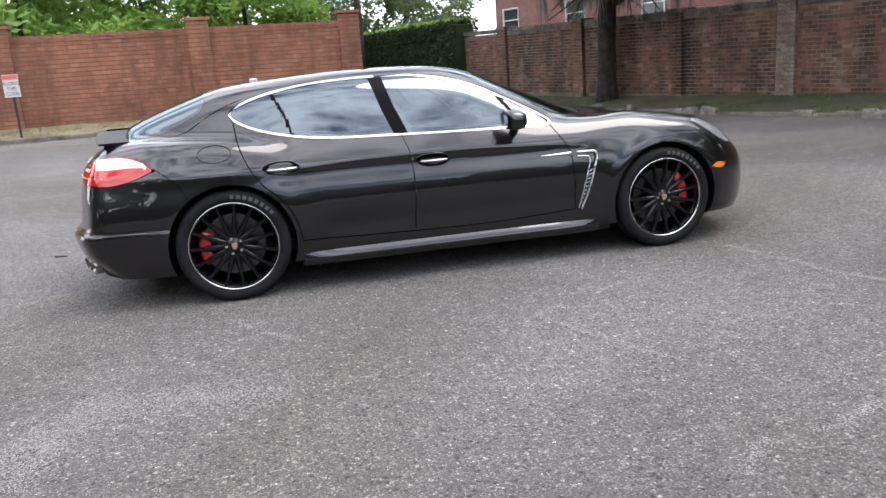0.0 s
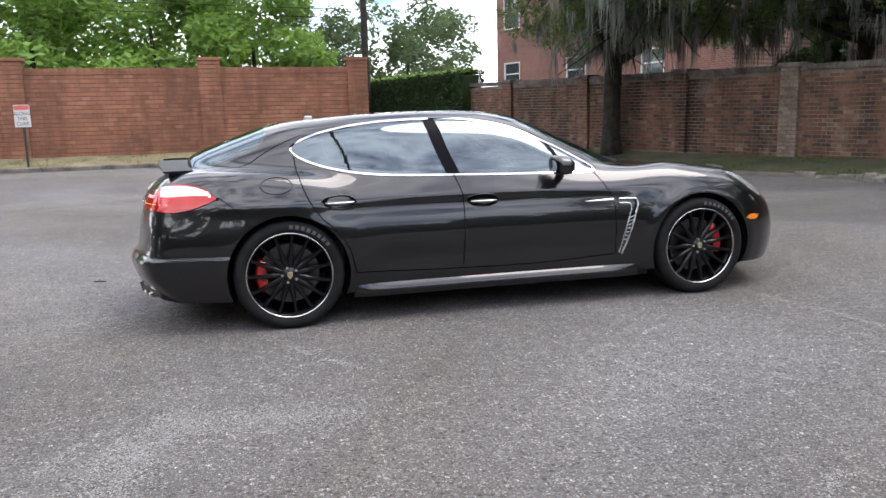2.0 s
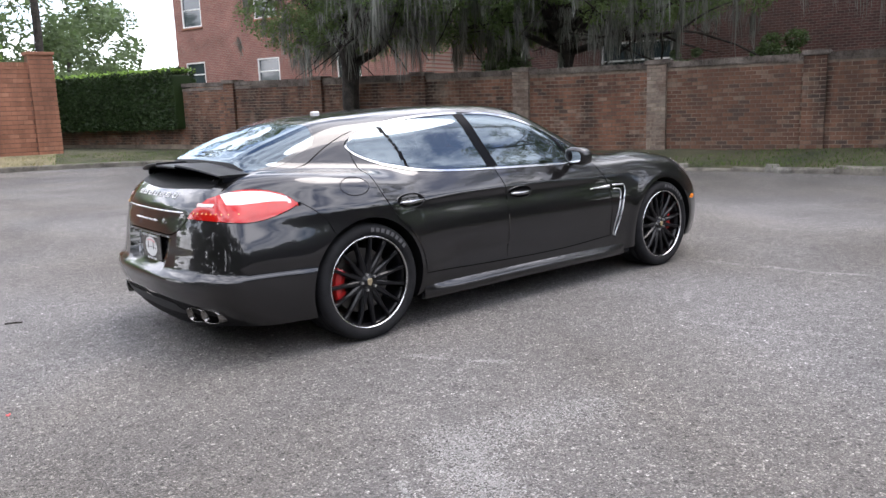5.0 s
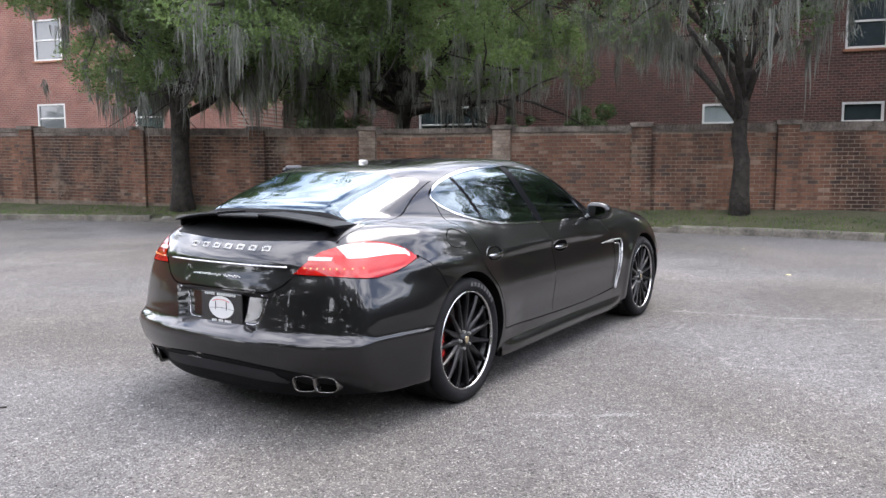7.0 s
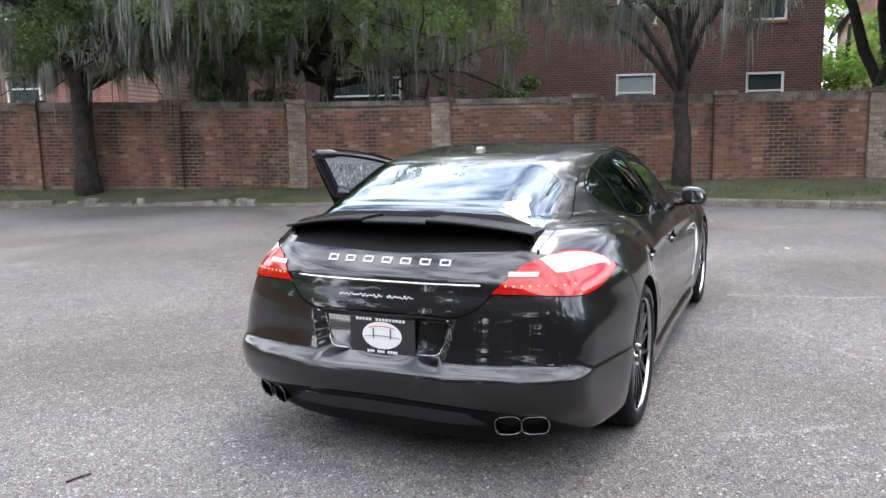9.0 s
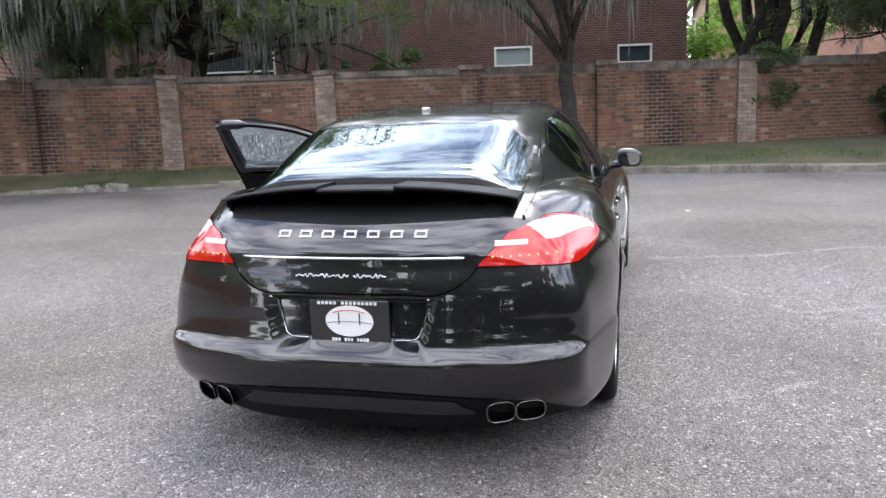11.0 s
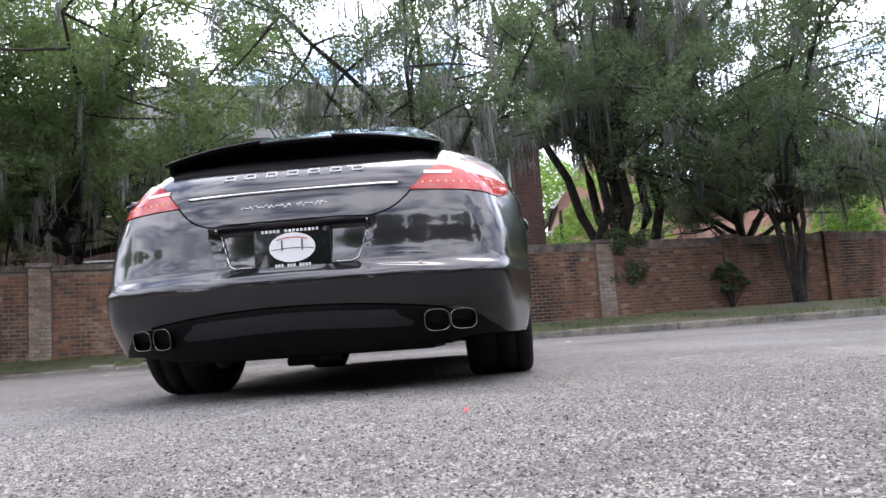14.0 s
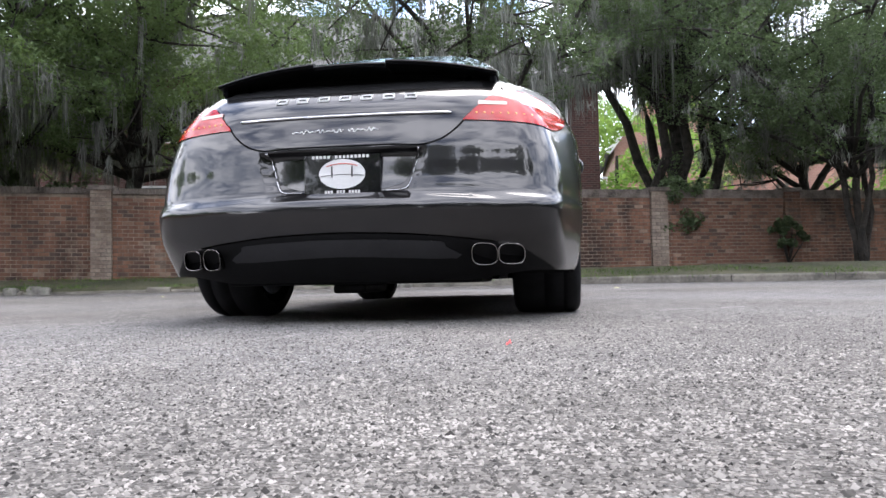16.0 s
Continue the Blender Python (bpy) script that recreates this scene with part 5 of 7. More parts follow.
def tail_zone(p):
    x, y, z = p[:, 0], np.abs(p[:, 1]), p[:, 2]
    g = np.maximum(np.maximum(TAIL_LO(x) - z, z - TAIL_HI(x)), 0.470 + 0.95 * np.maximum(z - 0.785, 0) + 1.6 * np.maximum(z - 0.885, 0) - y)
    return np.where(x < -1.83, g, 1.0)


def clear_zone(p):
    x, y, z = p[:, 0], np.abs(p[:, 1]), p[:, 2]
    lo = TAIL_LO(x) + 0.56 * (TAIL_HI(x) - TAIL_LO(x))
    g = np.maximum(np.maximum(lo - z, z - TAIL_HI(x) + 0.008), np.maximum(-2.20 - x, x + 1.895))
    return g


def polyline_band(pts, half, ymin=0.3, axes=(0, 2)):
    """Distance to an open line in two axes, less half: a narrow band along it."""
    pts = np.asarray(pts, float)

    def f(p):
        a, b = p[:, axes[0]], p[:, axes[1]]
        if axes == (1, 2):
            a = np.abs(a)
        best = np.full(len(p), 1e9)
        for (ax, az), (bx, bz) in zip(pts[:-1], pts[1:]):
            dx, dz = bx - ax, bz - az
            u = np.clip(((a - ax) * dx + (b - az) * dz) / (dx * dx + dz * dz), 0, 1)
            best = np.minimum(best, (a - ax - u * dx) ** 2 + (b - az - u * dz) ** 2)
        return np.sqrt(best) - half

    return f


def signed_line(pts, axes=(0, 2)):
    """Distance to an open line, with a sign for its two sides."""
    pts = np.asarray(pts, float)

    def f(p):
        a, b = p[:, axes[0]], p[:, axes[1]]
        if axes == (1, 2):
            a = np.abs(a)
        best, sign = np.full(len(p), 1e9), np.ones(len(p))
        for (ax, az), (bx, bz) in zip(pts[:-1], pts[1:]):
            dx, dz = bx - ax, bz - az
            u = np.clip(((a - ax) * dx + (b - az) * dz) / (dx * dx + dz * dz), 0, 1)
            d = (a - ax - u * dx) ** 2 + (b - az - u * dz) ** 2
            side = np.sign(dx * (b - az) - dz * (a - ax))
            sign = np.where(d < best, np.where(side == 0, 1, side), sign)
            best = np.minimum(best, d)
        return sign * np.sqrt(best)

    return f


def groove(sh, signed, half, where, only):
    """A narrow shut line: the mesh is cut along its middle first, so that no triangle straddles it."""
    sh.cut(lambda p: np.where(where(p), signed(p), 1.0), only)
    sh.region(lambda p: np.where(where(p), np.abs(signed(p)) - half, 1.0), GAP, only)


def smooth_line(pts, n=6):
    p = np.asarray(pts, float)
    s = np.r_[0, np.cumsum(np.linalg.norm(np.diff(p, axis=0), axis=1))]
    q = np.linspace(0, s[-1], n * (len(p) - 1) + 1)
    return np.stack([spline(s, p[:, 0])(q), spline(s, p[:, 1])(q)], 1)


DOOR_BACK = smooth_line([(-1.375, 1.09), (-1.362, 0.98), (-1.315, 0.83), (-1.235, 0.70), (-1.13, 0.60), (-1.06, 0.47), (-1.03, 0.335)])
DOOR_MID = smooth_line([(-0.455, 1.287), (-0.40, 1.08), (-0.345, 0.93), (-0.305, 0.80), (-0.298, 0.60), (-0.31, 0.335)])
DOOR_FRONT = smooth_line([(0.655, 0.915), (0.715, 0.82), (0.765, 0.73), (0.785, 0.55), (0.79, 0.335)])
DOOR_LOW = smooth_line([(-1.03, 0.335), (-0.4, 0.312), (0.3, 0.308), (0.79, 0.335)])


def build_shell():
    v, t = half_shell()
    sh = Shell(v, t)
    brim = lambda p: p[:, 2] - 0.20 + 0.035 * ramp(-p[:, 0], 1.85, 2.15) * (1 - ramp(np.abs(p[:, 1]), 0.45, 0.75))
    sh.region(brim, HOLE)  # the open underside
    for x0, r in ((-1.45, 0.382), (1.45, 0.382)):
        sh.region(wheel_hole(x0, r), HOLE, [PAINT])
    # side glass with its bright surround
    sh.region(in_xz(WIN, 0.012), TRIM, [PAINT])
    sh.region(in_xz(WIN, 0.0), GLASS, [TRIM])
    mid = polyline_band(DOOR_MID, 0.042)
    sh.region(side_only(lambda p: mid(p)), PILLAR, [GLASS])
    quarter = polyline_band(smooth_line([(-1.13, 1.24), (-1.06, 1.10), (-1.02, 0.96)]), 0.009)
    sh.region(side_only(quarter), PILLAR, [GLASS])
    tri = polyline_band(smooth_line([(0.33, 1.13), (0.42, 1.0), (0.47, 0.9)]), 0.011)
    sh.region(side_only(tri), PILLAR, [GLASS])
    # windscreen and rear window
    def wind(p):
        x, y, z = p[:, 0], np.abs(p[:, 1]), p[:, 2]
        q = x + 0.40 * y**2
        return np.maximum(np.maximum(0.17 - q, q - 1.16), np.maximum(y - (0.70 - 0.42 * (z - 0.93)), 0.955 - z))
    sh.region(wind, WIND, [PAINT])
    def back(p):
        x, y, z = p[:, 0], np.abs(p[:, 1]), p[:, 2]
        q = x - 0.16 * y**2
        c = np.maximum(np.maximum(-2.15 - q, q + 1.565), y - (0.563 - 0.26 * (z - 1.02) + 0.02 * np.sin((q + 2.1) * 3)))
        return np.where(z > 0.95, c + 0.04 * np.maximum(0, 1 - np.hypot(q + 1.565, y - 0.52) / 0.08), 1.0)
    sh.region(lambda p: back(p) - 0.014, PILLAR, [PAINT])
    sh.region(back, BACK, [PILLAR])
    bayz = lambda p: np.where(p[:, 2] > 0.90, np.maximum(np.maximum(-2.285 + 0.27 * p[:, 1] ** 2 - p[:, 0], p[:, 0] + 2.055 - 0.16 * p[:, 1] ** 2), np.abs(p[:, 1]) - 0.535), 1.0)
    sh.region(bayz, BAY, [PAINT, BACK, PILLAR])
    # tail lamps, markers, lower rear panel, side vents, front lamps
    sh.region(lambda p: tail_zone(p) - 0.004, GAP, [PAINT])
    sh.region(tail_zone, TAIL, [GAP])
    sh.region(clear_zone, CLEAR, [TAIL])
    diff = closed_spline([(-0.43, 0.250), (-0.40, 0.296), (-0.36, 0.314), (0.0, 0.326), (0.36, 0.314), (0.40, 0.296), (0.43, 0.250), (0.0, 0.262)], 5)
    sh.region(lambda p: np.where(p[:, 0] < -2.0, sd_outline(p[:, 1], p[:, 2], diff), 1.0), DIFF, [PAINT])
    vent = [(0.815, 0.722), (0.955, 0.714), (0.905, 0.55), (0.868, 0.42), (0.835, 0.325), (0.812, 0.33), (0.85, 0.47), (0.895, 0.65), (0.895, 0.672), (0.815, 0.682)]
    sh.region(in_xz(np.array(vent), 0.0, 0.6), VENT, [PAINT])
    mark = closed_spline([(1.815, 0.537), (1.84, 0.555), (1.90, 0.553), (1.922, 0.535), (1.90, 0.519), (1.84, 0.519)], 4)
    sh.region(in_xz(mark, 0.0, 0.4), MARKER, [PAINT])
    lamp = closed_spline([(1.70, 0.855), (1.82, 0.842), (1.95, 0.80), (2.06, 0.725), (2.05, 0.675), (1.95, 0.69), (1.82, 0.775)], 5)
    sh.region(in_xz(lamp, 0.0, 0.42), LAMP, [PAINT])
    grille = closed_spline([(-0.62, 0.30), (-0.6, 0.44), (0.0, 0.47), (0.6, 0.44), (0.62, 0.30), (0.0, 0.26)], 5)
    sh.region(lambda p: np.where(p[:, 0] > 1.9, sd_outline(p[:, 1], p[:, 2], grille), 1.0), LOWGRILLE, [PAINT])
    # doors and flap by their outlines
    rear_door = np.concatenate([DOOR_BACK, DOOR_LOW[DOOR_LOW[:, 0] < -0.31], DOOR_MID[::-1]])
    front_door = np.concatenate([DOOR_MID, DOOR_LOW[DOOR_LOW[:, 0] > -0.31], DOOR_FRONT[::-1], [(0.62, 0.985), (0.36, 1.125), (0.08, 1.242), (-0.2, 1.297)]])
    rear_top = np.array([(-0.455, 1.307), (-0.85, 1.29), (-1.12, 1.25), (-1.31, 1.195), (-1.40, 1.12)])
    return sh, np.concatenate([rear_door, rear_top]), front_door


SHUT = 0.0035
shell, REAR_DOOR, FRONT_DOOR = build_shell()
gap_lines = [DOOR_BACK, DOOR_MID[10:], DOOR_FRONT, DOOR_LOW]
shell.cut(in_xz(FRONT_DOOR, 0.0, 0.4))
shell.cut(in_xz(REAR_DOOR, 0.0, 0.4))
on_side = lambda p: np.abs(p[:, 1]) > 0.5
for ln in gap_lines:
    groove(shell, signed_line(ln), SHUT, on_side, [PAINT, TRIM])
flap = np.array([(-1.50 + 0.098 * math.cos(a), 0.908 + 0.050 * math.sin(a)) for a in np.linspace(0, 2 * math.pi, 40, endpoint=False)])
HATCH_LINE = smooth_line([(0.475, 0.785), (0.44, 0.745), (0.385, 0.705), (0.345, 0.690), (0.20, 0.6885), (0.0, 0.688)])
groove(shell, signed_line(HATCH_LINE, (1, 2)), SHUT, lambda p: (p[:, 0] < -2.1) & (p[:, 2] > 0.6) & (p[:, 2] < 0.83), [PAINT])
groove(shell, lambda p: np.abs(p[:, 1]) - (0.63 - 0.29 * (p[:, 2] - 1.0) - 0.06 * ramp(-p[:, 0], 2.0, 2.3)), 0.0013, lambda p: (p[:, 0] < -1.30) & (p[:, 2] > 0.93) & (p[:, 0] > -2.33), [PAINT])
groove(shell, lambda p: p[:, 2] - 0.350 + 0.12 * p[:, 1] ** 2, 0.003, lambda p: (p[:, 0] < -2.1) & (np.abs(p[:, 1]) < 0.60), [PAINT])
groove(shell, signed_line(smooth_line([(-1.85, 0.85), (-1.78, 0.80), (-1.72, 0.74), (-1.68, 0.66)])), 0.0025, lambda p: on_side(p) & (p[:, 0] < -1.6) & (p[:, 0] > -1.9) & (p[:, 2] < 0.86), [PAINT])
groove(shell, lambda p: np.abs(p[:, 1]) - (0.70 - 0.16 * ramp(p[:, 0], 1.3, 2.2)), SHUT, lambda p: (p[:, 0] > 0.80) & (p[:, 0] < 2.12) & (p[:, 2] > 0.68), [PAINT])
# black valance low at the rear; over the painted corners it colours in shade
shell.region(lambda p: np.where(p[:, 0] < -1.9, np.maximum(p[:, 2] - 0.347 + 0.12 * p[:, 1] ** 2 + 0.5 * np.maximum(np.abs(p[:, 1]) - 0.68, 0), np.abs(p[:, 1]) - 0.87), 1.0), VALANCE, [PAINT])
# the fuel flap is on the right side alone
right = Shell(shell.v.copy(), shell.t.copy())
right.lab = shell.lab.copy()
groove(right, lambda p: sd_outline(p[:, 0], p[:, 2], flap), 0.0024, lambda p: on_side(p) & (p[:, 0] < -1.3) & (p[:, 0] > -1.7) & (p[:, 2] > 0.8), [PAINT])
left = Shell(shell.v * np.array([1, -1, 1]), shell.t[:, ::-1].copy())
left.lab = shell.lab.copy()


# ---- the car: materials ----
def paint_material():
    m = material("carbon_grey_paint", (0.0205, 0.0198, 0.0212), rough=0.34, metal=0.85, coat=1.0, vary=0.05, scale=1.5, spec=0.0)
    n, l = m.node_tree.nodes, m.node_tree.links
    b = n["Principled BSDF"]
    tc = n.new("ShaderNodeTexCoord")
    fl = n.new("ShaderNodeTexNoise")
    fl.inputs["Scale"].default_value = 900.0
    l.new(tc.outputs["Object"], fl.inputs["Vector"])
    rg = n.new("ShaderNodeMapRange")
    rg.inputs["To Min"].default_value, rg.inputs["To Max"].default_value = 0.23, 0.36
    l.new(fl.outputs["Fac"], rg.inputs["Value"])
    l.new(rg.outputs["Result"], b.inputs["Roughness"])
    b.inputs["Coat Roughness"].default_value = 0.02
    b.inputs["Coat IOR"].default_value = 1.52
    return m


def lens_material(name, color, rough=0.05, trans=0.6):
    m = material(name, color, rough=rough, coat=0.2, vary=0.12, scale=14)
    m.node_tree.nodes["Principled BSDF"].inputs["Transmission Weight"].default_value = trans
    m.node_tree.nodes["Principled BSDF"].inputs["IOR"].default_value = 1.5
    return m


def glass_material(name, tint, ior=1.75):
    """Tinted car glass: a sharp mirror on top of a dark see-through sheet."""
    m = bpy.data.materials.new(name)
    m.use_nodes = True
    n, l = m.node_tree.nodes, m.node_tree.links
    n.remove(n["Principled BSDF"])
    tr = n.new("ShaderNodeBsdfTransparent")
    tr.inputs["Color"].default_value = (*tint, 1)
    gl = n.new("ShaderNodeBsdfGlossy")
    gl.inputs["Roughness"].default_value = 0.015
    gl.inputs["Color"].default_value = (0.76, 0.90, 1.0, 1)
    fr = n.new("ShaderNodeFresnel")
    fr.inputs["IOR"].default_value = ior
    mx = n.new("ShaderNodeMixShader")
    l.new(fr.outputs[0], mx.inputs[0])
    l.new(tr.outputs[0], mx.inputs[1])
    l.new(gl.outputs[0], mx.inputs[2])
    l.new(mx.outputs[0], n["Material Output"].inputs["Surface"])
    return m


MAT.update(
    paint=paint_material(),
    glass=glass_material("tinted_glass", (0.09, 0.10, 0.10), 2.05),
    clear_glass=glass_material("lightly_tinted_glass", (0.22, 0.24, 0.24), 2.0),
    door_frame=material("door_frame_navy_black", (0.006, 0.007, 0.012), rough=0.4, coat=0.25, vary=0.2, scale=6),
    chrome=material("chrome", (0.56, 0.56, 0.57), rough=0.12, metal=1.0, vary=0.06, scale=8),
    satin=material("satin_aluminium", (0.62, 0.62, 0.62), rough=0.32, metal=1.0, vary=0.08, scale=8),
    gloss_black=material("gloss_black", (0.006, 0.006, 0.007), rough=0.12, coat=0.8, vary=0.2),
    spoke_black=material("spoke_black", (0.004, 0.004, 0.005), rough=0.28, coat=0.10, vary=0.2, spec=0.25),
    pillar_black=material("pillar_black", (0.004, 0.0045, 0.006), rough=0.3, spec=0.03, vary=0.2),
    spoiler_black=material("spoiler_black", (0.006, 0.006, 0.007), rough=0.42, spec=0.14, vary=0.2),
    matt_black=material("matt_black_plastic", (0.0045, 0.0045, 0.005), rough=0.55, vary=0.25, scale=10, bump=0.0008, bump_scale=400, spec=0.12),
    grey_plastic=material("grey_diffuser_plastic", (0.018, 0.018, 0.020), rough=0.5, vary=0.2, scale=8, spec=0.3),
    gap=material("shut_line", (0.003, 0.003, 0.003), rough=0.9, vary=0.1, spec=0.0),
    red_lens=lens_material("red_tail_lens", (0.36, 0.007, 0.005), trans=0.1),
    clear_lens=lens_material("clear_tail_lens", (0.74, 0.66, 0.64), trans=0.2),
    amber=lens_material("amber_lens", (0.85, 0.25, 0.02), trans=0.2),
    head_lens=lens_material("headlamp_lens", (0.6, 0.62, 0.64), trans=0.7),
    rubber=material("tyre_rubber", (0.010, 0.010, 0.011), rough=0.75, vary=0.35, scale=9, bump=0.001, bump_scale=180, spec=0.15),
    rim_lip=material("machined_rim_lip", (0.5, 0.5, 0.5), rough=0.25, metal=1.0, vary=0.06, scale=9),
    disc=material("brake_disc", (0.09, 0.086, 0.082), rough=0.35, metal=0.9, vary=0.2, scale=14),
    caliper=material("red_caliper", (0.42, 0.014, 0.012), rough=0.3, coat=0.4, vary=0.08),
    leather=material("grey_leather", (0.055, 0.05, 0.046), rough=0.55, vary=0.25, scale=8, bump=0.001, bump_scale=220),
    carpet=material("dark_carpet", (0.012, 0.012, 0.013), rough=0.95, vary=0.3, scale=20, spec=0.05),
    plate_white=material("plate_white", (0.62, 0.62, 0.62), rough=0.4, vary=0.05, scale=9),
    pipe=material("exhaust_steel", (0.24, 0.23, 0.22), rough=0.25, metal=1.0, vary=0.25, scale=12),
    soot=material("soot_and_recess_black", (0.004, 0.004, 0.004), rough=0.9, vary=0.3, spec=0.0),
    letter=material("bright_lettering", (0.78, 0.78, 0.78), rough=0.3, metal=0.25, vary=0.05),
)


# ---- the car: assembly ----
car = empty("sports_sedan", "dark grey metallic four-door fastback with its driver's door open", "car")


def shell_part(name, shells, labels, mat, parent, label="", offset=0.0, keep=None, move=None):
    """Gathers labelled triangles of the shells into one mesh with the surface's own normals."""
    vs, ts, ns, base = [], [], [], 0
    for s in shells:
        sel = np.isin(s.lab, labels)
        if keep is not None:
            sel &= keep(s.mid())
        t = s.t[sel]
        if not len(t):
            continue
        used, inv = np.unique(t, return_inverse=True)
        v = s.v[used]
        nr = grad(v)
        vs.append(v + nr * offset)
        ns.append(nr)
        ts.append(inv.reshape(-1, 3) + base)
        base += len(used)
    v, t, nr = np.concatenate(vs), np.concatenate(ts), np.concatenate(ns)
    if move is not None:
        m = np.array(move)
        v = v @ m[:3, :3].T + m[:3, 3]
        nr = nr @ m[:3, :3].T
    ob = mesh_np(name, v, t, mat, parent, label, smooth=True)
    ob.data.normals_split_custom_set_from_vertices([tuple(q) for q in nr])
    return ob


def sunk(name, shells, labels, mat, parent, depth, keep=None, move=None):
    return shell_part(name, shells, labels, mat, parent, "", -depth, keep, move)


both = (right, left)
def skin_y(x, z, side=-1):
    """The skin's y at a place along the car's side."""
    lo, hi = 0.3, 1.1
    for _ in range(40):
        m = (lo + hi) / 2
        if skin(np.array([x, side * m, z])) > 0:
            hi = m
        else:
            lo = m
    return side * lo


in_front = lambda c: (sd_outline(c[:, 0], c[:, 2], FRONT_DOOR) < 0) & (np.abs(c[:, 1]) > 0.4)
in_rear = lambda c: (sd_outline(c[:, 0], c[:, 2], REAR_DOOR) < 0) & (np.abs(c[:, 1]) > 0.4)
elsewhere = lambda c: ~in_front(c) & ~in_rear(c)
in_flap = lambda c: (sd_outline(c[:, 0], c[:, 2], flap) < 0) & (c[:, 1] < -0.5)
on_hood = lambda c: (c[:, 0] > 0.80) & (np.abs(c[:, 1]) < 0.70 - 0.16 * ramp(c[:, 0], 1.3, 2.2)) & (c[:, 2] > 0.66) & (c[:, 0] < 2.12)


def on_hatch(c):
    x, y, z = c[:, 0], np.abs(c[:, 1]), c[:, 2]
    upper = (z > 0.785) & (x < -1.30) & (y < np.where(z > 0.93, 0.63 - 0.29 * (z - 1.0) - 0.06 * ramp(-x, 2.0, 2.3), 0.466 + 0.95 * (z - 0.785)))
    lower = (x < -2.1) & (z > 0.688) & (z <= 0.785) & (y < np.interp(z, HATCH_LINE[::-1, 1], HATCH_LINE[::-1, 0]))
    return upper | lower


body_rest = lambda c: elsewhere(c) & ~in_flap(c) & ~on_hood(c) & ~on_hatch(c)
shell_part("body", both, [PAINT], MAT["paint"], car, "dark grey metallic painted body", keep=body_rest)
shell_part("bonnet", both, [PAINT], MAT["paint"], car, keep=on_hood)
hatch = shell_part("tailgate", both, [PAINT], MAT["paint"], car, keep=lambda c: on_hatch(c) & elsewhere(c))
shell_part("fuel_flap", (right,), [PAINT], MAT["paint"], car, keep=in_flap)
sunk("shut_line", both, [GAP], MAT["gap"], car, 0.006)
shell_part("windscreen", both, [WIND], MAT["glass"], car, "tinted windscreen").visible_shadow = False
shell_part("rear_window", both, [BACK], MAT["glass"], hatch, "large sloping rear window").visible_shadow = False
LAMPS, DOORS, VENTS = {}, {}, {}
shell_part("window_seal", both, [PILLAR], MAT["gloss_black"], hatch, "glossy black seal round the rear window", offset=0.001, keep=lambda c: elsewhere(c) & (c[:, 0] < -1.2))
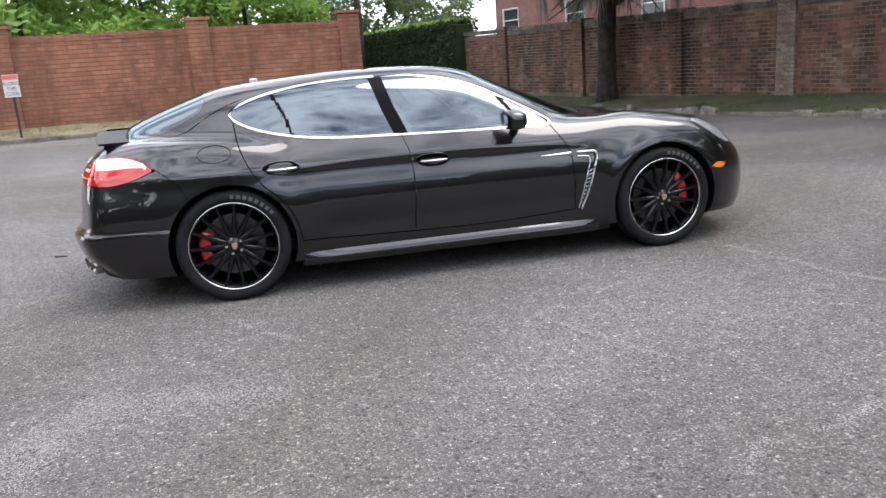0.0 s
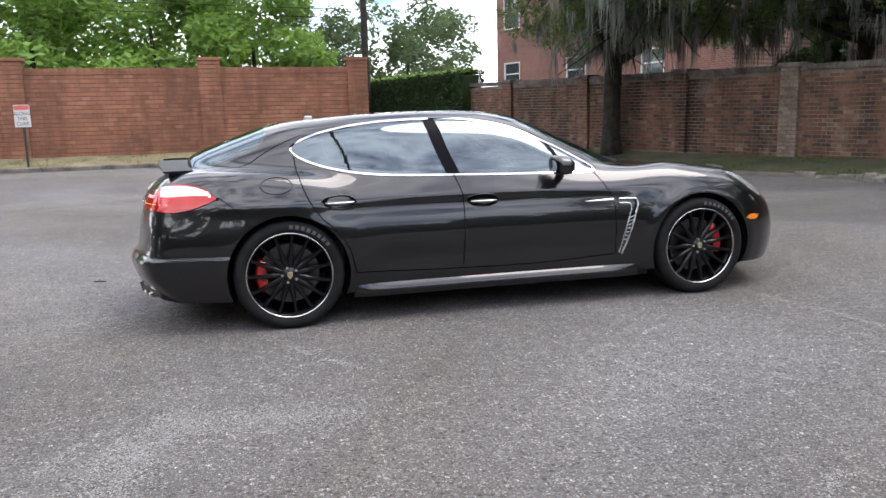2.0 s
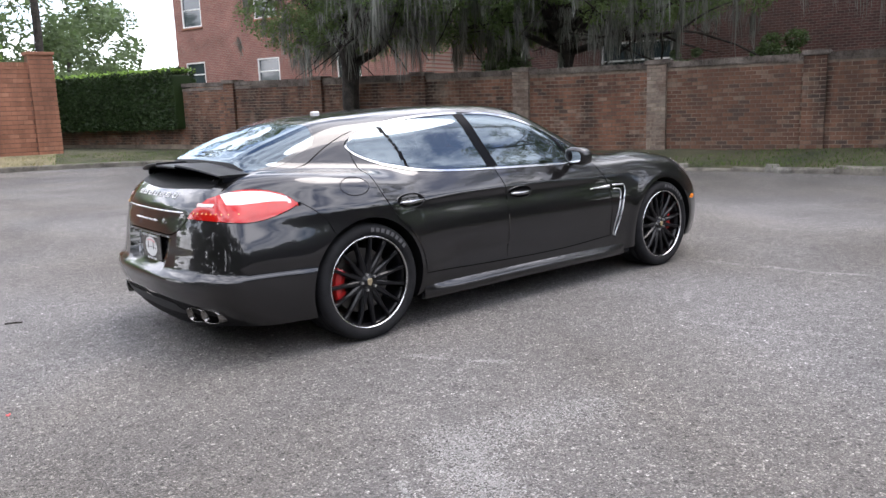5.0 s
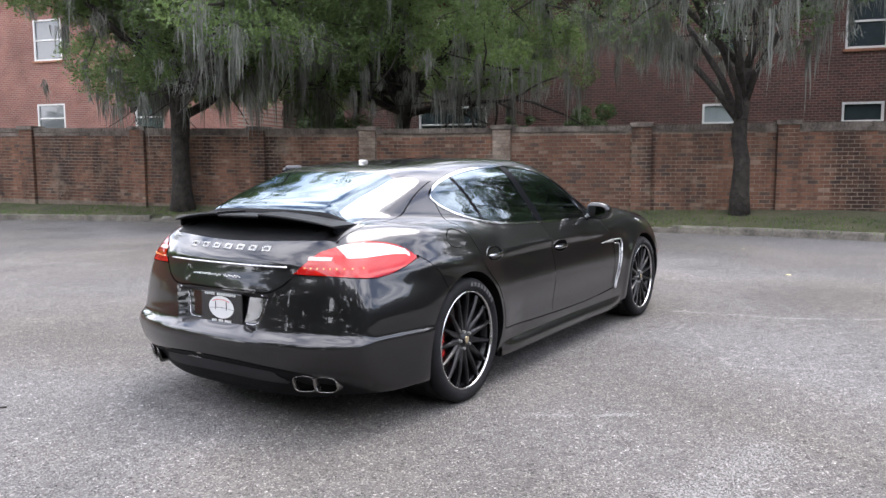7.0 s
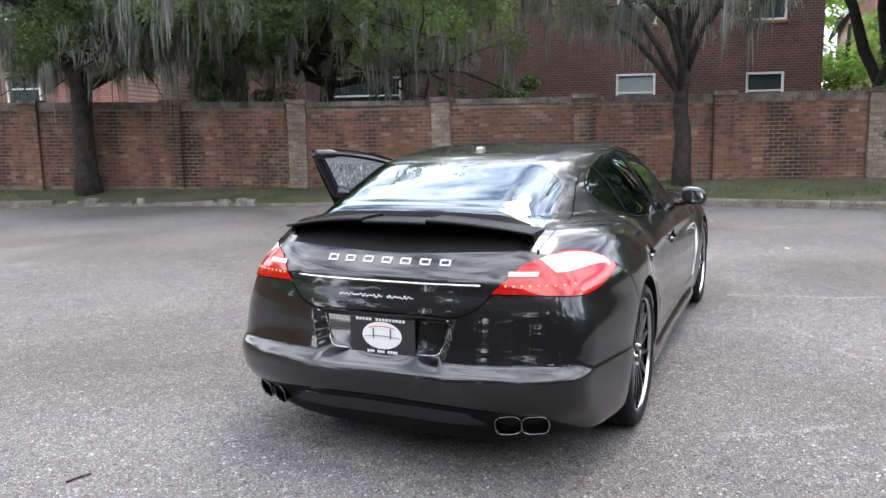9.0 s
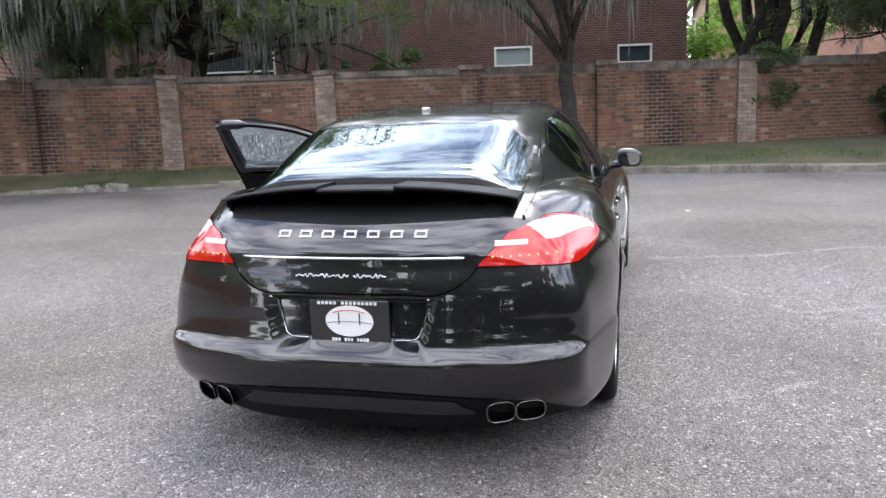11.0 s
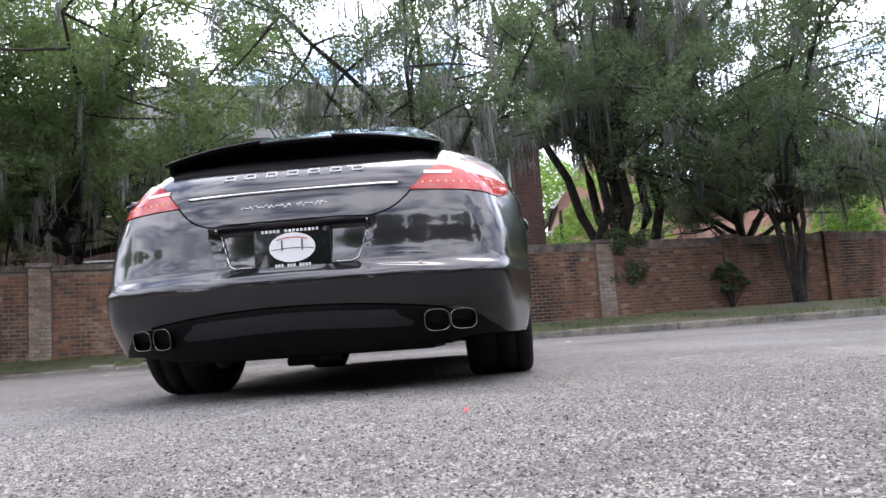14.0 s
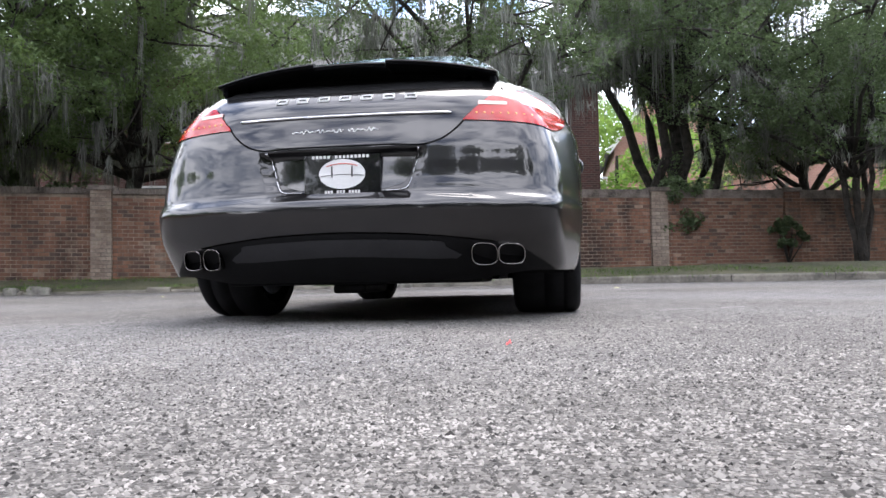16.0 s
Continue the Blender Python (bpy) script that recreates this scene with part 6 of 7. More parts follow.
for s, sgn in ((right, -1), (left, 1)):
    one = (s,)
    d2 = shell_part("rear_door", one, [PAINT], MAT["paint"], car, keep=in_rear)
    shell_part("side_window", one, [GLASS], MAT["glass"], d2, "tinted side window", keep=in_rear).visible_shadow = False
    shell_part("window_pillar", one, [PILLAR], MAT["pillar_black"], d2, offset=0.003, keep=lambda c: in_rear(c) & (c[:, 0] > -0.8))
    shell_part("glass_divider", one, [PILLAR], MAT["pillar_black"], d2, offset=0.003, keep=lambda c: in_rear(c) & (c[:, 0] < -0.8))
    shell_part("window_trim", one, [TRIM], MAT["chrome"], d2, "bright window trim", offset=0.004, keep=in_rear)
    swing = None
    if sgn > 0:
        hinge = Vector((0.74, 0.90, 0))
        swing = Matrix.Translation(hinge + Vector((0, 0, 0.015))) @ Matrix.Rotation(radians(-64.5), 4, "Z") @ Matrix.Translation(-hinge)
    d1 = shell_part("front_door", one, [PAINT], MAT["paint"], car, "driver's door standing open" if sgn > 0 else "", keep=in_front, move=swing)
    shell_part("side_window", one, [GLASS], MAT["clear_glass"], d1, "tinted side window", keep=in_front, move=swing).visible_shadow = False
    shell_part("window_pillar", one, [PILLAR], MAT["pillar_black"], d1, offset=0.003, keep=lambda c: in_front(c) & (c[:, 0] < 0.0), move=swing)
    shell_part("glass_divider", one, [PILLAR], MAT["pillar_black"], d1, offset=0.003, keep=lambda c: in_front(c) & (c[:, 0] > 0.0), move=swing)
    shell_part("window_trim", one, [TRIM], MAT["chrome"], d1, "bright window trim", offset=0.004, keep=in_front, move=swing)
    if sgn > 0:
        ring = closed_spline([(-0.425, 1.25), (-0.41, 1.262), (-0.2, 1.255), (0.08, 1.20), (0.36, 1.083), (0.57, 0.965), (0.585, 0.942), (0.50, 0.935), (0.1, 0.94), (-0.26, 0.945), (-0.31, 0.955), (-0.36, 1.08)], 5)
        wide = np.where(ring[:, 0] < -0.25, 0.034, 0.018)
        v, f = tube([swing @ Vector((x, skin_y(x, z, 1) - 0.03, z)) for x, z in ring], wide, 12, closed=True)
        raw("window_frame", v, f, MAT["door_frame"], d1, "dark inner frame of the door window", smooth=True)
        shell_part("door_lining", one, [PAINT, PILLAR, TRIM], MAT["matt_black"], d1, "black inner lining", offset=-0.05, keep=in_front, move=swing)
    shell_part("trim_corner", one, [TRIM], MAT["chrome"], car, offset=0.004, keep=lambda c: elsewhere(c) & (c[:, 0] < 0.9) & (c[:, 0] > 0.45))
    DOORS[sgn, 0], DOORS[sgn, 1] = d2, d1
    lampq = LAMPS[sgn] = shell_part("tail_lamp", one, [TAIL], MAT["red_lens"], car, "red tail lamp lens", offset=0.004)
    shell_part("clear_lens", one, [CLEAR], MAT["clear_lens"], lampq, "pale clear lens", offset=0.004)
    VENTS[sgn] = shell_part("side_vent", one, [VENT], MAT["gloss_black"], car, "black side vent", offset=-0.012)
    shell_part("side_marker", one, [MARKER], MAT["amber"], car, "lit amber side marker", offset=0.004)
    shell_part("headlamp", one, [LAMP], MAT["head_lens"], car, "clear headlamp", offset=0.003)
shell_part("spoiler_bay", both, [BAY], MAT["matt_black"], hatch, "black bay under the spoiler", offset=0.001)
shell_part("rear_valance", both, [VALANCE], MAT["matt_black"], car, "black lower valance, carried over the painted corners as their shade")
shell_part("lower_rear_panel", both, [DIFF], MAT["grey_plastic"], car, "dark grey plastic panel between the tailpipes", offset=0.003)
shell_part("air_intake", both, [LOWGRILLE], MAT["matt_black"], car, offset=-0.03)


def rear_x(y, z):
    lo, hi = -2.6, -1.6
    for _ in range(40):
        m = (lo + hi) / 2
        if skin(np.array([m, y, z])) > 0:
            lo = m
        else:
            hi = m
    return hi


def lathe(profile, n=48, flip=False):
    """Points and faces of a ring swept round the y axis; profile rows are radius and y."""
    k = len(profile)
    v = [(r * math.cos(2 * math.pi * i / n), a, r * math.sin(2 * math.pi * i / n)) for i in range(n) for r, a in profile]
    f = [(i * k + j, i * k + j + 1, ((i + 1) % n) * k + j + 1, ((i + 1) % n) * k + j) for i in range(n) for j in range(k - 1)]
    return v, [q[::-1] for q in f] if flip else f


MAT["lamp_dot"] = material("lamp_dot_pale", (0.75, 0.42, 0.14), rough=0.3, vary=0.1)
MAT["lamp_bar"] = material("lamp_bar_pale", (0.62, 0.40, 0.37), rough=0.3, vary=0.08)
MAT["mirror"] = material("mirror_glass", (0.45, 0.47, 0.49), rough=0.02, metal=1.0, vary=0.02)


# ---- wheels: axis along y, outer face towards -y ----
def wheel_parts(wheel, wide, caliper_from, caliper_to):
    h = wide
    tyre = [(0.268, 0.012), (0.274, -0.004), (0.290, -0.014), (0.312, -0.016), (0.330, -0.008), (0.342, 0.008), (0.3465, 0.03), (0.3465, 0.055), (0.341, 0.058), (0.341, 0.064), (0.3465, 0.067), (0.3465, h / 2), (0.341, h / 2 + 0.003), (0.341, h / 2 + 0.009), (0.3465, h / 2 + 0.012), (0.3465, h - 0.03), (0.340, h - 0.006), (0.315, h + 0.01), (0.28, h)]
    v, f = lathe(tyre, 64)
    t = raw("tyre", v, f, MAT["rubber"], wheel, "black low-profile tyre", smooth=True)
    for a0, a1 in ((38, 86),):  # worn raised lettering as plain marks
        for k in range(8):
            a = radians(a0 + (a1 - a0) * k / 7)
            m = Matrix.Translation((0.309 * math.cos(a), -0.0165, 0.309 * math.sin(a))) @ Matrix.Rotation(math.pi / 2 - a, 4, "Y")
            boxed("mark", (-0.011, -0.001, -0.012), (0.011, 0.001, 0.012), MAT["tyre_mark"], wheel, bevel=0.0, m=m)
    v, f = lathe([(0.262, 0.009), (0.2625, 0.002), (0.2655, -0.006), (0.2715, -0.007), (0.2745, -0.001), (0.2745, 0.012)], 72)
    rim = raw("rim", v, f, MAT["rim_lip"], wheel, "machined bright rim edge", smooth=True)
    v, f = lathe([(0.262, 0.025), (0.252, 0.035), (0.245, 0.09), (0.235, 0.2), (0.235, h - 0.02)], 48)
    raw("barrel", v, f, MAT["spoke_black"], wheel, smooth=True)
    # one spoke, then repeats on the same mesh
    sec, sv, sf = 9, [], []
    for i in range(sec):
        u = i / (sec - 1)
        r = 0.045 + (0.258 - 0.045) * u
        w = 0.017 * (1 - u) ** 1.5 + 0.0075 + 0.006 * max(0, u - 0.8) * 5
        y = 0.020 - 0.018 * math.sin(u * math.pi * 0.55) + 0.006 * u
        for dx, dy in ((-w, 0.036), (-w, 0.010), (-w * 0.45, 0.0), (w * 0.45, 0.0), (w, 0.010), (w, 0.036)):
            sv.append((dx, y + dy, r))
    for i in range(sec - 1):
        for j in range(6):
            j2 = (j + 1) % 6
            sf.append((i * 6 + j, i * 6 + j2, (i + 1) * 6 + j2, (i + 1) * 6 + j))
    first = None
    for k in range(15):
        if first is None:
            first = raw("spoke", sv, sf, MAT["spoke_black"], wheel, "gloss black spoke")
            ob = first
        else:
            ob = new("spoke", first.data)
            ob.parent = wheel
        ob.matrix_local = Matrix.Rotation(2 * math.pi * (k + 0.25) / 15, 4, "Y")
    v, f = lathe([(0.0, 0.004), (0.022, 0.004), (0.028, 0.008), (0.034, 0.016), (0.060, 0.022), (0.068, 0.034), (0.068, 0.06)], 32)
    cap = raw("hub", v, f, MAT["spoke_black"], wheel, smooth=True)
    for k in range(5):
        a = 2 * math.pi * (k + 0.5) / 5
        m = Matrix.Translation((0.048 * math.cos(a), 0.016, 0.048 * math.sin(a)))
        bm = bmesh.new()
        bmesh.ops.create_cone(bm, cap_ends=True, segments=8, radius1=0.010, radius2=0.008, depth=0.022, matrix=m @ Matrix.Rotation(math.pi / 2, 4, "X"))
        part("wheel_bolt", bm, MAT["satin"], wheel)
    shield = closed_spline([(0, 0.021), (0.016, 0.018), (0.017, 0.0), (0.010, -0.014), (0, -0.021), (-0.010, -0.014), (-0.017, 0.0), (-0.016, 0.018)], 3)
    sv = [(a, 0.0035, b) for a, b in shield] + [(a * 0.9, 0.0005, b * 0.9) for a, b in shield]
    n = len(shield)
    sf = [(i, (i + 1) % n, n + (i + 1) % n, n + i) for i in range(n)] + [tuple(range(n, 2 * n))]
    raw("badge", sv, sf, MAT["gold"], wheel, "small gold badge")
    v, f = lathe([(0.07, 0.095), (0.19, 0.095), (0.192, 0.10), (0.192, 0.125), (0.07, 0.125)], 48)
    raw("brake_disc", v, f, MAT["disc"], wheel, "grey steel brake disc", smooth=False)
    cv, cf = [], []
    arcs = np.radians(np.linspace(caliper_from, caliper_to, 12))
    prof = ((0.135, 0.085), (0.142, 0.060), (0.170, 0.052), (0.200, 0.058), (0.212, 0.075), (0.212, 0.14), (0.135, 0.14))
    for i, a in enumerate(arcs):
        q = 0.9 if i in (0, 11) else 1.0
        for r, y in prof:
            cv.append((r * math.cos(a), 0.1 + (y - 0.1) * q, r * math.sin(a)))
    k = len(prof)
    for i in range(len(arcs) - 1):
        for j in range(k):
            j2 = (j + 1) % k
            cf.append((i * k + j, (i + 1) * k + j, (i + 1) * k + j2, i * k + j2))
    cf += [tuple(range(k)), tuple((len(arcs) - 1) * k + j for j in range(k))[::-1]]
    raw("brake_caliper", cv, cf, MAT["caliper"], wheel, "red brake caliper", smooth=False)


MAT["gold"] = material("badge_gold", (0.50, 0.42, 0.28), rough=0.3, metal=0.8, vary=0.2, scale=60)
MAT["tyre_mark"] = material("tyre_mark", (0.06, 0.06, 0.062), rough=0.7, vary=0.2, scale=30)
for nm, x0, wide, c0, c1 in (("rear", -1.45, 0.285, 150, 212), ("front", 1.45, 0.255, -20, 48)):
    for side in (-1, 1):
        w = empty("wheel")
        w.parent = car
        wheel_parts(w, wide, c0, c1) if side < 0 else wheel_parts(w, wide, 180 - c1, 180 - c0)
        w.matrix_local = pose(x0, side * 0.905, 0.345, 0, 0, 0 if side < 0 else 180)
    for side in (-1, 1):
        # wheel well: from the arch's edge inwards
        ang = np.radians(np.linspace(-28, 208, 60))
        v, f = [], []
        for a in ang:
            x, z = x0 + 0.3835 * math.cos(a), 0.345 + 0.3835 * math.sin(a)
            zz = max(z, 0.19)
            yo = skin_y(x, zz, side)
            v += [(x, yo, zz), (x, yo - side * 0.012, zz - 0.001), (x, side * 0.55, zz)]
        for i in range(len(ang) - 1):
            for j in range(2):
                f.append((i * 3 + j, i * 3 + j + 1, (i + 1) * 3 + j + 1, (i + 1) * 3 + j))
        b = len(v)
        v += [(x0 + 0.3835 * math.cos(a), side * 0.55, max(0.345 + 0.3835 * math.sin(a), 0.19)) for a in ang]
        f.append(tuple(range(b, b + len(ang))))
        raw("wheel_well", v, f, MAT["matt_black"], car, "black wheel well")

# ---- underside and sills ----
boxed("rear_floor", (-2.24, -0.52, 0.155), (-1.72, 0.52, 0.19), MAT["matt_black"], car, bevel=0.012)
boxed("floor_pan", (-1.71, -0.55, 0.165), (2.15, 0.55, 0.20), MAT["matt_black"], car, bevel=0.01)
for side in (-1, 1):
    bm = bmesh.new()
    box(bm, (-1.05, min(side * 0.5, side * 0.88), 0.165), (1.05, max(side * 0.5, side * 0.88), 0.215), 0.008)
    part("under_sill", bm, MAT["matt_black"], car)
    v, f, n = [], [], 30
    for i in range(n + 1):
        u = i / n
        x = -1.04 + 2.0 * u
        fade = min(1.0, min(u, 1 - u) * 9) ** 0.7
        y0 = abs(skin_y(x, 0.26)) - 0.004
        o = 0.030 * fade
        for dy, z in ((0.0, 0.255), (o * 0.35, 0.242), (o, 0.218), (o * 1.05, 0.205), (o * 0.7, 0.168), (-0.05, 0.160)):
            v.append((x, side * (y0 + dy), z))
    for i in range(n):
        for j in range(5):
            q = (i * 6 + j, i * 6 + j + 1, (i + 1) * 6 + j + 1, (i + 1) * 6 + j)
            f.append(q if side > 0 else q[::-1])
    raw("sill", v, f, MAT["paint"], car, "painted sill that catches the light", smooth=True)
# exhaust box and rear suspension seen from below
bm = bmesh.new()
box(bm, (-2.2, -0.42, 0.19), (-1.85, 0.42, 0.32), 0.04)
part("exhaust_silencer", bm, MAT["matt_black"], car)
bm = bmesh.new()
box(bm, (-2.12, -0.02, 0.118), (-1.7, 0.12, 0.16), 0.012)
part("tow_guard", bm, MAT["matt_black"], car)

# ---- tailpipes ----
def tailpipe(cy, cz, wy, hz):
    n = 32
    v, f = [], []
    end = rear_x(cy, cz + 0.03) - 0.004
    rows = ((end + 0.26, 0.94), (end + 0.012, 1.0), (end, 1.0), (end - 0.003, 0.97), (end + 0.002, 0.915), (end + 0.03, 0.89))
    lean = 0.55 * math.copysign(1, cy)
    for x, k in rows:
        for i in range(n):
            a = 2 * math.pi * i / n
            c, s_ = math.cos(a), math.sin(a)
            yy = math.copysign(abs(c) ** 0.62, c) * wy / 2 * k
            zz = math.copysign(abs(s_) ** 0.68, s_) * hz / 2 * k
            v.append((x + (lean * yy - 0.25 * zz) * (x < end + 0.1), cy + yy, cz + zz))
    for r in range(len(rows) - 1):
        for i in range(n):
            i2 = (i + 1) % n
            f.append((r * n + i, r * n + i2, (r + 1) * n + i2, (r + 1) * n + i))
    p = raw("tailpipe", v, f, MAT["pipe"], car, "oval steel tailpipe", smooth=True)
    raw("soot", [(vv[0] + 0.004, vv[1], vv[2]) for vv in v[-n:]], [tuple(range(n))], MAT["soot"], p, "sooty inside")


for side in (-1, 1):
    tailpipe(side * 0.545, 0.262, 0.096, 0.084)
    tailpipe(side * 0.645, 0.262, 0.100, 0.080)

# ---- spoiler ----
MAT["handle"] = material("polished_handle", (0.30, 0.30, 0.31), rough=0.12, metal=1.0, vary=0.1, scale=20)
def blade(name, y0, y1, lift, parent):
    v, f, n = [], [], 24
    prof = ((-2.262, 0.002), (-2.258, 0.008), (-2.20, 0.010), (-2.10, 0.009), (-2.02, 0.004), (-2.0, -0.003), (-2.03, -0.009), (-2.15, -0.011), (-2.25, -0.008))
    k = len(prof)
    for i in range(n + 1):
        y = y0 + (y1 - y0) * i / n
        q = abs(y) / 0.59
        for x, z in prof:
            v.append((x * (1 - 0.0) + 0.055 * q**2.4 + 0.02 * q, y, z * (1 - 0.25 * q**4) + lift + 1.042 - 0.052 * q**2.2))
    for i in range(n):
        for j in range(k):
            j2 = (j + 1) % k
            f.append((i * k + j, i * k + j2, (i + 1) * k + j2, (i + 1) * k + j))
    f += [tuple(range(k))[::-1], tuple(n * k + j for j in range(k))]
    return raw(name, v, f, MAT["spoiler_black"], parent, "thin black spoiler blade", smooth=False)


blade("spoiler_blade", -0.15, 0.15, 0.0, hatch)
blade("spoiler_wing", 0.150, 0.592, 0.012, hatch)
blade("spoiler_wing", -0.592, -0.150, 0.012, hatch)
for side in (-1, 1):
    bm = bmesh.new()
    box(bm, (-2.155, side * 0.574 - 0.014, 0.966), (-1.985, side * 0.574 + 0.014, 1.000), 0.010)
    part("spoiler_end", bm, MAT["pillar_black"], hatch, "black end of the spoiler")
    # bright strut stands in for white sky reflections on the body here
    v, f = tube([(-2.19, side * 0.44, 0.945), (-2.15, side * 0.46, 0.972), (-2.12, side * 0.475, 0.995)], (0.010, 0.013, 0.012), 10)
    raw("spoiler_strut", v, f, MAT["handle"], hatch, "bright strut in place of sky reflections under the spoiler", smooth=True)

# ---- rear badges, plate and trims ----
v, f = tube([(rear_x(y, 0.812) - 0.004, y, 0.812) for y in np.linspace(-0.425, 0.425, 40)], 0.0055, 8)
raw("tailgate_strip", v, f, MAT["chrome"], hatch, "slim bright strip", smooth=True)
for k in range(7):
    y = 0.262 - k * 0.0875
    for lo, hi in (((-0.023, -0.012), (0.023, -0.006)), ((-0.023, 0.006), (0.023, 0.012)), ((-0.023, -0.006), (-0.017, 0.006)), ((0.017, -0.006), (0.023, 0.006))):
        yy = y - (lo[0] + hi[0]) / 2
        zz = 0.893 + (lo[1] + hi[1]) / 2
        xx = rear_x(yy, zz)
        boxed("badge_mark", (xx - 0.006, y - hi[0], 0.893 + lo[1]), (xx + 0.012, y - lo[0], 0.893 + hi[1]), MAT["letter"], hatch)
for a, b in ((0.198, -0.009), (-0.028, -0.148)):
    ys = np.linspace(a, b, 90)
    v, f = tube([(rear_x(y, 0.752) - 0.003, y, 0.752 + (0.0045 + 0.003 * math.sin(y * 97)) * math.sin((y - a) * 290 + 0.8 * math.sin(y * 160))) for y in ys], 0.0017, 5)
    raw("script_badge", v, f, MAT["letter"], hatch, "small bright script mark", smooth=True)
# the plate's panel between the bright trims
bv, bf = [], []
for i, z in enumerate(np.linspace(0.524, 0.648, 9)):
    half = 0.250 + 0.30 * (z - 0.536) - 0.03 * math.exp(-(z - 0.536) / 0.012)
    for y in np.linspace(-half, half, 25):
        bv.append((rear_x(y, z) - 0.0025, y, z))
for i in range(8):
    for k in range(24):
        q = i * 25 + k
        bf.append((q, q + 25, q + 26, q + 1))
raw("plate_panel", bv, bf, MAT["gloss_black"], car, "gloss black panel behind the plate", smooth=True)
px = min(rear_x(0.0, z) for z in np.linspace(0.56, 0.64, 12)) - 0.017
plate = boxed("number_plate", (px, -0.153, 0.505), (px + 0.012, 0.153, 0.662), MAT["gloss_black"], car, "black dealer plate with a white oval", bevel=0.004)
oval = [(0.092 * math.cos(a), 0.058 * math.sin(a)) for a in np.linspace(0, 2 * math.pi, 48, endpoint=False)]
raw("white_oval", [(px - 0.0015, y, 0.584 + z) for y, z in oval], [tuple(range(48))], MAT["plate_white"], plate, "white oval")
for y in (0.04, -0.04):
    boxed("dark_bar", (px - 0.004, y - 0.0025, 0.571), (px - 0.002, y + 0.0025, 0.614), MAT["ink"], plate)
v, f = tube([(px - 0.002, y, 0.578 - 0.9 * y * y + 0.004) for y in np.linspace(-0.085, 0.085, 20)], 0.0012, 5)
raw("thin_arc", v, f, MAT["ink"], plate)
v, f = tube([(px - 0.002, y, 0.624 - 2.6 * y * y) for y in np.linspace(-0.062, 0.062, 16)], 0.0022, 5)
raw("arc_mark", v, f, MAT["sign_red"], plate, "faded red mark")
for k in range(15):
    if k != 5:
        boxed("light_mark", (px - 0.003, 0.115 - k * 0.0155 - 0.005, 0.645), (px - 0.001, 0.115 - k * 0.0155 + 0.005, 0.656), MAT["plate_white"], plate)
for k in range(12):
    if k not in (3, 7):
        boxed("light_mark", (px - 0.003, 0.066 - k * 0.012 - 0.004, 0.508), (px - 0.001, 0.066 - k * 0.012 + 0.004, 0.520), MAT["plate_white"], plate)
for side in (-1, 1):
    pts = [(0.302, 0.672), (0.284, 0.61), (0.266, 0.550), (0.254, 0.526), (0.234, 0.517), (0.205, 0.515), (0.165, 0.515)]
    pts = smooth_line(pts, 4)
    v, f = tube([(rear_x(side * y, z) - 0.003, side * y, z) for y, z in pts], 0.0045, 6)
    raw("bay_trim", v, f, MAT["handle"], car, "bright edge of the plate bay", smooth=True)

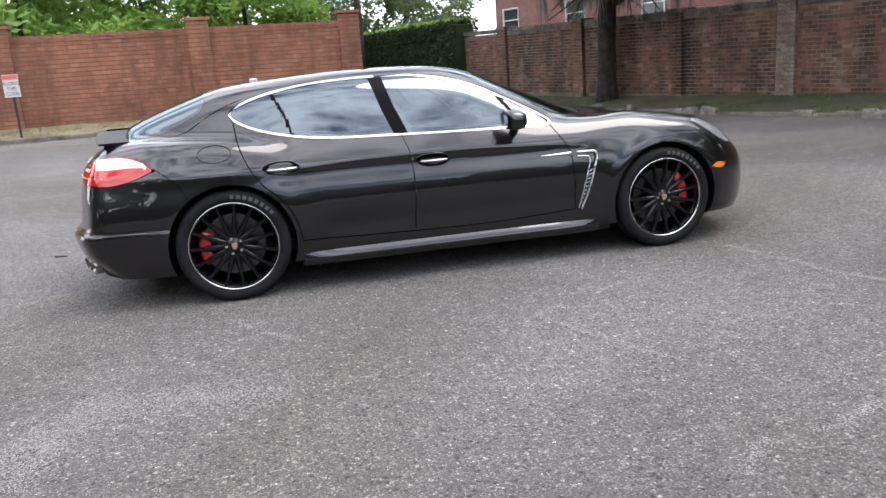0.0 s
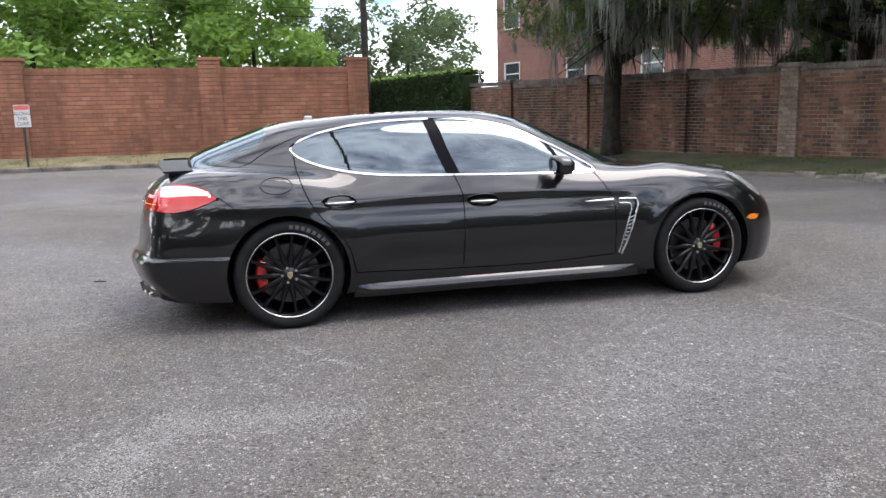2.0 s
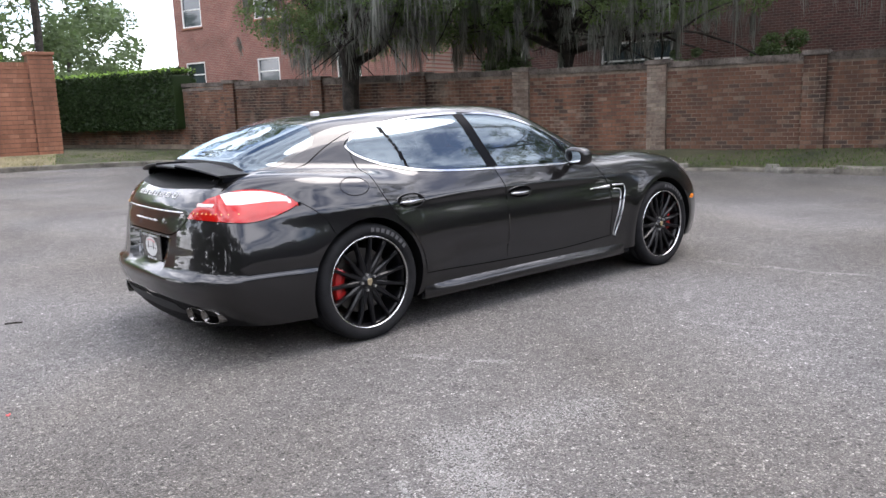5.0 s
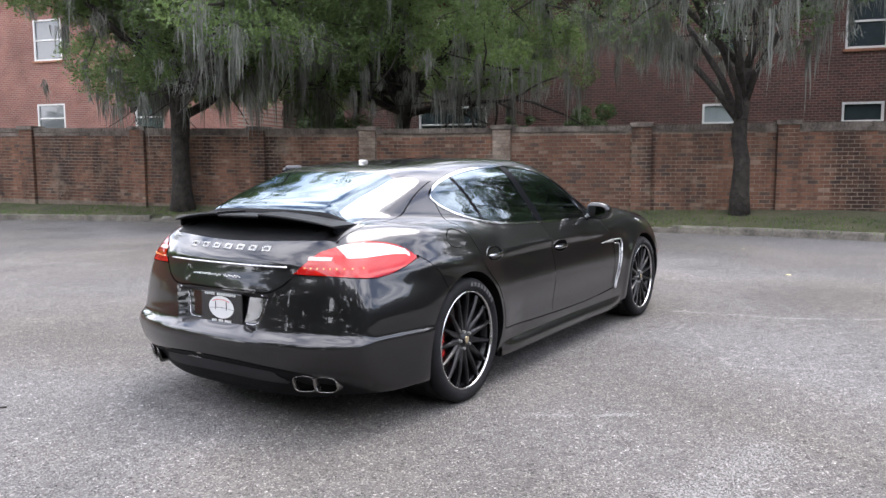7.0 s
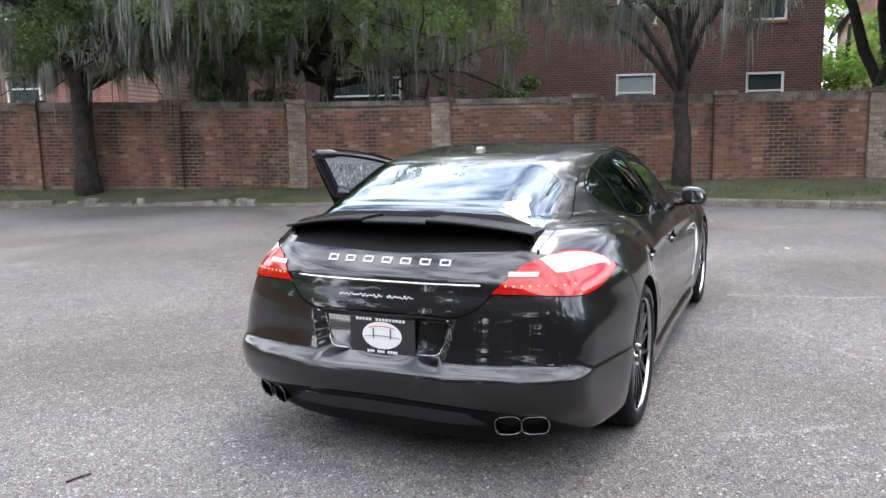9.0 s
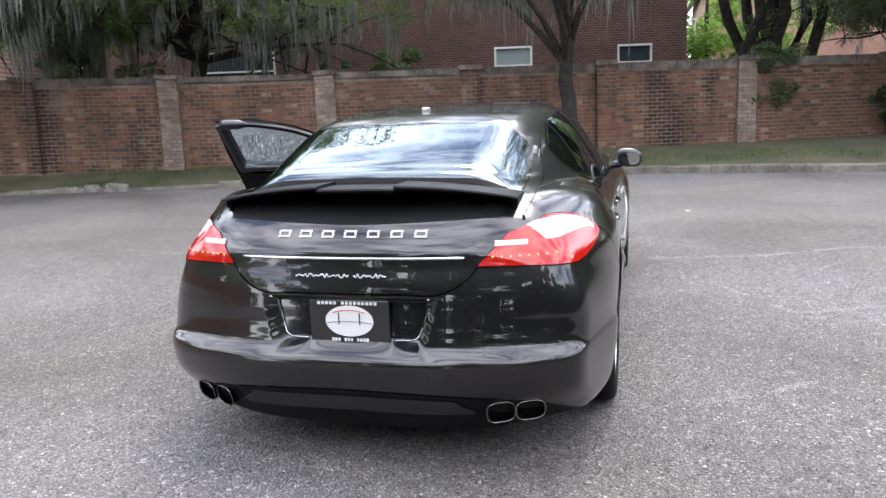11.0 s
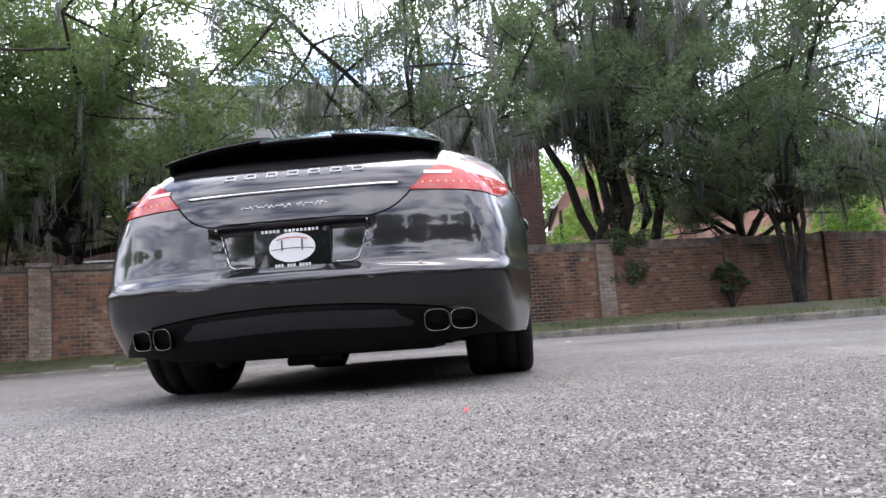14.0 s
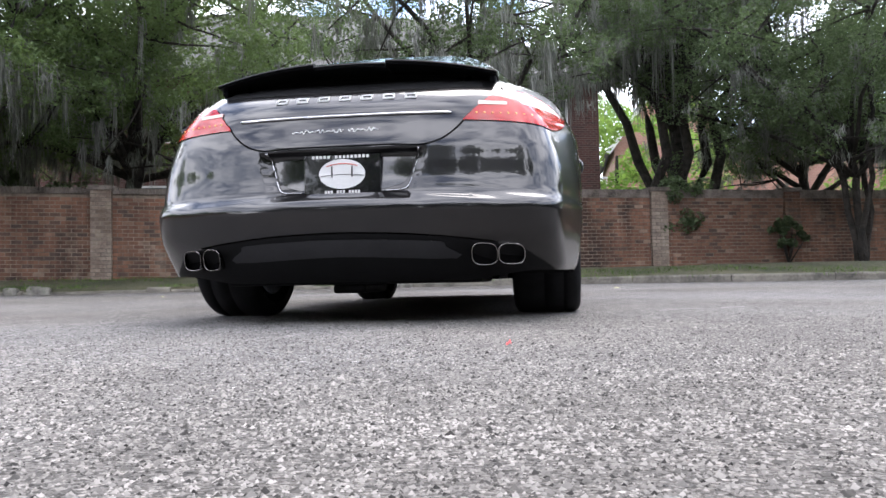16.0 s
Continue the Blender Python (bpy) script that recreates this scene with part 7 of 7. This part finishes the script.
# ---- side details ----
for side in (-1, 1):
    mirror_shift = Matrix.Identity(4)
    if side > 0:
        hinge = Vector((0.74, 0.90, 0))
        mirror_shift = Matrix.Translation(hinge) @ Matrix.Rotation(radians(-64.5), 4, "Z") @ Matrix.Translation(-hinge)
    bm = bmesh.new()
    bmesh.ops.create_uvsphere(bm, u_segments=28, v_segments=18, radius=1.0)
    for vv in bm.verts:
        x, y, z = vv.co
        px_, py_, pz_ = x, y, z
        e = lambda q, k: math.copysign(abs(q) ** k, q)
        xx = 0.075 * e(px_, 0.8) if px_ > 0 else 0.055 * e(px_, 0.35)
        vv.co = Vector((0.36 + xx + 0.02 * py_ * -side * side, side * 0.945 + 0.082 * e(py_, 0.75), 0.968 + 0.062 * e(pz_, 0.75) - 0.012 * py_ * side))
    for vv in bm.verts:
        vv.co = mirror_shift @ vv.co
    mir = part("door_mirror", bm, MAT["paint"], car, "door mirror in body colour", smooth=True)
    bm = bmesh.new()
    bmesh.ops.create_circle(bm, cap_ends=True, segments=28, radius=1.0)
    for vv in bm.verts:
        vv.co = mirror_shift @ Vector((0.3035, side * 0.947 + 0.062 * math.copysign(abs(vv.co.x) ** 0.7, vv.co.x), 0.962 + 0.040 * math.copysign(abs(vv.co.y) ** 0.7, vv.co.y)))
    part("mirror_glass", bm, MAT["mirror"] if "mirror" in MAT else MAT["chrome"], mir, "mirror glass")
    v, f = tube([mirror_shift @ Vector(q) for q in ((0.42, side * 0.82, 0.915), (0.40, side * 0.90, 0.925), (0.375, side * 0.97, 0.935))], (0.03, 0.024, 0.03), 10)
    raw("mirror_arm", v, f, MAT["gloss_black"], mir, smooth=True)
    for hx, hz in ((-1.115, 0.793), (-0.163, 0.757)):
        if side > 0 and hx > -0.5:
            continue
        cup = closed_spline([(hx + 0.110, hz - 0.006), (hx + 0.065, hz + 0.033), (hx - 0.03, hz + 0.038), (hx - 0.10, hz + 0.022), (hx - 0.112, hz - 0.004), (hx - 0.055, hz - 0.038), (hx + 0.05, hz - 0.040)], 4)
        n = len(cup)
        # shallow cup; the shade of the recess is put in as dead black
        cv = [(x, skin_y(x, z, side) + side * 0.002, z) for x, z in cup] + [(hx, skin_y(hx, hz, side) - side * 0.004, hz - 0.006)]
        h = raw("handle_cup", cv, [((i + 1) % n, i, n) if side > 0 else (i, (i + 1) % n, n) for i in range(n)], MAT["soot"], DOORS[side, int(hx > -0.5)], "handle recess with its shade coloured black", smooth=True)
        v, f = tube([(x, skin_y(x, hz, side) + side * o, hz - 0.010 + dz) for x, o, dz in ((hx - 0.096, 0.004, 0.004), (hx - 0.075, 0.014, 0.002), (hx - 0.02, 0.022, 0.0), (hx + 0.04, 0.020, 0.0), (hx + 0.085, 0.013, 0.002), (hx + 0.102, 0.004, 0.006))], (0.006, 0.010, 0.012, 0.012, 0.010, 0.006), 10)
        raw("door_handle", v, f, MAT["handle"], DOORS[side, int(hx > -0.5)], "polished dark door handle", smooth=True)
        v, f = tube([(x, skin_y(x, z, side) + side * 0.001, z) for x, z in cup], 0.003, 6, closed=True)
        raw("cup_rim", v, f, MAT["paint"], DOORS[side, int(hx > -0.5)], smooth=True)
    # vent frame and slats
    outer = smooth_line([(0.815, 0.716), (0.90, 0.714), (0.945, 0.708), (0.950, 0.690), (0.928, 0.60), (0.898, 0.50), (0.868, 0.41), (0.832, 0.328)], 5)
    inner = smooth_line([(0.815, 0.688), (0.87, 0.686), (0.895, 0.680), (0.900, 0.662), (0.882, 0.59), (0.856, 0.50), (0.836, 0.42), (0.814, 0.336)], 5)
    for edge, wide in ((outer, 0.0065), (inner, 0.0045)):
        v, f = tube([(x, skin_y(x, z, side) + side * 0.001, z) for x, z in edge], wide, 8)
        raw("vent_frame", v, f, MAT["satin"], VENTS[side], "bright vent surround", smooth=True)
    for k in range(9):
        (xo, zo), (xi, zi) = outer[16 + 2 * k], inner[15 + 2 * k]
        v, f = tube([(xi, skin_y(xi, zi, side) - side * 0.004, zi), (xo, skin_y(xo, zo, side) - side * 0.002, zo)], 0.0035, 6)
        raw("vent_slat", v, f, MAT["handle"], VENTS[side])
    v, f = tube([(x, skin_y(x, 0.711, side) + side * 0.002, 0.711 - 0.008 * (0.78 - x)) for x in np.linspace(0.56, 0.775, 14)], np.linspace(0.002, 0.013, 14), 8)
    raw("door_strip", v, f, MAT["satin"], car, "bright strip on the front door", smooth=True) if side < 0 else None
    # white bar in the tail lamp
    bv, bf = [], []
    for i in range(11):
        y = side * (0.525 + 0.011 * i)
        for z in (0.849, 0.864):
            bv.append((rear_x(y, z) - 0.0075, y, z))
        for z in (0.866, 0.847):
            bv.append((rear_x(y, z) - 0.002, y, z))
    for i in range(10):
        q = 4 * i
        for a, b in ((0, 1), (1, 2), (3, 0)):
            bf.append((q + a, q + b, q + 4 + b, q + 4 + a))
    bf += [(0, 1, 2, 3), (43, 42, 41, 40)]
    raw("reversing_lamp", bv, bf, MAT["lamp_bar"], LAMPS[side], "pale reversing lamp bar", smooth=False)
    # lamp dots
    for k in range(9):
        y = side * (0.52 + 0.030 * k)
        z = 0.812
        x = rear_x(y, z)
        bm = bmesh.new()
        bmesh.ops.create_icosphere(bm, subdivisions=1, radius=0.0055, matrix=Matrix.Translation((x - 0.003, y, z)))
        part("lamp_dot", bm, MAT["lamp_dot"], LAMPS[side])

# ---- roof antenna, wipers ----
bm = bmesh.new()
box(bm, (-1.245, -0.018, 1.305), (-1.19, 0.018, 1.338), 0.008)
part("roof_antenna", bm, MAT["satin"], car, "small pale roof antenna")
for y0 in (-0.45, 0.05):
    pts = []
    for u in np.linspace(0, 1, 12):
        y = y0 + 0.55 * u
        x = 1.10 - 0.40 * y * y - 0.02 * u
        z = float(GLASS_TOP(np.array(x + 0.40 * y * y))) - 0.06 * y * y + 0.014
        pts.append((x, y, z))
    v, f = tube(pts, 0.009, 6)
    raw("wiper", v, f, MAT["matt_black"], car)

# ---- cabin ----
boxed("cabin_floor", (-1.5, -0.72, 0.25), (1.0, 0.72, 0.32), MAT["carpet"], car)
boxed("dashboard", (0.55, -0.68, 0.55), (1.0, 0.68, 0.90), MAT["matt_black"], car, bevel=0.06)
boxed("load_cover", (-2.0, -0.5, 0.80), (-1.42, 0.5, 0.83), MAT["carpet"], car, bevel=0.01)
boxed("centre_console", (-1.1, -0.12, 0.32), (0.55, 0.12, 0.58), MAT["matt_black"], car, bevel=0.03)
for sx in (-0.05, -0.98):
    for sy in (-0.38, 0.38):
        seat = empty("seat", "grey leather seat with headrest")
        seat.parent = car
        seat.matrix_local = pose(sx, sy, 0.32)
        bm = bmesh.new()
        box(bm, (-0.22, -0.25, 0.02), (0.32, 0.25, 0.20), 0.06)
        part("cushion", bm, MAT["leather"], seat)
        bm = bmesh.new()
        box(bm, (-0.07, -0.25, 0.0), (0.07, 0.25, 0.62), 0.06, pose(-0.24, 0, 0.16, 0, -20, 0))
        part("backrest", bm, MAT["leather"], seat)
        bm = bmesh.new()
        box(bm, (-0.05, -0.14, 0.0), (0.05, 0.14, 0.18), 0.045, pose(-0.47, 0, 0.74, 0, -12, 0))
        part("headrest", bm, MAT["leather"], seat)
ring = [(0.185 * math.cos(a), 0.185 * math.sin(a)) for a in np.linspace(0, 2 * math.pi, 32, endpoint=False)]
v, f = tube([(0.45 - 0.35 * b, 0.38 + a, 0.80 + 0.9 * b) for a, b in ring], 0.016, 8, closed=True)
raw("steering_wheel", v, f, MAT["matt_black"], car, smooth=True)


# ---- single bricks of the nearest bays ----
for _wall, _near, (_o, _ax, _nrm) in (SIDE_WALL, BEND_WALL):
    _meshes = {}
    turn = Matrix(((_ax[0], -_nrm[0], 0, 0), (_ax[1], -_nrm[1], 0, 0), (0, 0, 1, 0), (0, 0, 0, 1)))
    for _a0, _a1, _z0, _z1, _pr in _near[:300]:
        key = (round(_a1 - _a0, 3), round(_pr, 3))
        if key not in _meshes:
            bv, bf = [], []
            brick_mesh(bv, bf, (0, 0), (1, 0), (0, -1), 0.0, key[0], 0.0, round(_z1 - _z0, 4), 0, key[1])
            me = bpy.data.meshes.new("brick")
            me.from_pydata(bv, [], bf)
            me.materials.append(MAT["brick_one"])
            _meshes[key] = me
        ob = new("brick", _meshes[key])
        ob.parent = _wall
        ob.matrix_local = Matrix.Translation((_o[0] + _ax[0] * _a0, _o[1] + _ax[1] * _a0, _z0)) @ turn
    bv, bf = [], []
    for _a0, _a1, _z0, _z1, _pr in _near[300:]:
        brick_mesh(bv, bf, _o, _ax, _nrm, _a0, _a1, _z0, _z1, 0, _pr)
    if bf:
        raw("brick_rest", bv, bf, MAT["brick"], _wall)["kind"] = "stuff"
